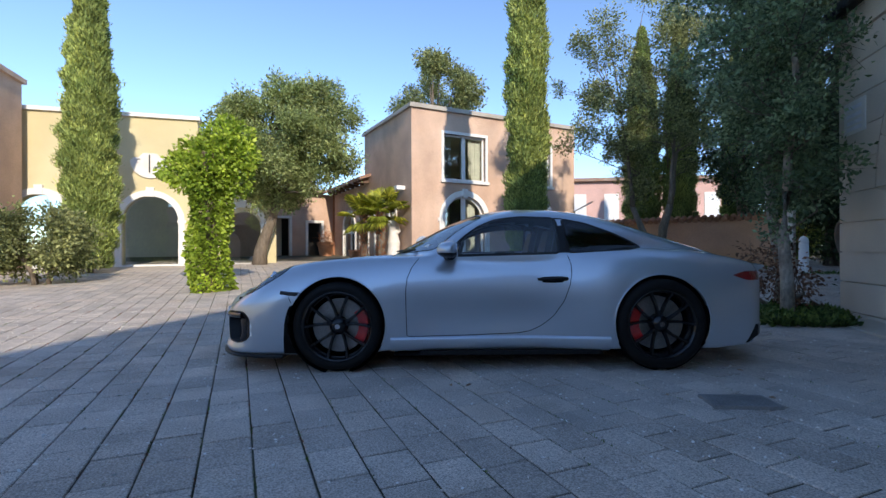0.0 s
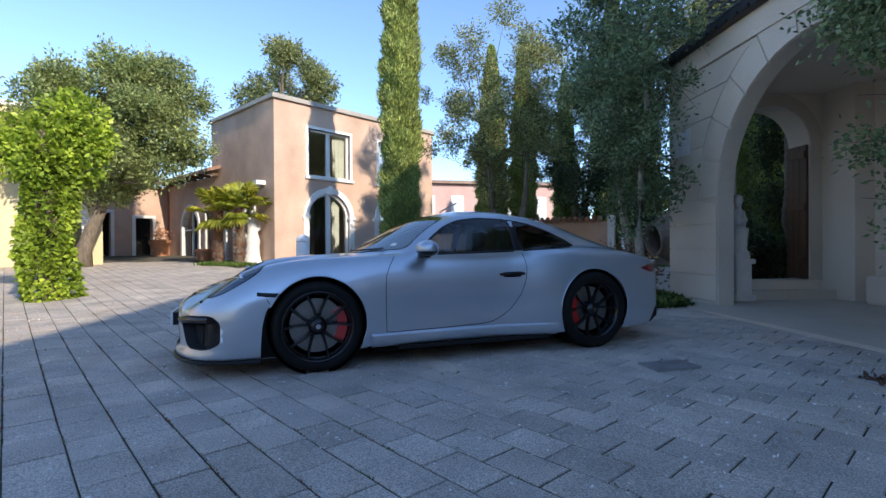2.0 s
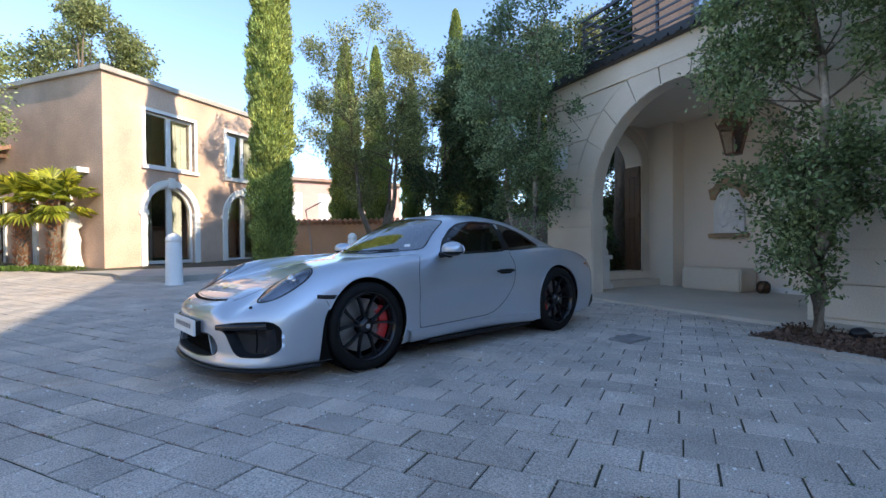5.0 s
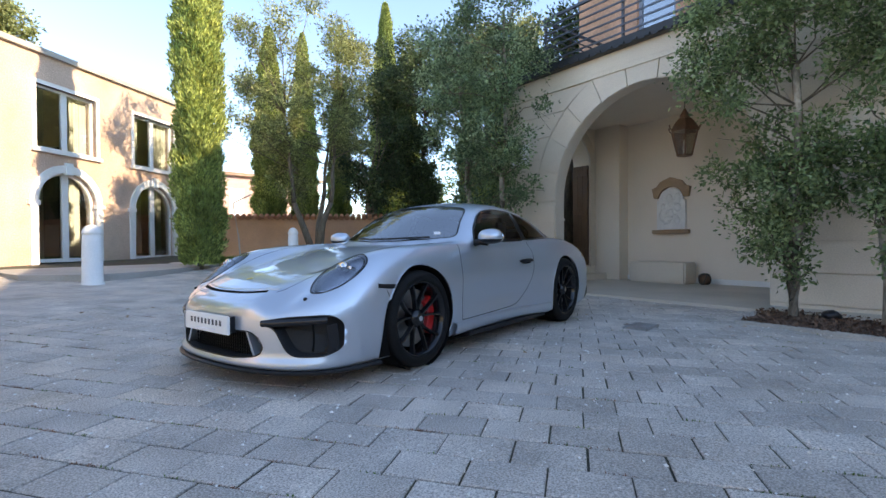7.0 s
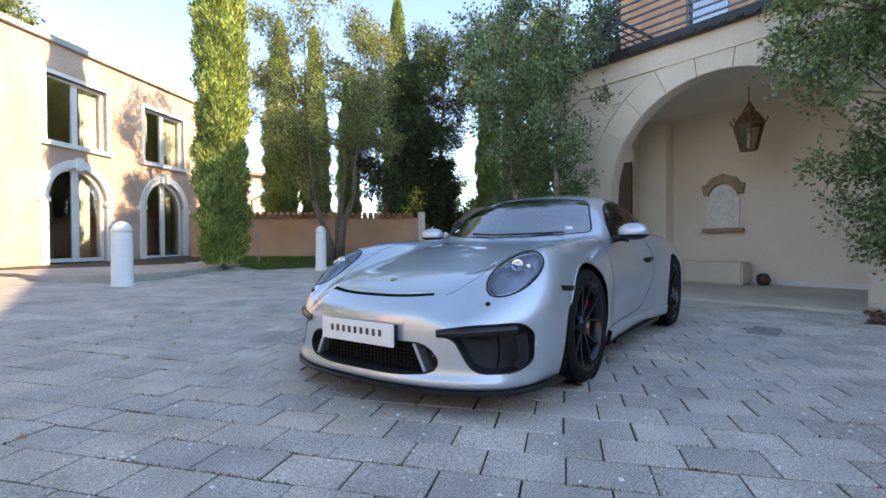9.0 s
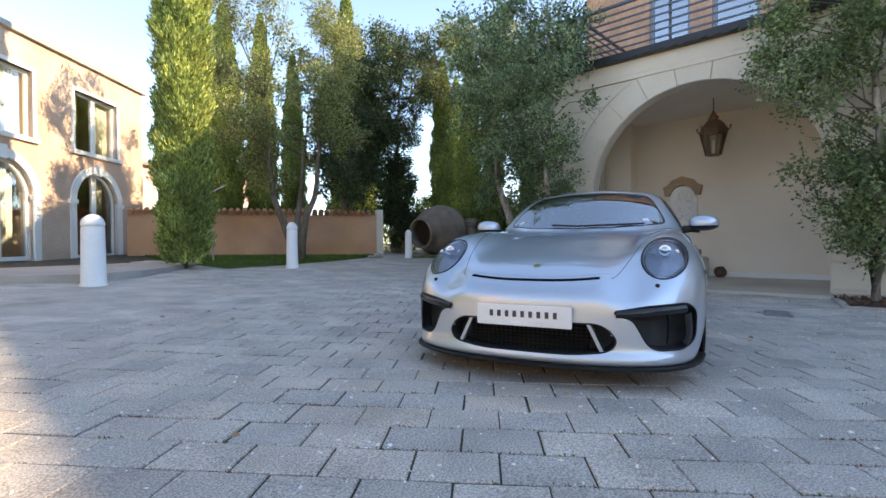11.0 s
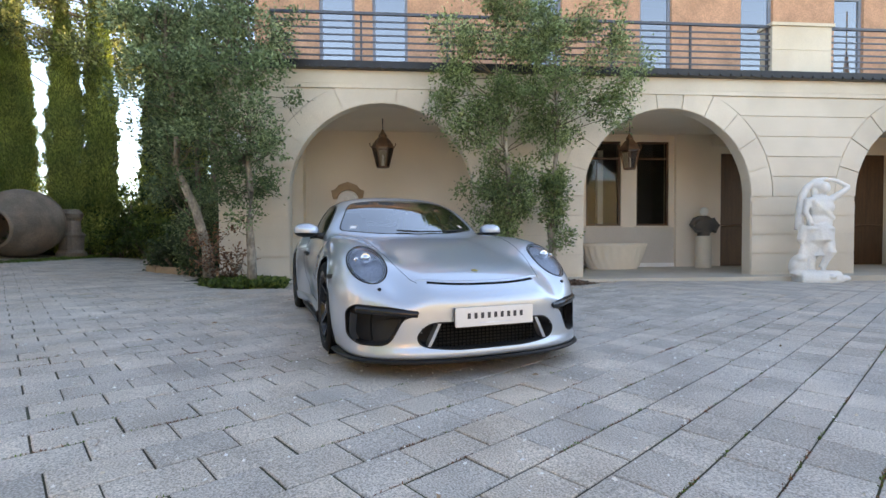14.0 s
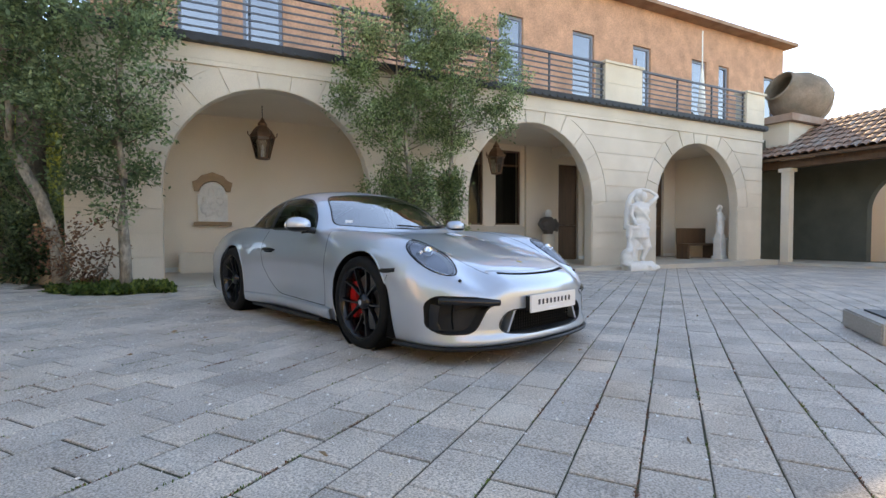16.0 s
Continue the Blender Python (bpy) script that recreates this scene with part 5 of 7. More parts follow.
        # black band on the uncut body stands for the shade behind the handle
        seam("handle_recess", drop([(1.56, 0.674), (1.60, 0.672), (1.64, 0.671), (1.68, 0.672), (1.72, 0.675)], 1, 0.3 * sgn, 1.1 * sgn), 0.030, M_CAVITY, car, 0.001)
        bm = bmesh.new()
        tube(bm, [tuple(q + np.array((0, sgn * o, 0))) for q, o in zip(h, (0.003, 0.016, 0.020, 0.016, 0.004))], [0.009, 0.016, 0.018, 0.017, 0.012], 8)
        part("door_handle", bm, M_BLACKTRIM, car, "dark door handle", smooth=True)
    bm = bmesh.new()
    a = drop([(-0.5, 0.905), (-0.25, 0.893), (0.0, 0.888), (0.2, 0.90)], 0, 1.2, 0.2)
    tube(bm, [tuple(q + np.array((-0.015, 0, 0.01))) for q in a], 0.008, 6)
    part("wiper", bm, M_BLACKTRIM, car)
    # wheels
    for wx, wz, wo, ww in WHEELS:
        for sgn in (-1, 1):
            build_wheel(wx, wz, sgn * wo, ww, sgn, 1 if wx < 1 else -1)


def build_wheel(wx, wz, outer, width, sgn, caliper_side):
    """Axis along z first, outer face at +z, then laid into place."""
    place = Matrix.Translation((wx, outer, wz)) @ pose(0, 0, 0, -90 * sgn)
    def put(nm, bm, mt, par, lb="", smooth=False):
        bmesh.ops.transform(bm, matrix=place, verts=bm.verts[:])
        return part(nm, bm, mt, par, lb, smooth)
    R = wz
    bm = bmesh.new()
    lathe(bm, [(0.262, -width), (R - 0.03, -width), (R - 0.006, -width + 0.025), (R, -width + 0.05), (R, -0.05), (R - 0.006, -0.024), (R - 0.03, -0.004), (0.285, 0.0), (0.268, -0.006), (0.262, -0.012)], 64, closed=False)
    tyre = put("wheel", bm, M_RUBBER, car, "low-profile black tyre on a black rim", True)
    bm = bmesh.new()
    lathe(bm, [(0.262, -width), (0.245, -width + 0.02), (0.232, -width * 0.5), (0.236, -0.05), (0.250, -0.018), (0.266, -0.006), (0.264, -0.014)], 64, closed=False)
    put("rim", bm, M_RIM, tyre, "", True)
    for k in range(5):
        for o in (-1, 1):
            a0 = 2 * math.pi * k / 5 + math.pi / 2 + o * 0.11
            a1 = 2 * math.pi * k / 5 + math.pi / 2 + o * 0.33
            bm = bmesh.new()
            pts = []
            for t in np.linspace(0, 1, 6):
                a, r = a0 + (a1 - a0) * t ** 0.8, 0.052 + (0.246 - 0.052) * t
                pts.append((r * math.cos(a), r * math.sin(a), -0.052 + 0.030 * t ** 1.5, 0.016 - 0.005 * math.sin(math.pi * t)))
            ringv = []
            for i, (x, y, z, w) in enumerate(pts):
                d = Vector((x, y, 0)).normalized()
                s = Vector((-d.y, d.x, 0))
                c = Vector((x, y, z))
                ringv.append([bm.verts.new(c + s * w + Vector((0, 0, -0.03))), bm.verts.new(c + s * w * 0.55), bm.verts.new(c - s * w * 0.55), bm.verts.new(c - s * w + Vector((0, 0, -0.03)))])
            for p, q in zip(ringv, ringv[1:]):
                for j in range(4):
                    bm.faces.new((p[j], p[(j + 1) % 4], q[(j + 1) % 4], q[j]))
            put("spoke", bm, M_RIM, tyre)
    bm = bmesh.new()
    lathe(bm, [(0.066, -0.10), (0.064, -0.052), (0.052, -0.044), (0.04, -0.030), (0.028, -0.026), (0.001, -0.026)], 24, closed=False)
    put("hub", bm, M_RIM, tyre, "", True)
    bm = bmesh.new()
    lathe(bm, [(0.019, -0.026), (0.019, -0.023), (0.001, -0.023)], 12, closed=False)
    put("hub_cap", bm, M_CHROME, tyre)
    bm = bmesh.new()
    lathe(bm, [(0.07, -0.150), (0.205, -0.150), (0.205, -0.118), (0.07, -0.118)], 48, closed=False)
    put("brake_disc", bm, M_DISC, tyre)
    bm = bmesh.new()
    outer_arc = arc(0, 0, 0.224, -38, 38, 12) + arc(0, 0, 0.152, 40, -40, 12)
    a = [bm.verts.new((x, y, -0.085)) for x, y in outer_arc]
    b = [bm.verts.new((x, y, -0.17)) for x, y in outer_arc]
    bm.faces.new(a)
    bm.faces.new(b[::-1])
    for i in range(len(a)):
        j = (i + 1) % len(a)
        bm.faces.new((a[j], a[i], b[i], b[j]))
    if caliper_side < 0:
        bmesh.ops.transform(bm, matrix=pose(0, 0, 0, 0, 0, 180), verts=bm.verts[:])
    put("brake_caliper", bm, M_RED, tyre, "red brake caliper")


build_car()

# ---- plants ----
def leaf_cloud(points, dirs, length, width, rng, fold=0.25):
    """Many small folded leaves: four points each, two triangles."""
    n = len(points)
    d = dirs / np.maximum(np.linalg.norm(dirs, axis=1), 1e-9)[:, None]
    r = rng.normal(size=(n, 3))
    s = np.cross(d, r)
    s /= np.maximum(np.linalg.norm(s, axis=1), 1e-9)[:, None]
    up = np.cross(s, d)
    L = (length * rng.uniform(0.6, 1.3, n))[:, None]
    W = (width * rng.uniform(0.6, 1.3, n))[:, None]
    a = points
    b = points + d * L * 0.5 + s * W * 0.5 + up * W * fold
    c = points + d * L
    e = points + d * L * 0.5 - s * W * 0.5 + up * W * fold
    v = np.stack([a, b, c, e], 1).reshape(-1, 3)
    k = np.arange(n) * 4
    f = np.concatenate([np.stack([k, k + 1, k + 2], 1), np.stack([k, k + 2, k + 3], 1)])
    return v, f


def fast_mesh(name, v, f, mat, parent, label=""):
    me = bpy.data.meshes.new(name)
    me.vertices.add(len(v))
    me.vertices.foreach_set("co", v.astype(np.float32).ravel())
    me.loops.add(f.size)
    me.loops.foreach_set("vertex_index", f.astype(np.int32).ravel())
    me.polygons.add(len(f))
    me.polygons.foreach_set("loop_start", np.arange(0, f.size, f.shape[1], dtype=np.int32))
    me.materials.append(mat)
    me.update(calc_edges=True)
    me.validate()
    ob = new(name, me)
    ob.parent = parent
    return tagged(ob, label)


def cypress(height, radius, seed, m, label, group="cypresses"):
    rng = np.random.default_rng(seed)
    t = thing("cypress_tree", m, label, "tree", group)
    n = int(6500 * height * radius / 0.6)
    z = height * rng.beta(1.05, 1.15, n)
    prof = lambda q: radius * np.clip((q / height + 0.05) * 9, 0, 1) ** 0.5 * np.clip((1 - q / height) * 1.9, 0, 1) ** 0.6
    th = rng.uniform(0, 2 * math.pi, n)
    lump = 1 + 0.12 * np.sin(3 * th + z * 2.1 + seed) + 0.13 * np.sin(5 * th - z * 4.3) * np.sin(z * 1.7 + seed) + 0.12 * np.sin(z * 8.1 + th * 2) + 0.07 * np.sin(13 * th + z * 11)
    r = prof(z) * lump * (rng.uniform(0.55, 1.02, n) ** 0.5 + 0.16 * (rng.uniform(0, 1, n) > 0.96))
    p = np.stack([r * np.cos(th), r * np.sin(th), z + 0.1], 1)
    d = np.stack([np.cos(th) * 0.5, np.sin(th) * 0.5, np.full(n, 1.0)], 1) + rng.normal(0, 0.36, (n, 3))
    v, f = leaf_cloud(p, d, 0.12, 0.034, rng, 0.3)
    fast_mesh("crown", v, f, M_CYPRESS, t)
    bm = bmesh.new()
    tube(bm, [(0, 0, -0.3), (0, 0, 0.5), (0.02, 0, height * 0.9)], [radius * 0.22, radius * 0.16, 0.02], 8)
    part("trunk", bm, M_BARK, t, smooth=True)
    core = bmesh.new()
    lathe(core, [(float(prof(np.array(q * height))) * 0.66 + 0.01, 0.15 + q * height * 0.97) for q in np.linspace(0.02, 0.98, 14)], 10)
    part("inner_foliage", core, M_CYPRESS, t, smooth=True)
    return t


def tree(seed, m, label, trunk_h, trunk_r, clumps, mat, leaf, per, bark=M_BARK, stems=1, spread=0.5, category="tree", name="tree", group="", lean=(0, 0), droop=0.0, leader=0.0):
    """Trunk and limbs that reach out to clumps of leaves: clumps are (x, y, z, radius)."""
    rng = np.random.default_rng(seed)
    t = thing(name, m, label, category, group)
    bm = bmesh.new()
    C = np.array(clumps, float)
    tops = []
    for s in range(stems):
        a = 2 * math.pi * s / stems + 0.6
        ox, oy = (0.12 * math.cos(a), 0.12 * math.sin(a)) if stems > 1 else (0, 0)
        tx, ty = lean[0] + (spread * math.cos(a) if stems > 1 else 0), lean[1] + (spread * math.sin(a) if stems > 1 else 0)
        pts = [(ox, oy, -0.2), (ox * 1.2 + 0.1 * tx, oy * 1.2 + 0.1 * ty, trunk_h * 0.3), (ox + 0.5 * tx + rng.normal(0, 0.05), oy + 0.5 * ty + rng.normal(0, 0.05), trunk_h * 0.65), (ox + tx, oy + ty, trunk_h)]
        tube(bm, pts, [trunk_r * 1.35, trunk_r, trunk_r * 0.85, trunk_r * 0.7], 10)
        tops.append(Vector(pts[-1]))
        if leader:
            more = [pts[-1]]
            while more[-1][2] < leader:
                x, y, z = more[-1]
                more.append((x + rng.normal(0.35 * ox, 0.04), y + rng.normal(0.35 * oy, 0.04), z + 0.45))
            tube(bm, more, list(np.linspace(trunk_r * 0.7, 0.012, len(more))), 8)
            tops += [Vector(q) for q in more[1:]]
    part("trunk", bm, bark, t, smooth=True)
    for i, (x, y, z, r) in enumerate(C):
        bm = bmesh.new()
        c = Vector((x, y, z))
        start = min(tops, key=lambda q: (q - c + Vector((0, 0, 0.35 if leader else 0))).length)
        if z < start.z:
            start = Vector((start.x * 0.6, start.y * 0.6, max(0.3, min(z, start.z) * 0.7)))
        mid = start.lerp(c, 0.5) + Vector((rng.normal(0, 0.12), rng.normal(0, 0.12), rng.normal(0.05, 0.1)))
        k = max(0.25, min(1.0, r))
        tube(bm, [start, mid, c], [trunk_r * 0.30 * k + 0.005, trunk_r * 0.17 * k + 0.004, 0.004], 6)
        for _ in range(2):
            e = c + Vector(rng.normal(0, r * 0.6, 3))
            tube(bm, [mid.lerp(c, rng.uniform(0.3, 0.9)), e], [0.005, 0.002], 4, False)
        part("limb", bm, M_BARK, t, smooth=True)
    pts, dr = [], []
    for x, y, z, r in C:
        # twigs within the clump, leaves along the twigs
        n = max(90, int(2.6 * per * r * r))
        tw = max(6, n // 14)
        ends = rng.normal(size=(tw, 3))
        ends /= np.linalg.norm(ends, axis=1)[:, None]
        ends *= (r * rng.uniform(0.35, 1.12, tw) ** 0.7)[:, None]
        ends[:, 2] *= 0.85
        ends[:, 2] -= droop * rng.uniform(0, 1, tw) * r
        pick = rng.integers(0, tw, n)
        q = ends[pick] * rng.uniform(0.55, 1.05, n)[:, None] + rng.normal(0, 0.05 + 0.06 * r, (n, 3))
        pts.append(q + np.array([x, y, z]))
        d = ends[pick] / r + rng.normal(0, 0.55, (n, 3))
        d[:, 2] -= droop * 0.8
        dr.append(d)
    P, D = np.concatenate(pts), np.concatenate(dr)
    v, f = leaf_cloud(P, D, leaf * 1.25, leaf * 0.70, rng)
    fast_mesh("crown", v, f, mat, t)
    return t


def scatter(seed, n, cx, cy, cz, rx, ry, rz, r0, r1, shell=0.5):
    """Clump centres inside an uneven egg shape."""
    rng = np.random.default_rng(seed)
    out = []
    while len(out) < n:
        q = rng.normal(size=3)
        q /= np.linalg.norm(q)
        k = rng.uniform(shell, 1.0) ** 0.6 * (1 + 0.15 * math.sin(3 * math.atan2(q[1], q[0]) + seed) * (1 - abs(q[2])))
        out.append((cx + q[0] * rx * k, cy + q[1] * ry * k, cz + q[2] * rz * k, rng.uniform(r0, r1)))
    return out


def at(x, y, dz=0.0, rz=0.0, s=1.0):
    return Matrix.Translation((x, y, gz(x, y) + dz)) @ pose(0, 0, 0, 0, 0, rz) @ Matrix.Scale(s, 4)


# cypresses: the tall one by the peach house, one by the yellow house, a far row in the garden
cypress(12.5, 0.50, 1, at(2.35, 13.5), "tall narrow green cypress beside the drive")
cypress(9.5, 0.62, 2, at(-10.2, 14.0), "broad upright cypress before a yellow wall")
row = cypress(9.0, 0.62, 3, at(7.9, 19.2), "dark narrow cypress behind the garden wall")
for x, y, s, r in ((9.1, 18.6, 1.0, 40), (12.8, 17.4, 1.25, 200), (12.6, 12.5, 0.84, 75), (12.3, 11.2, 0.80, 300), (13.6, 9.2, 0.75, 130), (11.6, 7.9, 0.80, 220), (21.5, 10.0, 0.9, 260), (12.0, 19.8, 0.95, 160), (15.5, 18.5, 1.1, 310), (19.0, 15.0, 1.0, 20), (22.0, 7.0, 0.9, 20), (18.5, 6.0, 0.8, 80)):
    copy_thing(row, at(x, y, 0, r, s) @ Matrix.Diagonal((0.85, 0.85, 1, 1)))

# olives and evergreen trees along the drive
tree(11, at(6.2, 14.0), "grey-green olive tree with twisted stems beside the drive", 1.8, 0.11, scatter(1, 72, -0.4, 0.2, 5.0, 2.5, 2.5, 3.0, 0.32, 0.6, 0.3), M_OLIVE, 0.065, 1000, stems=3, spread=0.55, group="garden trees", leader=4.4)
tree(12, at(9.2, 14.6), "dark evergreen tree behind the garden wall", 2.4, 0.17, scatter(2, 30, 0, 0, 4.0, 1.35, 1.35, 2.6, 0.45, 0.8), M_HOLM, 0.085, 800, stems=2, group="garden trees")
tree(27, at(10.9, 13.6), "tall dark evergreen with foliage to the ground beside a great jar", 2.2, 0.16, scatter(27, 44, 0, 0, 2.2, 0.65, 0.65, 2.1, 0.35, 0.55, 0.1) + scatter(57, 46, -0.3, 0.3, 5.9, 1.7, 1.7, 2.7, 0.45, 0.75, 0.3), M_HOLM, 0.075, 800, group="garden trees", leader=7.4)
tree(13, at(13.3, 10.9), "tall airy grey-green tree among cypresses", 4.6, 0.09, scatter(3, 44, -0.5, 0.6, 7.0, 2.6, 2.6, 1.9, 0.45, 0.8, 0.3), M_OLIVE, 0.09, 520, group="garden trees", leader=7.6)
tree(15, at(4.74, 6.73), "tall airy evergreen with a pale leaning trunk by the house corner", 2.0, 0.085, [(0.3 + 0.15 * math.sin(i * 1.3), 0.6 + 0.15 * math.cos(i * 2), 1.7 + 0.5 * i, 0.34) for i in range(9)] + scatter(5, 46, 0.15, 0.58, 3.7, 0.95, 0.95, 2.4, 0.22, 0.40, 0.2), M_OAKLEAF, 0.062, 900, bark=M_PALEBARK, lean=(0.12, 0.52), group="house trees", leader=5.4)
tree(16, at(4.30, 6.05), "airy evergreen with pale trunks beside a stone pier", 1.6, 0.075, [(0.12 * math.sin(i), 0.12 * math.cos(i * 2), 1.2 + 0.55 * i, 0.30) for i in range(8)] + scatter(6, 46, -0.1, 0.1, 3.4, 0.95, 0.95, 2.4, 0.22, 0.38, 0.2), M_OAKLEAF, 0.056, 1050, bark=M_PALEBARK, group="house trees", leader=5.0)

# planting beyond the garden door and along the drive
cypress(8.5, 0.36, 4, at(12.65, 10.44), "dark cypress beyond the garden door")
tree(25, at(9.0, 6.9), "old tree with a thick brown trunk beyond the garden door", 4.6, 0.28, scatter(25, 22, 0, 0, 5.6, 1.5, 1.5, 1.0, 0.5, 0.8), M_HOLM, 0.09, 500, group="garden trees")
tree(26, at(10.7, 7.9), "dark evergreen with low boughs beside the drive", 1.6, 0.13, scatter(26, 34, 0, 0, 3.4, 0.9, 0.9, 2.6, 0.35, 0.6, 0.3), M_HOLM, 0.075, 900, stems=2, group="garden trees", leader=4.6)
for i, (x, y, r, h) in enumerate(((12.6, 14.2, 1.2, 1.9), (14.6, 15.2, 1.5, 2.2), (13.9, 12.0, 1.1, 0.8), (15.2, 13.4, 1.2, 0.9), (12.9, 10.2, 0.8, 1.6), (13.2, 9.4, 1.1, 1.0), (15.2, 9.9, 1.3, 1.2), (17.4, 8.2, 1.5, 1.3), (15.8, 12.4, 1.3, 1.1), (12.4, 7.4, 1.1, 1.0), (19.8, 11.8, 1.7, 1.5), (23.0, 9.0, 2.0, 1.8), (12.6, 11.9, 0.7, 0.7), (21.0, 15.5, 1.8, 1.8), (17.0, 16.8, 1.6, 1.6), (11.8, 16.6, 1.4, 1.4), (23.5, 5.0, 1.8, 1.7))):
    tree(100 + i, at(x, y), "dense green shrub in the garden", 0.4, 0.05, scatter(100 + i, 14, 0, 0, h * 0.75, r, r, h * 0.8, 0.4, 0.65), M_SHRUB, 0.10, 420, stems=3, spread=0.3, category="shrub", name="shrub", group="garden shrubs")

# low planting under the house trees
for i, (x, y, r, h) in enumerate(((6.55, 6.85, 0.35, 0.7), (7.9, 7.75, 0.4, 0.5), (8.3, 7.3, 0.5, 0.8))):
    tree(130 + i, at(x, y), "dense dark shrub under the trees by the house", 0.3, 0.04, scatter(130 + i, 12, 0, 0, h * 0.7, r, r, h * 0.75, 0.28, 0.45), M_HOLM, 0.06, 1300, stems=3, spread=0.25, category="shrub", name="shrub", group="house shrubs")
tree(133, at(7.25, 7.25, 0.1), "bushy grey-green shrub in the kerbed bed by the house", 0.4, 0.04, scatter(133, 26, 0, 0, 0.95, 0.5, 0.5, 0.75, 0.2, 0.36, 0.2), M_OAKLEAF, 0.055, 1100, stems=3, spread=0.25, category="shrub", name="shrub", group="house shrubs")
tree(140, at(4.62, 6.55), "sparse shrub with dry brown leaves against a stone pier", 0.3, 0.03, scatter(140, 9, 0, 0, 0.6, 0.36, 0.36, 0.5, 0.2, 0.3), M_DRYLEAF, 0.05, 700, stems=3, spread=0.2, category="shrub", name="shrub")

# two trained evergreens against the pier, in a mulched bed
tree(18, at(3.36, 1.70, 0, -15), "young evergreen with clumped foliage trained against a stone pier", 1.5, 0.080, [(0, 0, 0.7, 0.16), (0.1, 0.1, 1.0, 0.22), (-0.12, 0.0, 1.25, 0.24), (0.1, -0.2, 1.5, 0.26), (-0.15, 0.25, 1.6, 0.26), (0.1, -0.35, 1.95, 0.28), (-0.1, 0.4, 2.1, 0.28)] + scatter(28, 20, -0.05, 0.1, 1.60, 0.42, 0.62, 0.75, 0.18, 0.30, 0.1) + scatter(48, 16, -0.05, 0.10, 1.0, 0.34, 0.40, 0.5, 0.15, 0.24, 0.1) + scatter(18, 42, -0.05, 0.25, 3.8, 0.62, 1.3, 1.8, 0.20, 0.38, 0.2), M_TRAINED, 0.050, 1500, bark=M_PALEBARK, group="trained trees", leader=5.0)
tree(19, at(3.10, 0.90, 0, -15), "young evergreen with clumped foliage trained against a stone pier", 1.5, 0.070, [(0, 0, 1.0, 0.16), (0.1, -0.1, 1.3, 0.20), (-0.1, 0.1, 1.7, 0.24), (0.1, -0.2, 2.0, 0.26), (-0.1, 0.2, 2.3, 0.26)] + scatter(29, 16, -0.05, 0, 1.5, 0.3, 0.36, 0.8, 0.16, 0.26, 0.1) + scatter(19, 38, -0.05, -0.3, 4.0, 0.6, 1.15, 1.7, 0.20, 0.38, 0.2), M_TRAINED, 0.050, 1500, bark=M_PALEBARK, group="trained trees", leader=5.0)

# trees behind the far houses
tree(20, at(-6.6, 17.4), "round-crowned evergreen oak before the low wing", 1.7, 0.22, scatter(8, 60, 1.05, 0, 4.3, 2.3, 2.3, 2.4, 0.5, 0.85, 0.3), M_OAKGREEN, 0.085, 1000, leader=4.8, lean=(0.5, 0))
tree(21, at(-0.5, 29.4), "broad tree behind the peach house", 6.0, 0.3, scatter(9, 30, 0, 0, 9.3, 2.9, 2.9, 2.6, 0.7, 1.1), M_OLIVE, 0.13, 420)
tree(22, at(-9.0, 10.8), "low leafy shrub at the court's edge", 0.5, 0.05, scatter(10, 22, 0, 0, 0.95, 0.95, 0.95, 0.75, 0.35, 0.5), M_OLIVE, 0.07, 1500, stems=3, spread=0.3, category="shrub", name="shrub")

# ivy over a post, spreading at its top
def ivy_post(x, y):
    rng = np.random.default_rng(31)
    t = thing("ivy_post", at(x, y), "post smothered in bright green ivy, spreading at the top", "ivy")
    bm = bmesh.new()
    tube(bm, [(0, 0, -0.1), (0, 0, 2.7)], [0.16, 0.14], 10)
    part("post", bm, M_BARK, t)
    pts, dr = [], []
    for _ in range(5200):
        z, a = rng.uniform(0, 2.3), rng.uniform(0, 2 * math.pi)
        r = (0.30 + 0.08 * math.sin(3 * a + 4 * z) + 0.10 * max(0, 0.3 - z)) * rng.uniform(0.85, 1.1)
        pts.append((r * math.cos(a), r * math.sin(a), z))
        dr.append((math.cos(a), math.sin(a), -0.5))
    for cx, cy, cz, r in [(0, 0, 2.5, 0.5), (-0.45, 0, 2.35, 0.40), (-0.75, 0.1, 2.35, 0.25), (0.45, 0, 2.6, 0.42), (0.2, 0.1, 3.0, 0.36), (-0.35, 0.1, 2.65, 0.35), (0.55, 0, 3.0, 0.30), (0.4, 0.2, 2.2, 0.35), (0, -0.2, 2.2, 0.4), (0.75, 0, 2.6, 0.22), (0.35, 0, 3.2, 0.2), (-0.98, 0.1, 2.35, 0.12)]:
        n = int(4200 * r * r)
        q = rng.normal(size=(n, 3))
        q /= np.linalg.norm(q, axis=1)[:, None]
        w = q * (r * rng.uniform(0.6, 1.1, n))[:, None]
        pts += [tuple(p) for p in w + np.array((cx, cy, cz))]
        dr += [tuple(p) for p in q + np.array((0, 0, -0.4))]
    v, f = leaf_cloud(np.array(pts), np.array(dr) + rng.normal(0, 0.4, (len(dr), 3)), 0.085, 0.075, rng, 0.15)
    fast_mesh("leaves", v, f, M_IVY, t)


ivy_post(-4.55, 9.45)


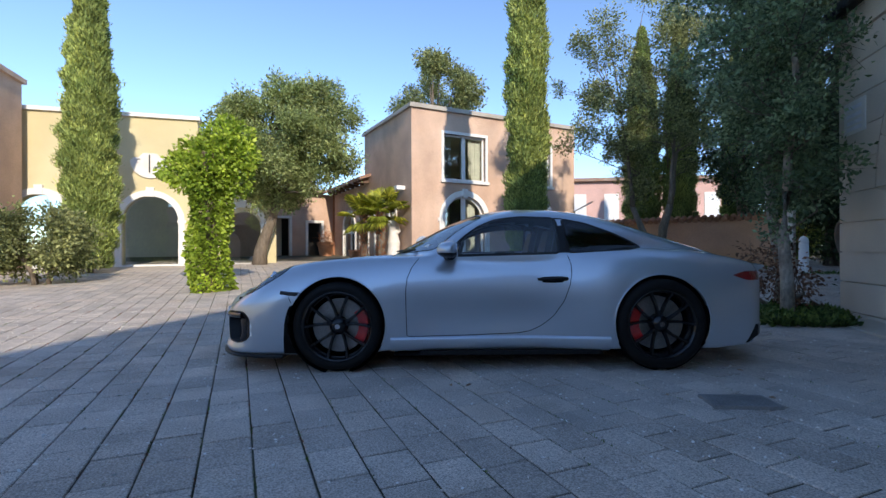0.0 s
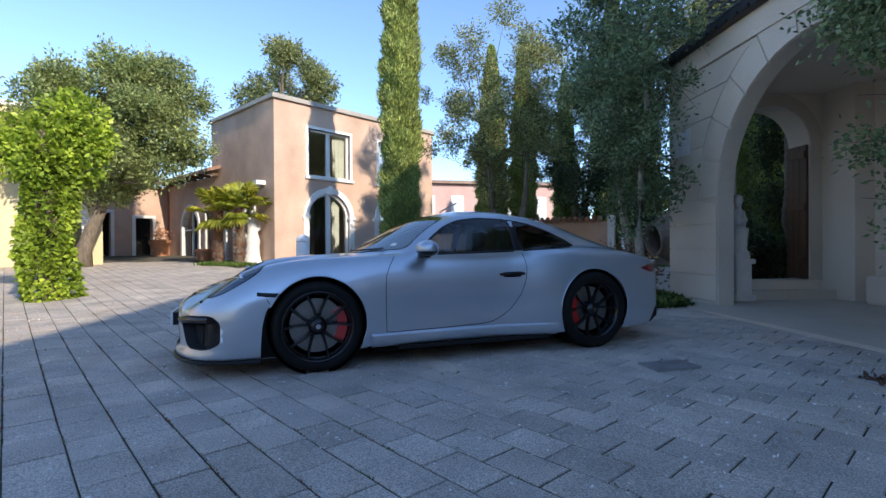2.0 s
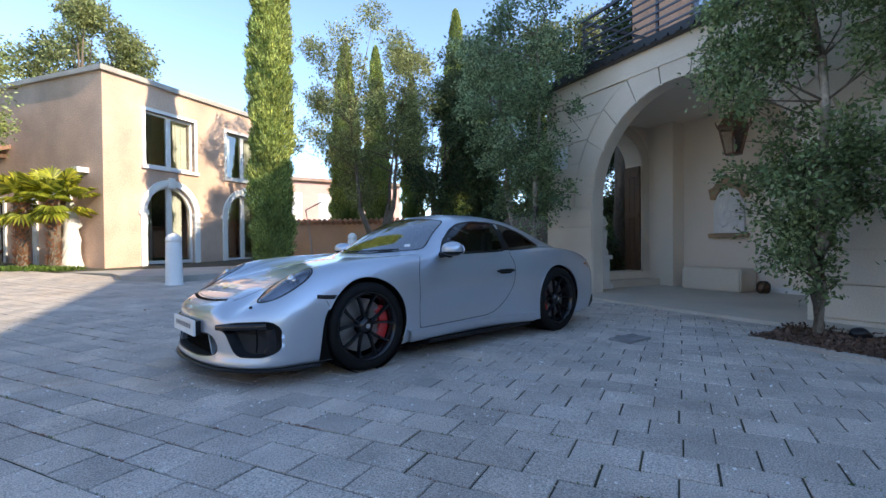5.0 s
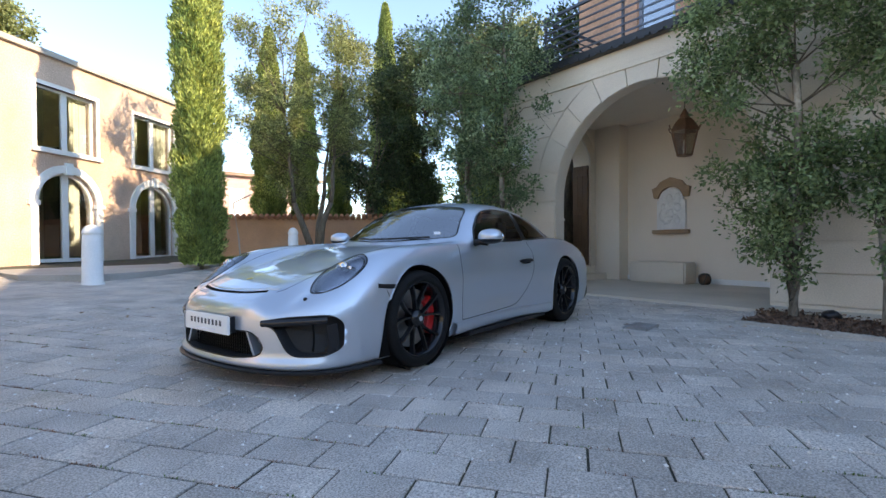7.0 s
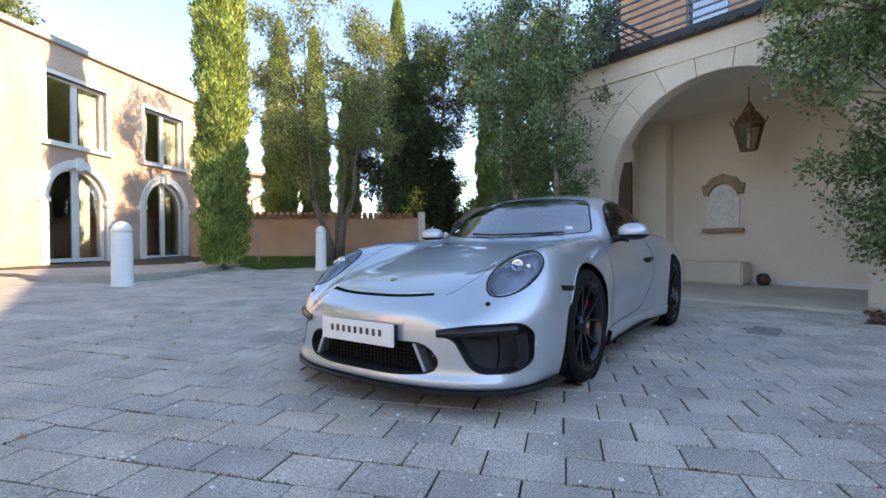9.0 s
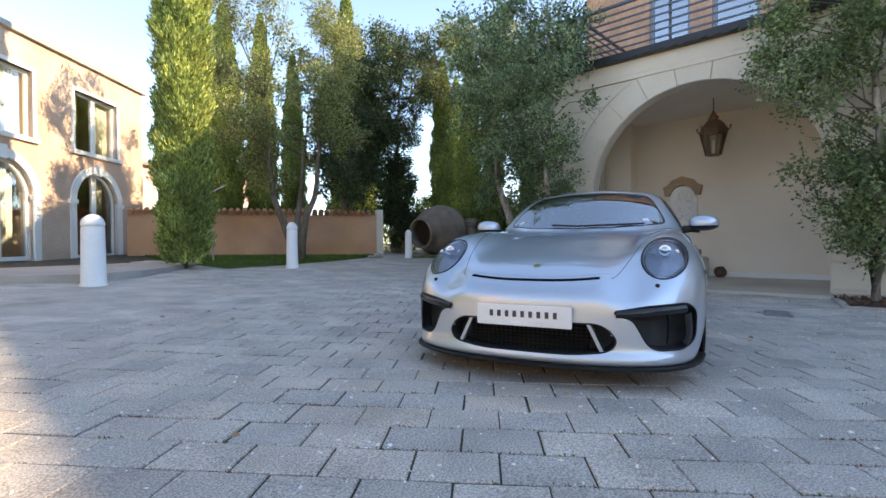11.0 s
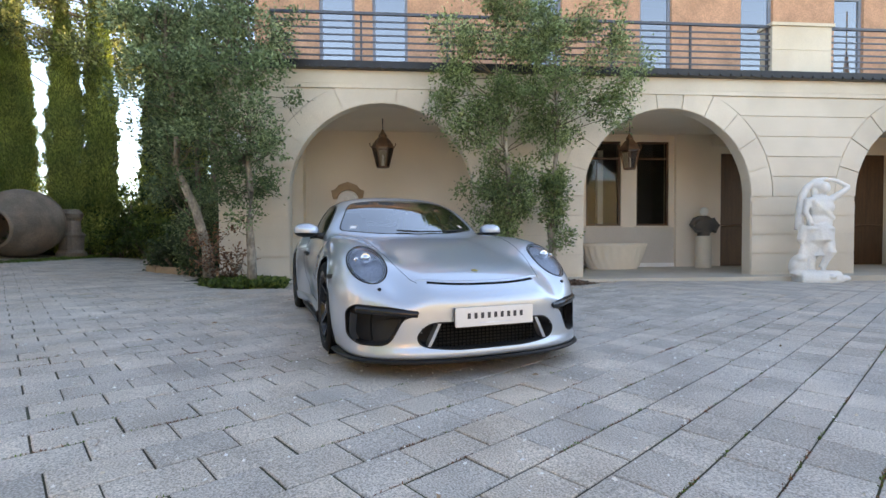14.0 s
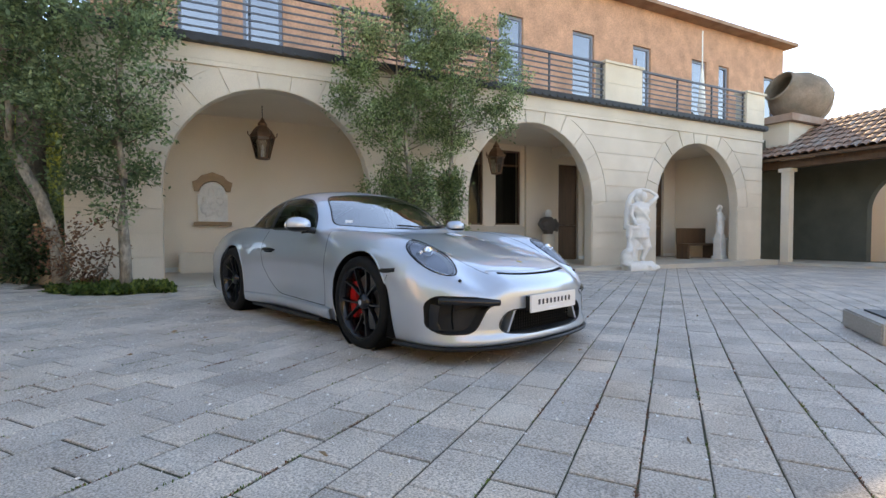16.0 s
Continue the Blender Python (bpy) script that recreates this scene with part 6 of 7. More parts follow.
def palm(m, label, seed, h):
    rng = np.random.default_rng(seed)
    t = thing("fan_palm", m, label, "palm", "fan palms")
    bm = bmesh.new()
    tube(bm, [(0, 0, -0.1), (0.02, 0, h * 0.5), (0, 0.03, h)], [0.13, 0.14, 0.15], 12)
    part("trunk", bm, M_BARK, t)
    v, f = [], []
    for _ in range(380):
        z, a = rng.uniform(0.1, h), rng.uniform(0, 2 * math.pi)
        p = np.array([0.14 * math.cos(a), 0.14 * math.sin(a), z])
        o = np.array([math.cos(a), math.sin(a), 0.8]) * 0.09
        s = np.array([-math.sin(a), math.cos(a), 0]) * 0.03
        k = len(v)
        v += [p - s, p + s, p + o]
        f.append((k, k + 1, k + 2))
    tagged(fast_mesh("trunk_fibre", np.array(v), np.array(f), M_TERRA, t), kind="stuff")
    for i in range(34):
        a, el = rng.uniform(0, 2 * math.pi), rng.uniform(0.0, 1.42) if i > 6 else rng.uniform(-0.7, -0.1)
        d = Vector((math.cos(a) * math.cos(el), math.sin(a) * math.cos(el), math.sin(el)))
        base = Vector((0, 0, h - 0.05))
        tip = base + d * rng.uniform(0.40, 0.68)
        v, f = [], []
        s = d.cross(Vector((0, 0, 1))).normalized()
        u = s.cross(d).normalized()
        for k in range(17):
            b = (k - 8) / 8 * 1.75
            e = d * math.cos(b) + s * math.sin(b)
            L = 0.50 * (1 - 0.25 * abs(k - 8) / 8) * rng.uniform(0.9, 1.08)
            w = e.cross(u) * 0.026
            mid, end = tip + e * L * 0.6 + u * 0.02, tip + e * L + Vector((0, 0, -0.10))
            n = len(v)
            v += [tip, mid + w, end, mid - w]
            f += [(n, n + 1, n + 2), (n, n + 2, n + 3)]
        fast_mesh("frond", np.array([tuple(q) for q in v]), np.array(f), M_PALM, t)
    return t


palm(at(-2.82, 17.19, 0.0), "small fan palm with a shaggy trunk beside a house corner", 41, 1.75)
palm(at(-2.17, 16.9, 0.0), "small fan palm with a shaggy trunk beside a house corner", 42, 1.85)


def grass(name, n, outline, h, seed, label, mat=None, broad=0.18):
    rng = np.random.default_rng(seed)
    P = np.array(outline)
    lo, hi = P.min(0), P.max(0)
    q = rng.uniform(lo, hi, (n * 3, 2))
    q = q[within(q, P)][:n]
    p = np.array([(x, y, gz(x, y) - 0.01) for x, y in q])
    if mat:
        p[:, 2] += rng.uniform(0, 0.10, len(p))
    d = rng.normal(0, 0.35 if not mat else 0.9, (len(p), 3)) + np.array([0, 0, 1.0])
    v, f = leaf_cloud(p, d, h, h * broad, rng, 0.1)
    ob = fast_mesh(name, v, f, mat or M_GRASS, None, label)
    return tagged(ob, category="grass", kind="stuff")


LAWN = [(2.9, 12.9), (4.2, 12.6), (6.5, 12.6), (9.1, 12.9), (9.3, 13.6), (6.6, 16.2), (4.4, 18.4), (3.6, 16.6)]
bm = bmesh.new()
vs = [bm.verts.new((x, y, gz(x, y) + 0.01)) for x, y in LAWN]
bm.faces.new(vs)
tagged(part("lawn", bm, M_LAWN), "short green lawn before the garden wall", "lawn", kind="structure")
grass("grass", 16000, LAWN, 0.07, 51, "short green lawn grass before an orange wall")
grass("grass", 1200, [(-3.5, 17.0), (-2.1, 16.2), (-1.5, 16.5), (-2.9, 17.5)], 0.14, 53, "tufts of grass at the palms' feet")
grass("grass", 5000, [(8.6, 11.5), (10.2, 10.85), (12.4, 10.3), (14.4, 9.2), (14.8, 9.5), (12.7, 10.75), (10.3, 11.3), (8.8, 11.9)], 0.08, 54, "thin grass verge along the drive")
grass("ivy_ground_cover", 5200, [(3.75, 5.55), (4.7, 5.45), (5.2, 6.5), (4.75, 6.95), (4.0, 6.6)], 0.075, 52, "low green ground cover round the tree bases", M_SHRUB, 0.55)

# ---- things in the arcade; places are (along, depth, height) on the house ----
def on_house(w, d, z=0.03, rz=0.0):
    return HOUSE @ pose(w, d, z, 0, 0, rz)


def figure(name, m, pieces, mats, label, category, voxel=0.018):
    """A carved figure as one mesh: rounded masses melted together."""
    bm = bmesh.new()
    for p in pieces:
        if not isinstance(p[0], list):
            (x, y, z), (a, b, c) = p
            r = bmesh.ops.create_icosphere(bm, subdivisions=3, radius=1)
            bmesh.ops.transform(bm, matrix=Matrix.Translation((x, y, z)) @ Matrix.Diagonal((a, b, c, 1)), verts=r["verts"])
        else:
            tube(bm, p[0], p[1], 12)
    me = bpy.data.meshes.new(name)
    bm.to_mesh(me)
    bm.free()
    tmp = bpy.data.objects.new(name, me)
    scene.collection.objects.link(tmp)
    rm = tmp.modifiers.new("melt", "REMESH")
    rm.mode, rm.voxel_size, rm.use_smooth_shade = "VOXEL", voxel, True
    sm = tmp.modifiers.new("soft", "SMOOTH")
    sm.factor, sm.iterations = 0.5, 4
    out = bpy.data.meshes.new_from_object(tmp.evaluated_get(bpy.context.evaluated_depsgraph_get()))
    bpy.data.objects.remove(tmp)
    out.materials.clear()
    for k in mats:
        out.materials.append(k)
    out.polygons.foreach_set("use_smooth", np.ones(len(out.polygons), dtype=bool))
    ob = new(name, out)
    ob.matrix_world = m
    return tagged(ob, label, category)


GODDESS = [([(-0.34, -0.06, 0.05), (0.30, -0.10, 0.05)], 0.15), ([(-0.30, 0.10, 0.05), (0.20, 0.08, 0.05)], 0.14), ((0.33, -0.16, 0.07), (0.12, 0.08, 0.06)),
           ((-0.31, 0.0, 0.26), (0.13, 0.13, 0.19)), ((-0.30, -0.04, 0.40), (0.10, 0.11, 0.07)), ([(-0.36, -0.04, 0.1), (-0.24, -0.02, 0.42), (-0.18, 0.02, 0.62)], [0.10, 0.08, 0.06]),
           ([(-0.10, 0, 0.08), (-0.10, 0, 0.45), (-0.10, 0, 0.9)], [0.075, 0.085, 0.14]), ([(0.09, -0.10, 0.1), (0.05, -0.08, 0.26), (0.14, -0.13, 0.50), (0.08, -0.02, 0.92)], [0.05, 0.058, 0.095, 0.14]), ((0.12, -0.17, 0.10), (0.06, 0.12, 0.05)),
           ([(-0.12, 0.09, 0.12), (-0.06, 0.08, 0.5), (0, 0.05, 0.9)], [0.10, 0.13, 0.17]), ([(0.20, -0.06, 0.42), (0.24, -0.02, 0.62), (0.22, 0, 0.9)], [0.045, 0.06, 0.08]), ([(-0.24, 0, 0.5), (-0.25, 0, 0.72), (-0.19, 0, 0.95)], [0.05, 0.065, 0.09]),
           ((0.01, 0, 0.90), (0.27, 0.19, 0.075)), ((0.05, 0, 1.02), (0.205, 0.15, 0.17)), ((0.06, -0.01, 1.20), (0.185, 0.14, 0.17)), ((0.04, -0.02, 1.37), (0.22, 0.135, 0.10)), ((0.05, -0.07, 1.26), (0.185, 0.115, 0.14)), ([(-0.12, -0.1, 1.36), (0.02, -0.15, 1.22), (0.2, -0.1, 1.06)], 0.045), ([(0.0, 0.02, 0.95), (0.01, -0.03, 0.7), (0.02, 0.0, 0.46)], [0.2, 0.2, 0.15]),
           ([(0.06, 0, 1.40), (0.085, -0.02, 1.55)], 0.055), ((0.085, -0.05, 1.585), (0.078, 0.095, 0.11)), ((0.07, 0.03, 1.63), (0.10, 0.09, 0.09)), ((0.03, 0.06, 1.53), (0.08, 0.06, 0.10)),
           ([(0.24, -0.01, 1.41), (0.38, -0.03, 1.51), (0.51, -0.02, 1.60)], [0.058, 0.046, 0.038]), ([(0.51, -0.02, 1.60), (0.34, 0.02, 1.71), (0.14, 0.04, 1.75)], [0.038, 0.036, 0.034]),
           ([(0.16, 0.05, 1.755), (0.0, 0.07, 1.71), (-0.12, 0.08, 1.60), (-0.19, 0.08, 1.45), (-0.23, 0.08, 1.2), (-0.24, 0.07, 0.88)], [0.03, 0.045, 0.055, 0.06, 0.06, 0.07]),
           ([(-0.15, -0.02, 1.40), (-0.22, -0.05, 1.18), (-0.16, -0.13, 0.97)], [0.06, 0.048, 0.036])]
figure("garden_statue", Matrix.Translation((1.78, -4.12, gz(1.78, -4.12))) @ pose(0, 0, 0, 0, 0, -112) @ Matrix.Scale(1.13, 4), GODDESS, [M_MARBLE], "white stone statue of a draped figure on paving", "statue", 0.014)
SMALL = [([(-0.1, 0, 0.04), (0.1, 0, 0.04)], 0.13), ([(0, 0, 0.1), (0.02, 0, 0.5)], [0.11, 0.13]), ((0, 0, 0.62), (0.13, 0.1, 0.2)), ((0, 0, 0.95), (0.065, 0.07, 0.09)), ([(0.1, 0, 0.76), (0.2, -0.02, 0.62), (0.1, -0.08, 0.55)], 0.035), ([(-0.1, 0, 0.76), (-0.2, -0.02, 0.9), (-0.05, 0, 1.02)], 0.035), ([(0, 0, 0.8), (0, 0, 0.92)], 0.04)]
for w, d, lab in ((9.66, 0.60, "small white stone figure in an archway"), (-6.18, 0.74, "small white stone figure beside an arch jamb")):
    figure("small_statue", on_house(w, d, 0.70), SMALL, [M_MARBLE], lab, "statue", 0.014)
    t = thing("stone_pedestal", on_house(w, d), "white stone pedestal with a moulded foot and cap", "pedestal", "stone pedestals")
    part("foot", boxes((-0.17, 0.17, -0.17, 0.17, 0, 0.1)), M_MARBLE, t, bevel=0.01)
    part("shaft", boxes((-0.13, 0.13, -0.13, 0.13, 0.1, 0.59)), M_MARBLE, t, bevel=0.01)
    part("cap", boxes((-0.17, 0.17, -0.17, 0.17, 0.59, 0.67)), M_MARBLE, t, bevel=0.01)
figure("draped_statue", PEACH @ pose(-0.35, 0.85, 0.36), [([(-0.2, 0, 0.05), (0.2, 0, 0.05)], 0.2), ([(0, 0, 0.05), (0.02, 0, 0.8), (0, 0, 1.4)], [0.32, 0.24, 0.19]), ((0, 0, 1.45), (0.19, 0.14, 0.2)), ((0, -0.02, 1.78), (0.1, 0.11, 0.13)), ([(0.15, 0, 1.5), (0.2, -0.1, 1.2), (0.05, -0.2, 1.15)], 0.06)], [M_MARBLE], "white draped stone statue beside palms and a house corner", "statue", 0.03)

M_BUST = material("dark_brown_stone", (0.09, 0.075, 0.065), 0.6, var=0.2, scale=5, fine=60, bump=0.2)
# bust on a round column
t = thing("bust_column", on_house(4.12, 2.2), "plain pale round column under a bust", "pedestal")
bm = bmesh.new()
lathe(bm, [(0.19, 0), (0.19, 0.80)], 32)
part("column", bm, M_STONE, t, smooth=False)
ob = figure("bust", on_house(4.12, 2.2, 0.83), [((0.02, 0, 0.24), (0.24, 0.16, 0.23)), ((0.2, 0, 0.27), (0.16, 0.13, 0.18)), ((-0.02, 0, 0.42), (0.22, 0.12, 0.10)), ([(-0.2, 0, 0.42), (-0.34, -0.03, 0.27), (-0.24, -0.06, 0.12), (-0.1, -0.1, 0.14)], [0.08, 0.06, 0.05, 0.05]), ([(0.22, 0, 0.42), (0.34, -0.04, 0.26), (0.22, -0.1, 0.1)], [0.08, 0.07, 0.06]), ([(0, 0, 0.0), (0, 0, 0.1)], 0.15), ([(0, 0, 0.42), (0, -0.01, 0.56)], 0.06), ((0, -0.02, 0.61), (0.095, 0.11, 0.115))], [M_BUST, M_MARBLE], "bust with a dark body and a white head", "statue", 0.014)
for p in ob.data.polygons:
    p.material_index = 1 if p.center.z > 0.505 else 0


def tub(m):
    """A fluted oval stone bath with a rolled rim."""
    t = thing("stone_tub", m, "fluted oval cream stone tub by the porch windows", "tub")
    v, f = [], []
    n = 144
    levels = [(0.60, 0.0), (0.66, 0.08), (0.70, 0.19), (0.74, 0.30), (0.78, 0.42), (0.82, 0.54), (0.86, 0.57), (0.865, 0.61), (0.84, 0.63), (0.79, 0.62), (0.72, 0.3), (0.6, 0.1)]
    for li, (r, z) in enumerate(levels):
        for k in range(n):
            a = 2 * math.pi * k / n
            fl = 1 + (0.022 * math.cos(24 * a + 5 * math.sin(4 * z)) if li in (1, 2, 3, 4, 5) else 0)
            v.append((r * fl * math.cos(a), r * fl * 0.42 * math.sin(a), z))
    for li in range(len(levels) - 1):
        for k in range(n):
            f.append((li * n + k, li * n + (k + 1) % n, (li + 1) * n + (k + 1) % n, (li + 1) * n + k))
    f.append(tuple((len(levels) - 1) * n + k for k in range(n)))
    mesh("basin", v, f, M_STONE, t, smooth=True)


tub(on_house(1.72, 2.1))
t = thing("stone_trough", on_house(-4.85, 2.42), "plain pinkish stone trough against the porch wall", "trough")
bm = boxes((-0.6, 0.6, -0.24, 0.24, 0, 0.42))
part("block", bm, M_STONE, t, bevel=0.03)
t = thing("metal_ball", on_house(-3.98, 2.40, 0.03), "small dark openwork garden ball on the porch floor", "ball")
bm = bmesh.new()
bmesh.ops.create_icosphere(bm, subdivisions=3, radius=0.11, matrix=Matrix.Translation((0, 0, 0.11)))
part("ball", bm, M_COPPER, t)
for a in (0, 60, 120):
    bm = bmesh.new()
    tube(bm, [(0.115 * math.cos(q), 0, 0.115 * math.sin(q)) for q in np.linspace(0, 2 * math.pi, 25)], 0.008, 6, False)
    bmesh.ops.transform(bm, matrix=Matrix.Translation((0, 0, 0.11)) @ pose(0, 0, 0, 20, 0, a), verts=bm.verts[:])
    part("hoop", bm, M_IRON, t)


def wall_relief():
    t = thing("wall_relief", on_house(-4.78, 2.70, 0.0), "pale carved relief in a brown stone niche on the porch wall", "relief")
    bm = bmesh.new()
    slab(bm, [(-0.30, 1.12), (0.30, 1.12), (0.30, 1.72)] + arc(0, 1.72, 0.26, 0, 180, 16) + [(-0.30, 1.72)], -0.05, 0.016)
    p = part("panel", bm, M_MARBLE, t)
    rng = random.Random(4)
    bm = bmesh.new()
    for _ in range(26):
        r = bmesh.ops.create_icosphere(bm, subdivisions=2, radius=1)
        bmesh.ops.transform(bm, matrix=Matrix.Translation((rng.uniform(-0.18, 0.18), -0.05, rng.uniform(1.25, 1.80))) @ Matrix.Diagonal((rng.uniform(0.03, 0.08), 0.02, rng.uniform(0.04, 0.10), 1)), verts=r["verts"])
    tagged(part("carving", bm, M_MARBLE, p, smooth=True), kind="stuff")
    bm = bmesh.new()
    slab(bm, [(0.36, 1.78), (0.40, 1.98), (0.30, 2.02), (0.22, 2.12), (0.0, 2.20), (-0.22, 2.12), (-0.30, 2.02), (-0.40, 1.98), (-0.36, 1.78), (-0.27, 1.78)] + arc(0, 1.74, 0.265, 165, 15, 14) + [(0.27, 1.78)], -0.07, 0.016)
    part("hood", bm, M_NICHE, t, "brown carved stone hood")
    part("shelf", boxes((-0.38, 0.38, -0.12, 0.016, 1.03, 1.11)), M_NICHE, t, bevel=0.01)


M_NICHE = material("brown_sandstone", (0.36, 0.24, 0.15), 0.85, var=0.15, scale=4, fine=60, fine_var=0.12, bump=0.3)
wall_relief()


def lantern(m):
    t = thing("hanging_lantern", m, "hexagonal brown copper lantern on a chain under the porch ceiling", "lantern", "porch lanterns")
    hexa = lambda r, z: [(r * math.cos(math.pi / 3 * k), r * math.sin(math.pi / 3 * k), z) for k in range(6)]
    lo, hi = hexa(0.13, 0.02), hexa(0.235, 0.45)
    for k in range(6):
        j = (k + 1) % 6
        bm = bmesh.new()
        tube(bm, [lo[k], hi[k]], 0.013, 6)
        tube(bm, [lo[k], lo[j]], 0.013, 6)
        tube(bm, [hi[k], hi[j]], 0.016, 6)
        part("bar", bm, M_COPPER, t)
        c = 0.985
        mesh("pane", [Vector(lo[j]) * c, Vector(lo[k]) * c, Vector(hi[k]) * c, Vector(hi[j]) * c], [(1, 0, 3, 2)], G_LANTERN, t)
        bm = bmesh.new()
        tube(bm, [hi[k], (hi[k][0] * 1.18, hi[k][1] * 1.18, 0.49), (hi[k][0] * 1.22, hi[k][1] * 1.22, 0.55)], [0.012, 0.010, 0.014], 6)
        part("finial", bm, M_COPPER, t)
    bm = bmesh.new()
    lathe(bm, [(0.25, 0.45), (0.235, 0.50), (0.17, 0.60), (0.12, 0.66), (0.085, 0.68), (0.095, 0.72), (0.05, 0.78), (0.02, 0.84)], 6)
    part("hood", bm, M_COPPER, t)
    bm = bmesh.new()
    lathe(bm, [(0.03, 0.0), (0.13, 0.015), (0.03, 0.05)], 6)
    part("base", bm, M_COPPER, t)
    bm = bmesh.new()
    lathe(bm, [(0.03, 0.05), (0.03, 0.18), (0.018, 0.2), (0.03, 0.24), (0.01, 0.3)], 10)
    part("bulb", bm, M_MARBLE, t)
    bm = bmesh.new()
    for i in range(9):
        z = 0.84 + i * 0.028
        tube(bm, [(0.0 if i % 2 else 0.012, 0.012 if i % 2 else 0, z), (0, 0, z + 0.02), (0.0 if i % 2 else -0.012, -0.012 if i % 2 else 0, z)], 0.006, 5)
    tube(bm, [(0, 0, 0.82), (0, 0, 1.09)], 0.006, 5)
    part("chain", bm, M_IRON, t)
    return t


G_LANTERN = glass("lantern_glass", (0.85, 0.82, 0.75), 0.15, 0.8)
lan = lantern(on_house(-3.87, 1.42, 2.37))
copy_thing(lan, on_house(1.80, 1.42, 2.37))

t = thing("wall_sign", on_house(-6.48, -0.03, 0), "small cream tile sign on the stone pier", "sign")
part("tile", boxes((-0.24, 0.24, -0.015, 0.005, 2.40, 2.82)), M_WHITE, t)
for z in (2.74, 2.64, 2.55, 2.47):
    part("lettering_bar", boxes((-0.17, 0.17, -0.018, -0.015, z - 0.03, z + 0.02)), M_LAMPGREY, t)
t = thing("bench", on_house(9.45, 1.25), "dark wooden bench in the porch", "bench")
part("seat", boxes((-0.7, 0.7, -0.22, 0.22, 0.42, 0.48)), M_WOOD, t)
part("backrest", boxes((-0.7, 0.7, 0.18, 0.23, 0.482, 0.98)), M_WOOD, t)
for x in (-0.65, 0.65):
    part("leg", boxes((x - 0.05, x + 0.05, -0.2, 0.2, 0, 0.418)), M_WOOD, t)
t = thing("wall_disc", on_house(8.35, 2.70, 1.55), "pale round carved plaque on the porch wall", "plaque")
bm = bmesh.new()
lathe(bm, [(0.24, -0.02), (0.24, 0.03), (0.2, 0.05), (0.16, 0.03), (0.08, 0.05), (0.02, 0.05)], 24, m=pose(0, 0, 0, 90))
part("disc", bm, M_MARBLE, t)

# ---- court ----
def bollard(m, h, r, label, foot=0.0):
    t = thing("bollard", m, label, "bollard", "white bollards")
    bm = bmesh.new()
    prof = [(r * 1.12, -0.05), (r * 1.12, 0.04), (r, 0.06), (r * 0.92, h - 0.20), (r * 0.88, h - 0.19), (r * 0.88, h - 0.17), (r * 0.96, h - 0.16)] + [(r * 0.96 * math.cos(a), h - 0.155 + 0.155 * math.sin(a)) for a in np.linspace(0.1, 1.5, 8)]
    lathe(bm, prof, 24)
    part("post", bm, M_WHITE, t, smooth=True)
    return t


bollard(at(-0.48, 11.45, -0.02), 1.06, 0.16, "thick white round-topped bollard at the terrace edge")
bollard(at(3.9, 11.9), 1.06, 0.13, "white round-topped bollard at the lawn's edge")
bollard(at(8.75, 11.75), 0.90, 0.11, "slim pale bollard beside a great clay jar")


def jar(m, label, R, L):
    """A great clay jar lying on its side, mouth to the front."""
    t = thing("clay_jar", m, label, "jar", "clay jars")
    bm = bmesh.new()
    prof = [(R * 0.54, -L * 0.50), (R * 0.60, -L * 0.50), (R * 0.62, -L * 0.47), (R * 0.57, -L * 0.44), (R * 0.74, -L * 0.34), (R * 0.90, -L * 0.2), (R, 0.0), (R * 0.98, L * 0.12), (R * 0.86, L * 0.28), (R * 0.62, L * 0.42), (R * 0.36, L * 0.50), (0.02, L * 0.51)]
    inner = [(R * 0.54, -L * 0.50), (R * 0.50, -L * 0.43), (R * 0.8, -L * 0.2), (R * 0.92, 0), (R * 0.75, L * 0.3), (0.02, L * 0.45)]
    k = np.arange(4, len(prof))
    fr, fz = curve(list(zip(k, [prof[i][0] for i in k]))), curve(list(zip(k, [prof[i][1] for i in k])))
    prof = prof[:4] + [(float(fr(q)), float(fz(q))) for q in np.linspace(4, len(prof) - 1, 26)]
    lathe(bm, prof, 48, closed=False)
    lathe(bm, inner[::-1], 40, closed=False)
    bmesh.ops.transform(bm, matrix=Matrix.Translation((0, 0, R * 0.94)) @ pose(0, 0, 0, 90), verts=bm.verts[:])
    part("body", bm, M_JAR, t, smooth=True)
    for q in (-0.2, 0.05, 0.26):
        bm = bmesh.new()
        rr = R * (1.0 if abs(q) < 0.1 else 0.91)
        lathe(bm, [(rr * 0.99, q * L - 0.025), (rr * 1.015, q * L), (rr * 0.99, q * L + 0.025)], 40, closed=False)
        bmesh.ops.transform(bm, matrix=Matrix.Translation((0, 0, R * 0.94)) @ pose(0, 0, 0, 90), verts=bm.verts[:])
        part("band", bm, M_JAR, t, smooth=True)
    return t


jar(at(11.1, 11.8, 0.06, 76) @ pose(0, 0, 0, -7), "great weathered clay jar lying on its side by the drive", 0.88, 2.0)
jar_spot = HOUSE @ Vector((12.75, 0.25, 4.62))
jr = jar(Matrix.Translation(jar_spot) @ Vector((0.46, 0.76, 0.45)).to_track_quat("Y", "Z").to_matrix().to_4x4(), "great clay jar on a roof-high pier against the sky", 0.86, 1.9)
t = thing("jar_pier", HOUSE @ pose(12.75, 0.25, 0), "brick pier with a tiled cap under a clay jar", "pier", kind="structure")
part("shaft", boxes((-1.0, 1.0, -0.5, 0.9, 3.3, 4.4)), M_STONE, t)
part("cap", boxes((-1.2, 1.2, -0.7, 1.1, 4.4, 4.62)), M_TILE, t)

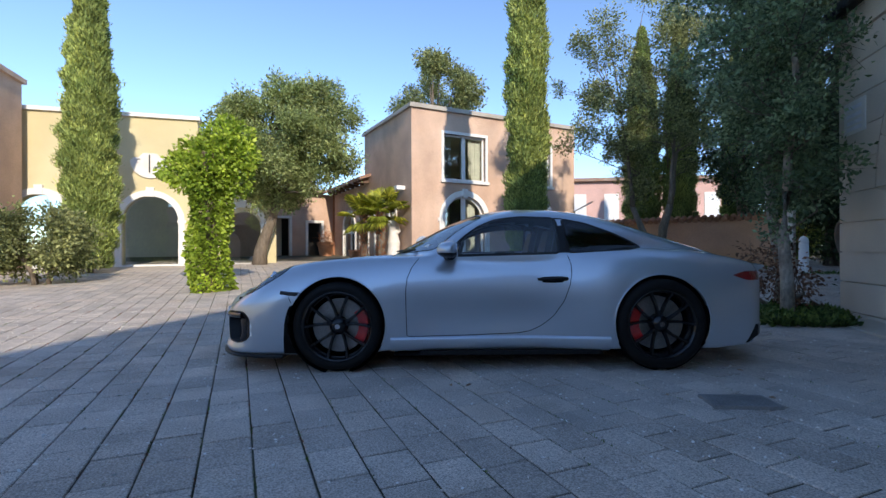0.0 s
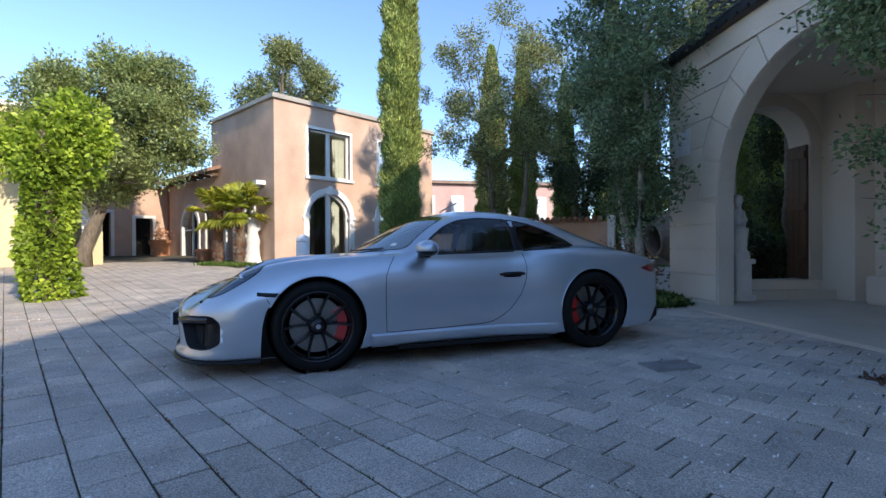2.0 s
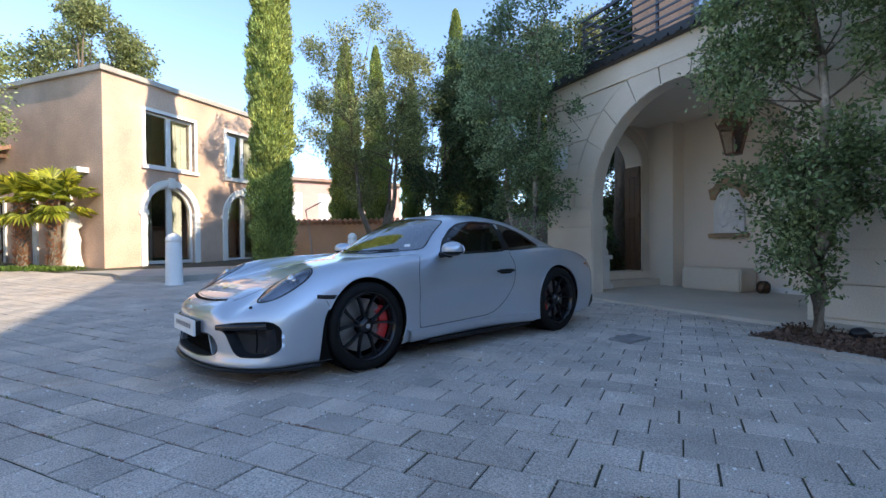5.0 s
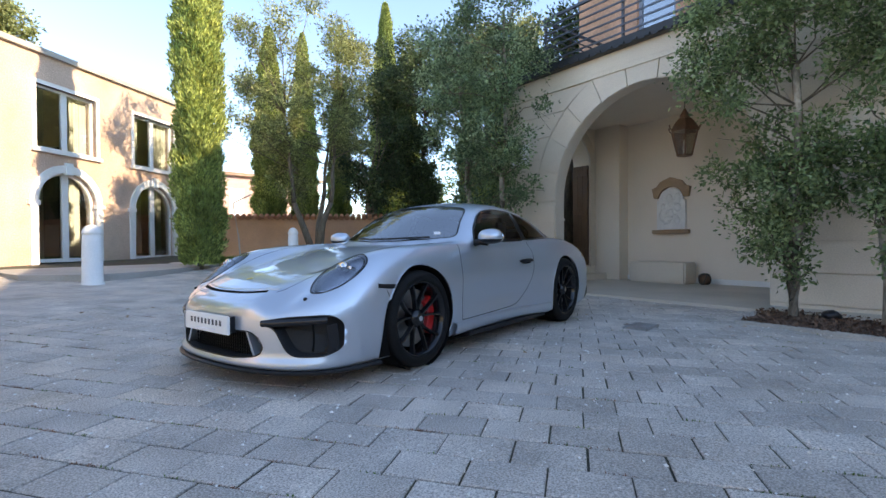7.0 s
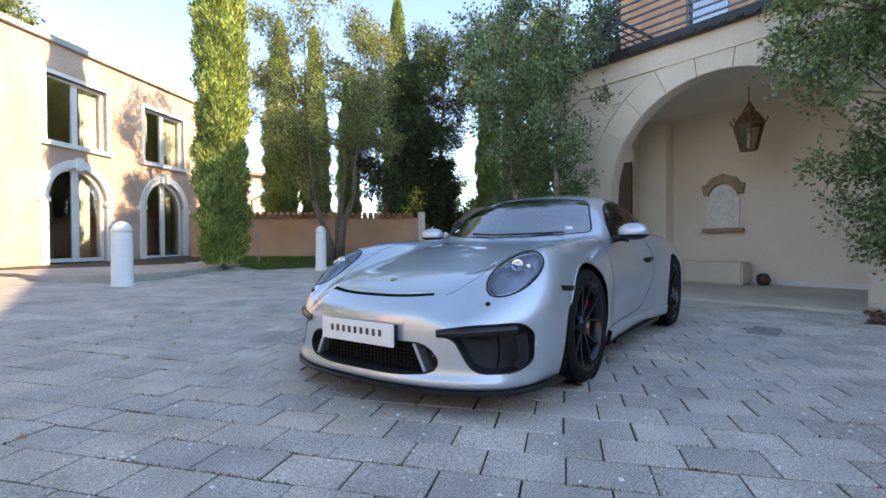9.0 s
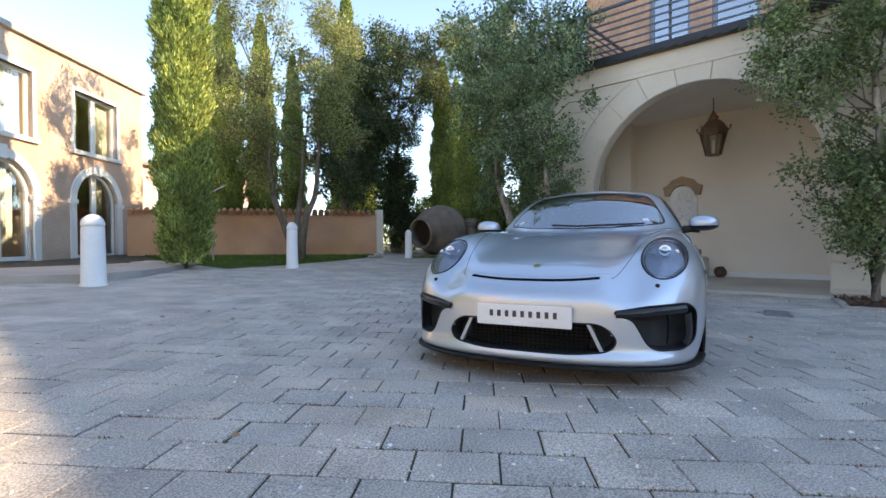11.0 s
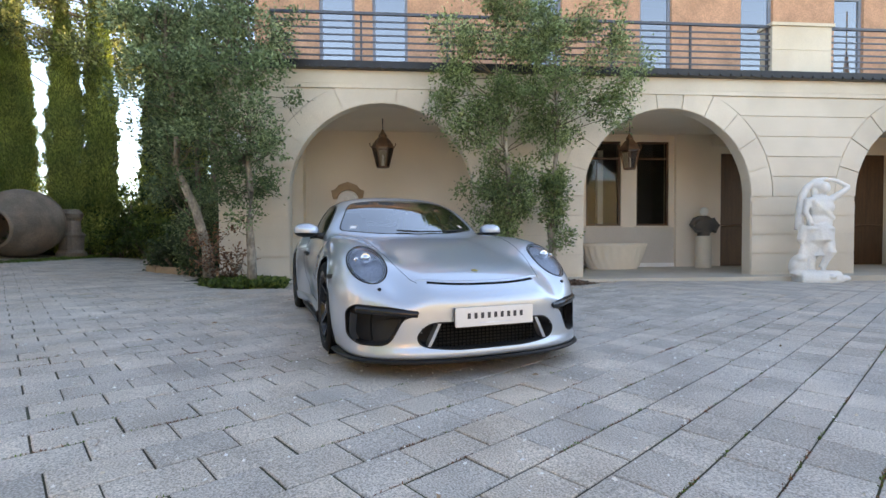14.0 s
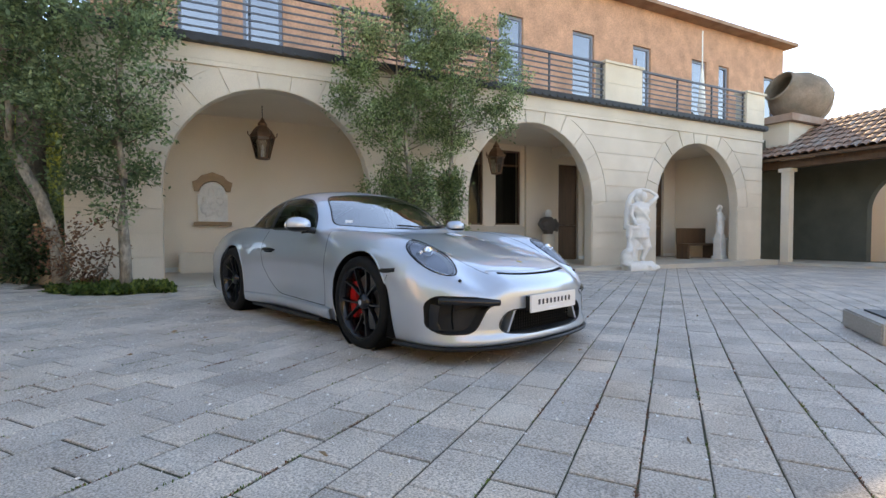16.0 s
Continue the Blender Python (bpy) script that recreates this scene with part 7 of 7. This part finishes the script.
# stone stump, rim of a planter and boulders by the drive
t = thing("stone_stump", at(11.9, 11.0), "weathered carved stone stump beside a great jar", "stone")
bm = bmesh.new()
lathe(bm, [(0.36, -0.1), (0.35, 0.12), (0.29, 0.2), (0.27, 0.55), (0.31, 0.62), (0.25, 0.72), (0.22, 1.02), (0.27, 1.1), (0.29, 1.22), (0.2, 1.34), (0.02, 1.36)], 18)
for v in bm.verts:
    v.co.xy *= 1 + 0.22 * noise.noise(v.co * 5)
part("block", bm, M_JAR, t)
t = thing("planting_bed", Matrix.Identity(4), "planted bed with a low curved stone kerb by the house corner", "bed")
edge = [(5.80, 6.62), (6.45, 6.98), (7.0, 7.50), (7.45, 8.02), (7.78, 8.26), (8.15, 8.22), (8.55, 7.8), (8.85, 7.2), (8.9, 6.4)]
bm = bmesh.new()
plate(bm, edge + [(8.4, 5.95), (5.62, 6.60)], -0.05, 0.19)
part("soil", bm, M_MULCH, t)
for a, b in zip(edge, edge[1:]):
    d = Vector((b[0] - a[0], b[1] - a[1], 0))
    bm = boxes((0.004, d.length + 0.03, -0.075, 0.075, -0.05, 0.15))
    bmesh.ops.transform(bm, matrix=pose(a[0], a[1], gz(*a), 0, 0, math.degrees(math.atan2(d.y, d.x))), verts=bm.verts[:])
    part("kerb", bm, M_NICHE, t, bevel=0.025)
for i, (x, y, r) in enumerate(((8.2, 12.55, 0.14), (7.9, 12.6, 0.09), (8.6, 12.7, 0.1))):
    t = thing("boulder", at(x, y), "pale rounded stone on the lawn's edge", "stone", "lawn stones")
    bm = bmesh.new()
    bmesh.ops.create_icosphere(bm, subdivisions=2, radius=r)
    for v in bm.verts:
        v.co *= 1 + 0.18 * noise.noise(v.co * 9 + Vector((i, 0, 0)))
        v.co.z = v.co.z * 0.7 + r * 0.4
    part("stone", bm, M_CONC, t, smooth=True)

# leaning pole behind the lawn
t = thing("garden_pole", at(4.35, 15.2), "thin leaning metal pole in the lawn", "pole")
bm = bmesh.new()
tube(bm, [(0, 0, 0), (-0.05, 0.0, 0.7), (-0.22, 0, 1.75), (0.35, 0, 2.05)], 0.025, 8)
part("rod", bm, M_CONC, t)

# garden door folded back in the end arch
t = thing("door_1", HOUSE @ pose(-6.445, 2.134, 0.0), "dark brown boarded door folded back in its arch", "door", kind="structure")
for k in range(3):
    part("board", boxes((-0.42 + k * 0.14, -0.284 + k * 0.14, 0.0, 0.045, 0.34, 2.62)), M_WOOD, t, bevel=0.004)
for z in (0.6, 1.5, 2.4):
    part("rail", boxes((-0.41, -0.01, -0.03, -0.002, z, z + 0.12)), M_WOOD, t, bevel=0.004)

# mulched bed before the pier
def mulch_bed():
    c = [(2.62, 2.14), (3.85, 2.02), (3.32, 0.35), (2.42, 0.42), (2.24, 0.90)]
    t = thing("planting_bed", Matrix.Identity(4), "pale-edged bed of brown bark mulch under young trees", "bed")
    bm = bmesh.new()
    plate(bm, c, -0.03, 0.012)
    part("soil", bm, M_MULCH, t)
    for a, b in zip(c, c[1:] + c[:1]):
        d = Vector((b[0] - a[0], b[1] - a[1], 0))
        bm = boxes((0, d.length, -0.04, 0.04, -0.03, 0.022))
        bmesh.ops.transform(bm, matrix=pose(a[0], a[1], 0, 0, 0, math.degrees(math.atan2(d.y, d.x))), verts=bm.verts[:])
        part("edging", bm, M_CONC, t)
    rng = np.random.default_rng(8)
    P = rng.uniform((2.25, 0.3), (3.95, 2.65), (5000, 2))
    P = P[within(P, np.array(c))]
    p = np.column_stack([P, np.full(len(P), 0.012)])
    v, f = leaf_cloud(p, rng.normal(0, 1, (len(p), 3)) * np.array([1, 1, 0.25]) + np.array([0, 0, 0.2]), 0.055, 0.035, rng)
    tagged(fast_mesh("bark_mulch", v, f, M_MULCH, t), kind="stuff")


mulch_bed()

t = thing("stone", pose(3.30, 1.36, 0.01), "small black stone lying in bark mulch", "stone")
bm = bmesh.new()
bmesh.ops.create_icosphere(bm, subdivisions=3, radius=0.09)
for v in bm.verts:
    v.co *= 1 + 0.3 * noise.noise(v.co * 12)
    v.co.z = v.co.z * 0.7 + 0.045
part("lump", bm, M_IRON, t, smooth=True)

# drain cover
M_DRAIN = material("grey_cast_iron", (0.27, 0.265, 0.26), 0.6, var=0.2, scale=6, fine=80, bump=0.2, metal=0.2)
t = thing("drain_cover", pose(1.77, 2.90, 0.004, 0, 0, -4), "dark slotted drain cover set in the paving", "drain")
part("frame", boxes((-0.19, 0.19, -0.115, -0.10, -0.03, 0.006), (-0.19, 0.19, 0.10, 0.115, -0.03, 0.006), (-0.19, -0.175, -0.10, 0.10, -0.03, 0.006), (0.175, 0.19, -0.10, 0.10, -0.03, 0.006)), M_DRAIN, t)
for i in range(14):
    part("bar", boxes((-0.17 + i * 0.025, -0.156 + i * 0.025, -0.10, 0.10, -0.02, 0.003)), M_DRAIN, t)
t = thing("stone_plinth", pose(-2.987, 1.61, 0, 0, 0, 113.2), "low weathered stone block with a pale pedestal foot", "plinth")
part("block", boxes((0.0, 0.90, 0.0, 0.90, -0.01, 0.15)), M_CONC, t, bevel=0.012)
part("slab", boxes((0.12, 0.78, 0.12, 0.78, 0.15, 0.165)), M_IRON, t, "dark inset slab")
bm = bmesh.new()
lathe(bm, [(0.22, 0.165), (0.22, 0.22), (0.14, 0.27), (0.17, 0.33), (0.12, 0.40), (0.10, 0.46)], 24, m=Matrix.Translation((0.45, 0.50, 0)))
part("foot", bm, M_MARBLE, t, "white turned foot", smooth=True)

# pots by the palms
def pot(m, r, h, label, plant):
    t = thing("flower_pot", m, label, "flower pot", "terracotta pots")
    bm = bmesh.new()
    lathe(bm, [(r * 0.7, 0), (r * 0.95, h * 0.8), (r * 1.08, h * 0.82), (r * 1.1, h), (r * 0.95, h), (r * 0.85, h * 0.85), (0.02, h * 0.85)], 24)
    part("pot", bm, M_TERRA, t, smooth=False)
    if plant:
        rng = np.random.default_rng(3)
        p = rng.normal(0, r * 0.5, (260, 3)) * np.array([1, 1, 0.8]) + np.array([0, 0, h + r * 0.5])
        v, f = leaf_cloud(p, rng.normal(0, 1, (260, 3)) + np.array([0, 0, 0.6]), 0.12, 0.05, rng)
        tagged(fast_mesh("plant", v, f, plant, t), kind="stuff")


pot(PEACH @ pose(-0.75, 3.9, 0.40), 0.30, 0.5, "plain terracotta flower pot by the palms", None)
pot(PEACH @ pose(-0.8, 8.6, 0.42), 0.40, 0.85, "large terracotta urn beside a house wall", M_TERRA)
pot(PEACH @ pose(-0.6, 9.5, 0.42), 0.28, 0.9, "tall terracotta urn in a corner", None)
t = thing("wall_lamp", PEACH @ pose(-0.002, 0.7, 3.05), "white box lamp on the house wall", "lamp")
part("lamp_box", boxes((-0.32, 0.0, -0.12, 0.12, 0, 0.14)), M_WHITE, t)

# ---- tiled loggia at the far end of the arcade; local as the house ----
# greenish wall, with the shade under the loggia roof put into its colour
M_SHADEWALL = material("green_wall_shade", (0.07, 0.075, 0.06), 0.8, var=0.15, scale=2, fine=40, bump=0.2)


def loggia():
    t = thing("tiled_loggia", HOUSE, "low loggia with a brown pantile roof and pale columns", "house", kind="structure")
    z0, z1, wa, wb, da, db = 3.08, 4.55, 10.95, 13.9, -9.0, 0.6
    bm = bmesh.new()
    vs = [bm.verts.new(p) for p in ((wa, da, z0), (wa, db, z0), (wb, db, z1), (wb, da, z1), (wa, da, z0 + 0.08), (wa, db, z0 + 0.08), (wb, db, z1 + 0.08), (wb, da, z1 + 0.08))]
    for q in ((0, 1, 2, 3), (7, 6, 5, 4), (0, 4, 5, 1), (1, 5, 6, 2), (2, 6, 7, 3), (3, 7, 4, 0)):
        bm.faces.new([vs[k] for k in q])
    part("roof_deck", bm, M_WOOD, t)
    slope = math.atan2(z1 - z0, wb - wa)
    L = math.hypot(z1 - z0, wb - wa)
    v, f = [], []
    for i in range(42):
        d = da + 0.11 + i * 0.228
        for j in range(8):
            s0, s1 = j * L / 8 - 0.03, (j + 1) * L / 8
            n = len(v)
            for s, lift in ((s0, 0.035), (s1, 0.0)):
                for k in range(7):
                    a = math.pi * k / 6
                    y, h = d + 0.115 * math.cos(a), 0.075 * math.sin(a) + lift + 0.085
                    v.append((wa + s * math.cos(slope) - h * math.sin(slope) * 0.3, y, z0 + s * math.sin(slope) + h))
            for k in range(6):
                f.append((n + k, n + k + 1, n + 8 + k, n + 7 + k))
    tagged(mesh("roof_tile", v, f, M_TILE, t), kind="stuff")
    bm = bmesh.new()
    slab(bm, notched(da, 0.5, HZ, 4.3, [(-6.6, 1.2, 1.5, True), (-2.95, 1.25, 1.5, True)]), 13.3, 13.6)
    bmesh.ops.transform(bm, matrix=Matrix(((0, 1, 0, 0), (1, 0, 0, 0), (0, 0, 1, 0), (0, 0, 0, 1))), verts=bm.verts[:])
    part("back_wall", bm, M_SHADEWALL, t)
    for d in (-0.42, -4.3, -8.2):
        c = part("column", boxes((11.3, 11.55, d - 0.12, d + 0.12, HZ, 2.75)), M_STONE, t)
        part("capital", boxes((11.24, 11.61, d - 0.18, d + 0.18, 2.75, 2.86)), M_STONE, c)
    part("beam", boxes((11.28, 11.57, da, 0.4, 2.86, 3.1)), M_WOOD, t)
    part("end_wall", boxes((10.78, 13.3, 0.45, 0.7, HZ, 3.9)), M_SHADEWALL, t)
    part("floor", boxes((11.2, 13.3, da, 0.45, HZ - 0.1, -0.06)), M_FLOOR, t)
    w = part("court_wall", boxes((17.5, 17.8, -12, 3, -0.3, 3.2)), M_PLASTER, t)
    part("court_window", boxes((17.45, 17.5, -2.9, -2.0, 0.7, 1.9)), M_WHITE, w)
    # near-black box gives the window the darkness of a room behind
    part("court_pane", boxes((17.44, 17.449, -2.8, -2.1, 0.8, 1.8)), M_ROOMSHADE, w)


loggia()
# parasol, folded, on the balcony
t = thing("folded_parasol", HOUSE @ pose(9.55, 1.2, 4.16), "folded white parasol on a balcony", "parasol")
bm = bmesh.new()
lathe(bm, [(0.03, 0.4), (0.13, 0.7), (0.09, 1.3), (0.04, 1.9), (0.01, 2.1)], 10)
part("canopy", bm, M_WHITE, t)
bm = bmesh.new()
tube(bm, [(0, 0, 0), (0, 0, 3.2)], 0.02, 8)
part("pole", bm, M_WHITE, t)
# far house behind the trees
t = thing("far_house", pose(9.5, 31.0, 0, 0, 0, -8), "distant pink and white house behind trees", "house", kind="structure")
part("wall", boxes((-2.2, 9.0, 0, 6, 0, 5.2)), M_FARPINK, t)
for i in range(5):
    x = -1.2 + i * 2.0
    w = part("window_panel", boxes((x, x + 0.9, -0.03, 0.0, 2.6, 4.4)), M_WHITE, t)
    part("pane", boxes((x + 0.1, x + 0.8, -0.04, -0.031, 2.7, 4.3)), M_LAMPGREY, w)
part("roof", boxes((-2.5, 9.3, -0.3, 6.3, 5.2, 5.4)), M_TILE, t)


# fallen petals, seeds and moss on the court
def litter(name, n, size, mat, lab, cat, seed, box2, lying=True):
    rng = np.random.default_rng(seed)
    q = rng.uniform(box2[0], box2[1], (n, 2))
    p = np.array([(x, y, gz(x, y) + 0.004) for x, y in q])
    d = rng.normal(0, 1, (n, 3)) * np.array([1, 1, 0.12 if lying else 0.5]) + np.array([0, 0, 0.0 if lying else 0.6])
    v, f = leaf_cloud(p, d, size, size * 0.6, rng, 0.12)
    tagged(fast_mesh(name, v, f, mat, None, lab), category=cat, kind="stuff")


litter("fallen_petals", 3600, 0.020, M_WHITE, "tiny pale petals and seeds scattered on grey paving", "litter", 61, ((-6.5, -0.2), (4.2, 8.0)))
litter("dry_leaves", 60, 0.05, M_NICHE, "few dry brown leaves scattered on paving", "litter", 62, ((-6.5, -1.5), (4.0, 9.5)))

# ---- paving slabs, laid in running courses ----
def paving():
    ca, sa = math.cos(radians(22.9)), math.sin(radians(22.9))
    along, across = (-sa, ca), (ca, sa)
    cw, cl, gap_u, gap_v = 0.2235, 0.3045, 0.0088, 0.0088
    u0, v0 = 0.058, 0.003
    rng = random.Random(5)
    near, verts, faces = [], [], []
    def keep(x, y):
        if not (-15.5 < x < 12.5 and -14 < y < 19.5):
            return False
        lx, ly = -0.2607 * (x - 3.68) - 0.9654 * y, 0.9654 * (x - 3.68) - 0.2607 * y
        if ly > -0.2 and lx > -7.4:
            return False                                # the arcaded house and its porch
        if (x - 4.48) ** 2 + (y - 6.2) ** 2 < 0.36:
            return False                                # soil round the tree bases by the house corner
        px, py = x + 1.08, y - 16.79
        qx, qy = 0.884 * px + 0.468 * py, -0.468 * px + 0.884 * py
        if qy > -2.3 and qx > -1.4:
            return False                                # terrace of the peach house
        if qx > 4 and qy > -4.2 + 0.0 * qx and x > 2.6 and y > 12.3 and x < 9.4:
            return False                                # lawn
        return True
    for i in range(-95, 95):
        off = v0 + (0.5 + 0.5 * (i % 2) + rng.uniform(-0.035, 0.035)) * cl
        for j in range(-75, 85):
            u, v = u0 + (i + 0.5) * cw, j * cl + off
            x, y = u * across[0] + v * along[0], u * across[1] + v * along[1]
            if not keep(x, y):
                continue
            dz = rng.uniform(-0.002, 0.002)
            tx, ty = rng.uniform(-0.006, 0.006), rng.uniform(-0.006, 0.006)
            hw, hl, bv = (cw - gap_u * rng.uniform(0.6, 1.3)) / 2, (cl - gap_v * rng.uniform(0.5, 1.5)) / 2, 0.005
            base = gz(x, y) + dz
            quad = []
            for rx, ry, dzz in ((-1, -1, 0), (1, -1, 0), (1, 1, 0), (-1, 1, 0)):
                for ins, drop_z in ((0, -0.03), (0, -0.0035), (bv, 0.0)):
                    a, b = rx * (hw - ins), ry * (hl - ins)
                    quad.append((x + a * across[0] + b * along[0], y + a * across[1] + b * along[1], gz(x + a * across[0] + b * along[0], y + a * across[1] + b * along[1]) + dz + tx * a + ty * b + drop_z))
            fs = [(2, 5, 8, 11)]
            for k in range(4):
                a, b = k * 3, ((k + 1) % 4) * 3
                fs += [(a, b, b + 1, a + 1), (a + 1, b + 1, b + 2, a + 2)]
            if -4.9 < x < -2.4 and 3.2 < y < 6.6 and len(near) < 110:
                near.append((quad, fs))
            elif -2.6 < x < 1.9 and 0.9 < y < 2.6 and len(near) < 300:
                near.append((quad, fs))
            else:
                n = len(verts)
                verts.extend(quad)
                faces.extend([tuple(n + q for q in f) for f in fs])
    court = thing("pavement", Matrix.Identity(4), "grey rectangular concrete slabs in running courses, mossy joints", "pavement", kind="structure")
    field = mesh("slab_field", verts, faces, M_PAVER, court)
    tagged(field, kind="stuff")
    for q, f in near:
        mesh("slab", q, f, M_PAVER, court)
    # moss, sprouts and rusty debris in the joints
    def in_joints(name, n, h, mat, lab, seed, span, cluster):
        g = np.random.default_rng(seed)
        pts = []
        while len(pts) < n:
            x, y = g.uniform(span[0], span[1]), g.uniform(span[2], span[3])
            u = u0 + round((x * across[0] + y * across[1] - u0) / cw) * cw
            v = x * along[0] + y * along[1]
            for _ in range(cluster):
                vv, uu = v + g.normal(0, 0.05), u + g.normal(0, 0.004)
                px, py = uu * across[0] + vv * along[0], uu * across[1] + vv * along[1]
                if keep(px, py):
                    pts.append((px, py, gz(px, py) - 0.006))
        p = np.array(pts)
        d = g.normal(0, 0.6, (len(p), 3)) + np.array([0, 0, 0.8])
        vv, ff = leaf_cloud(p, d, h, h * 0.4, g, 0.1)
        tagged(fast_mesh(name, vv, ff, mat, None, lab), category="moss", kind="stuff")
    in_joints("joint_moss", 9000, 0.014, M_GRASS, "low green moss and sprouts in paving joints", 71, (-6.5, 3.5, -1.0, 8.5), 14)
    in_joints("joint_debris", 5000, 0.013, M_RUST, "rusty brown plant debris in paving joints", 72, (-6.5, -0.5, 0.5, 7.5), 22)


M_RUST = material("rusty_debris", (0.22, 0.09, 0.05), 0.95, var=0.3, scale=6, fine=60, bump=0)
paving()
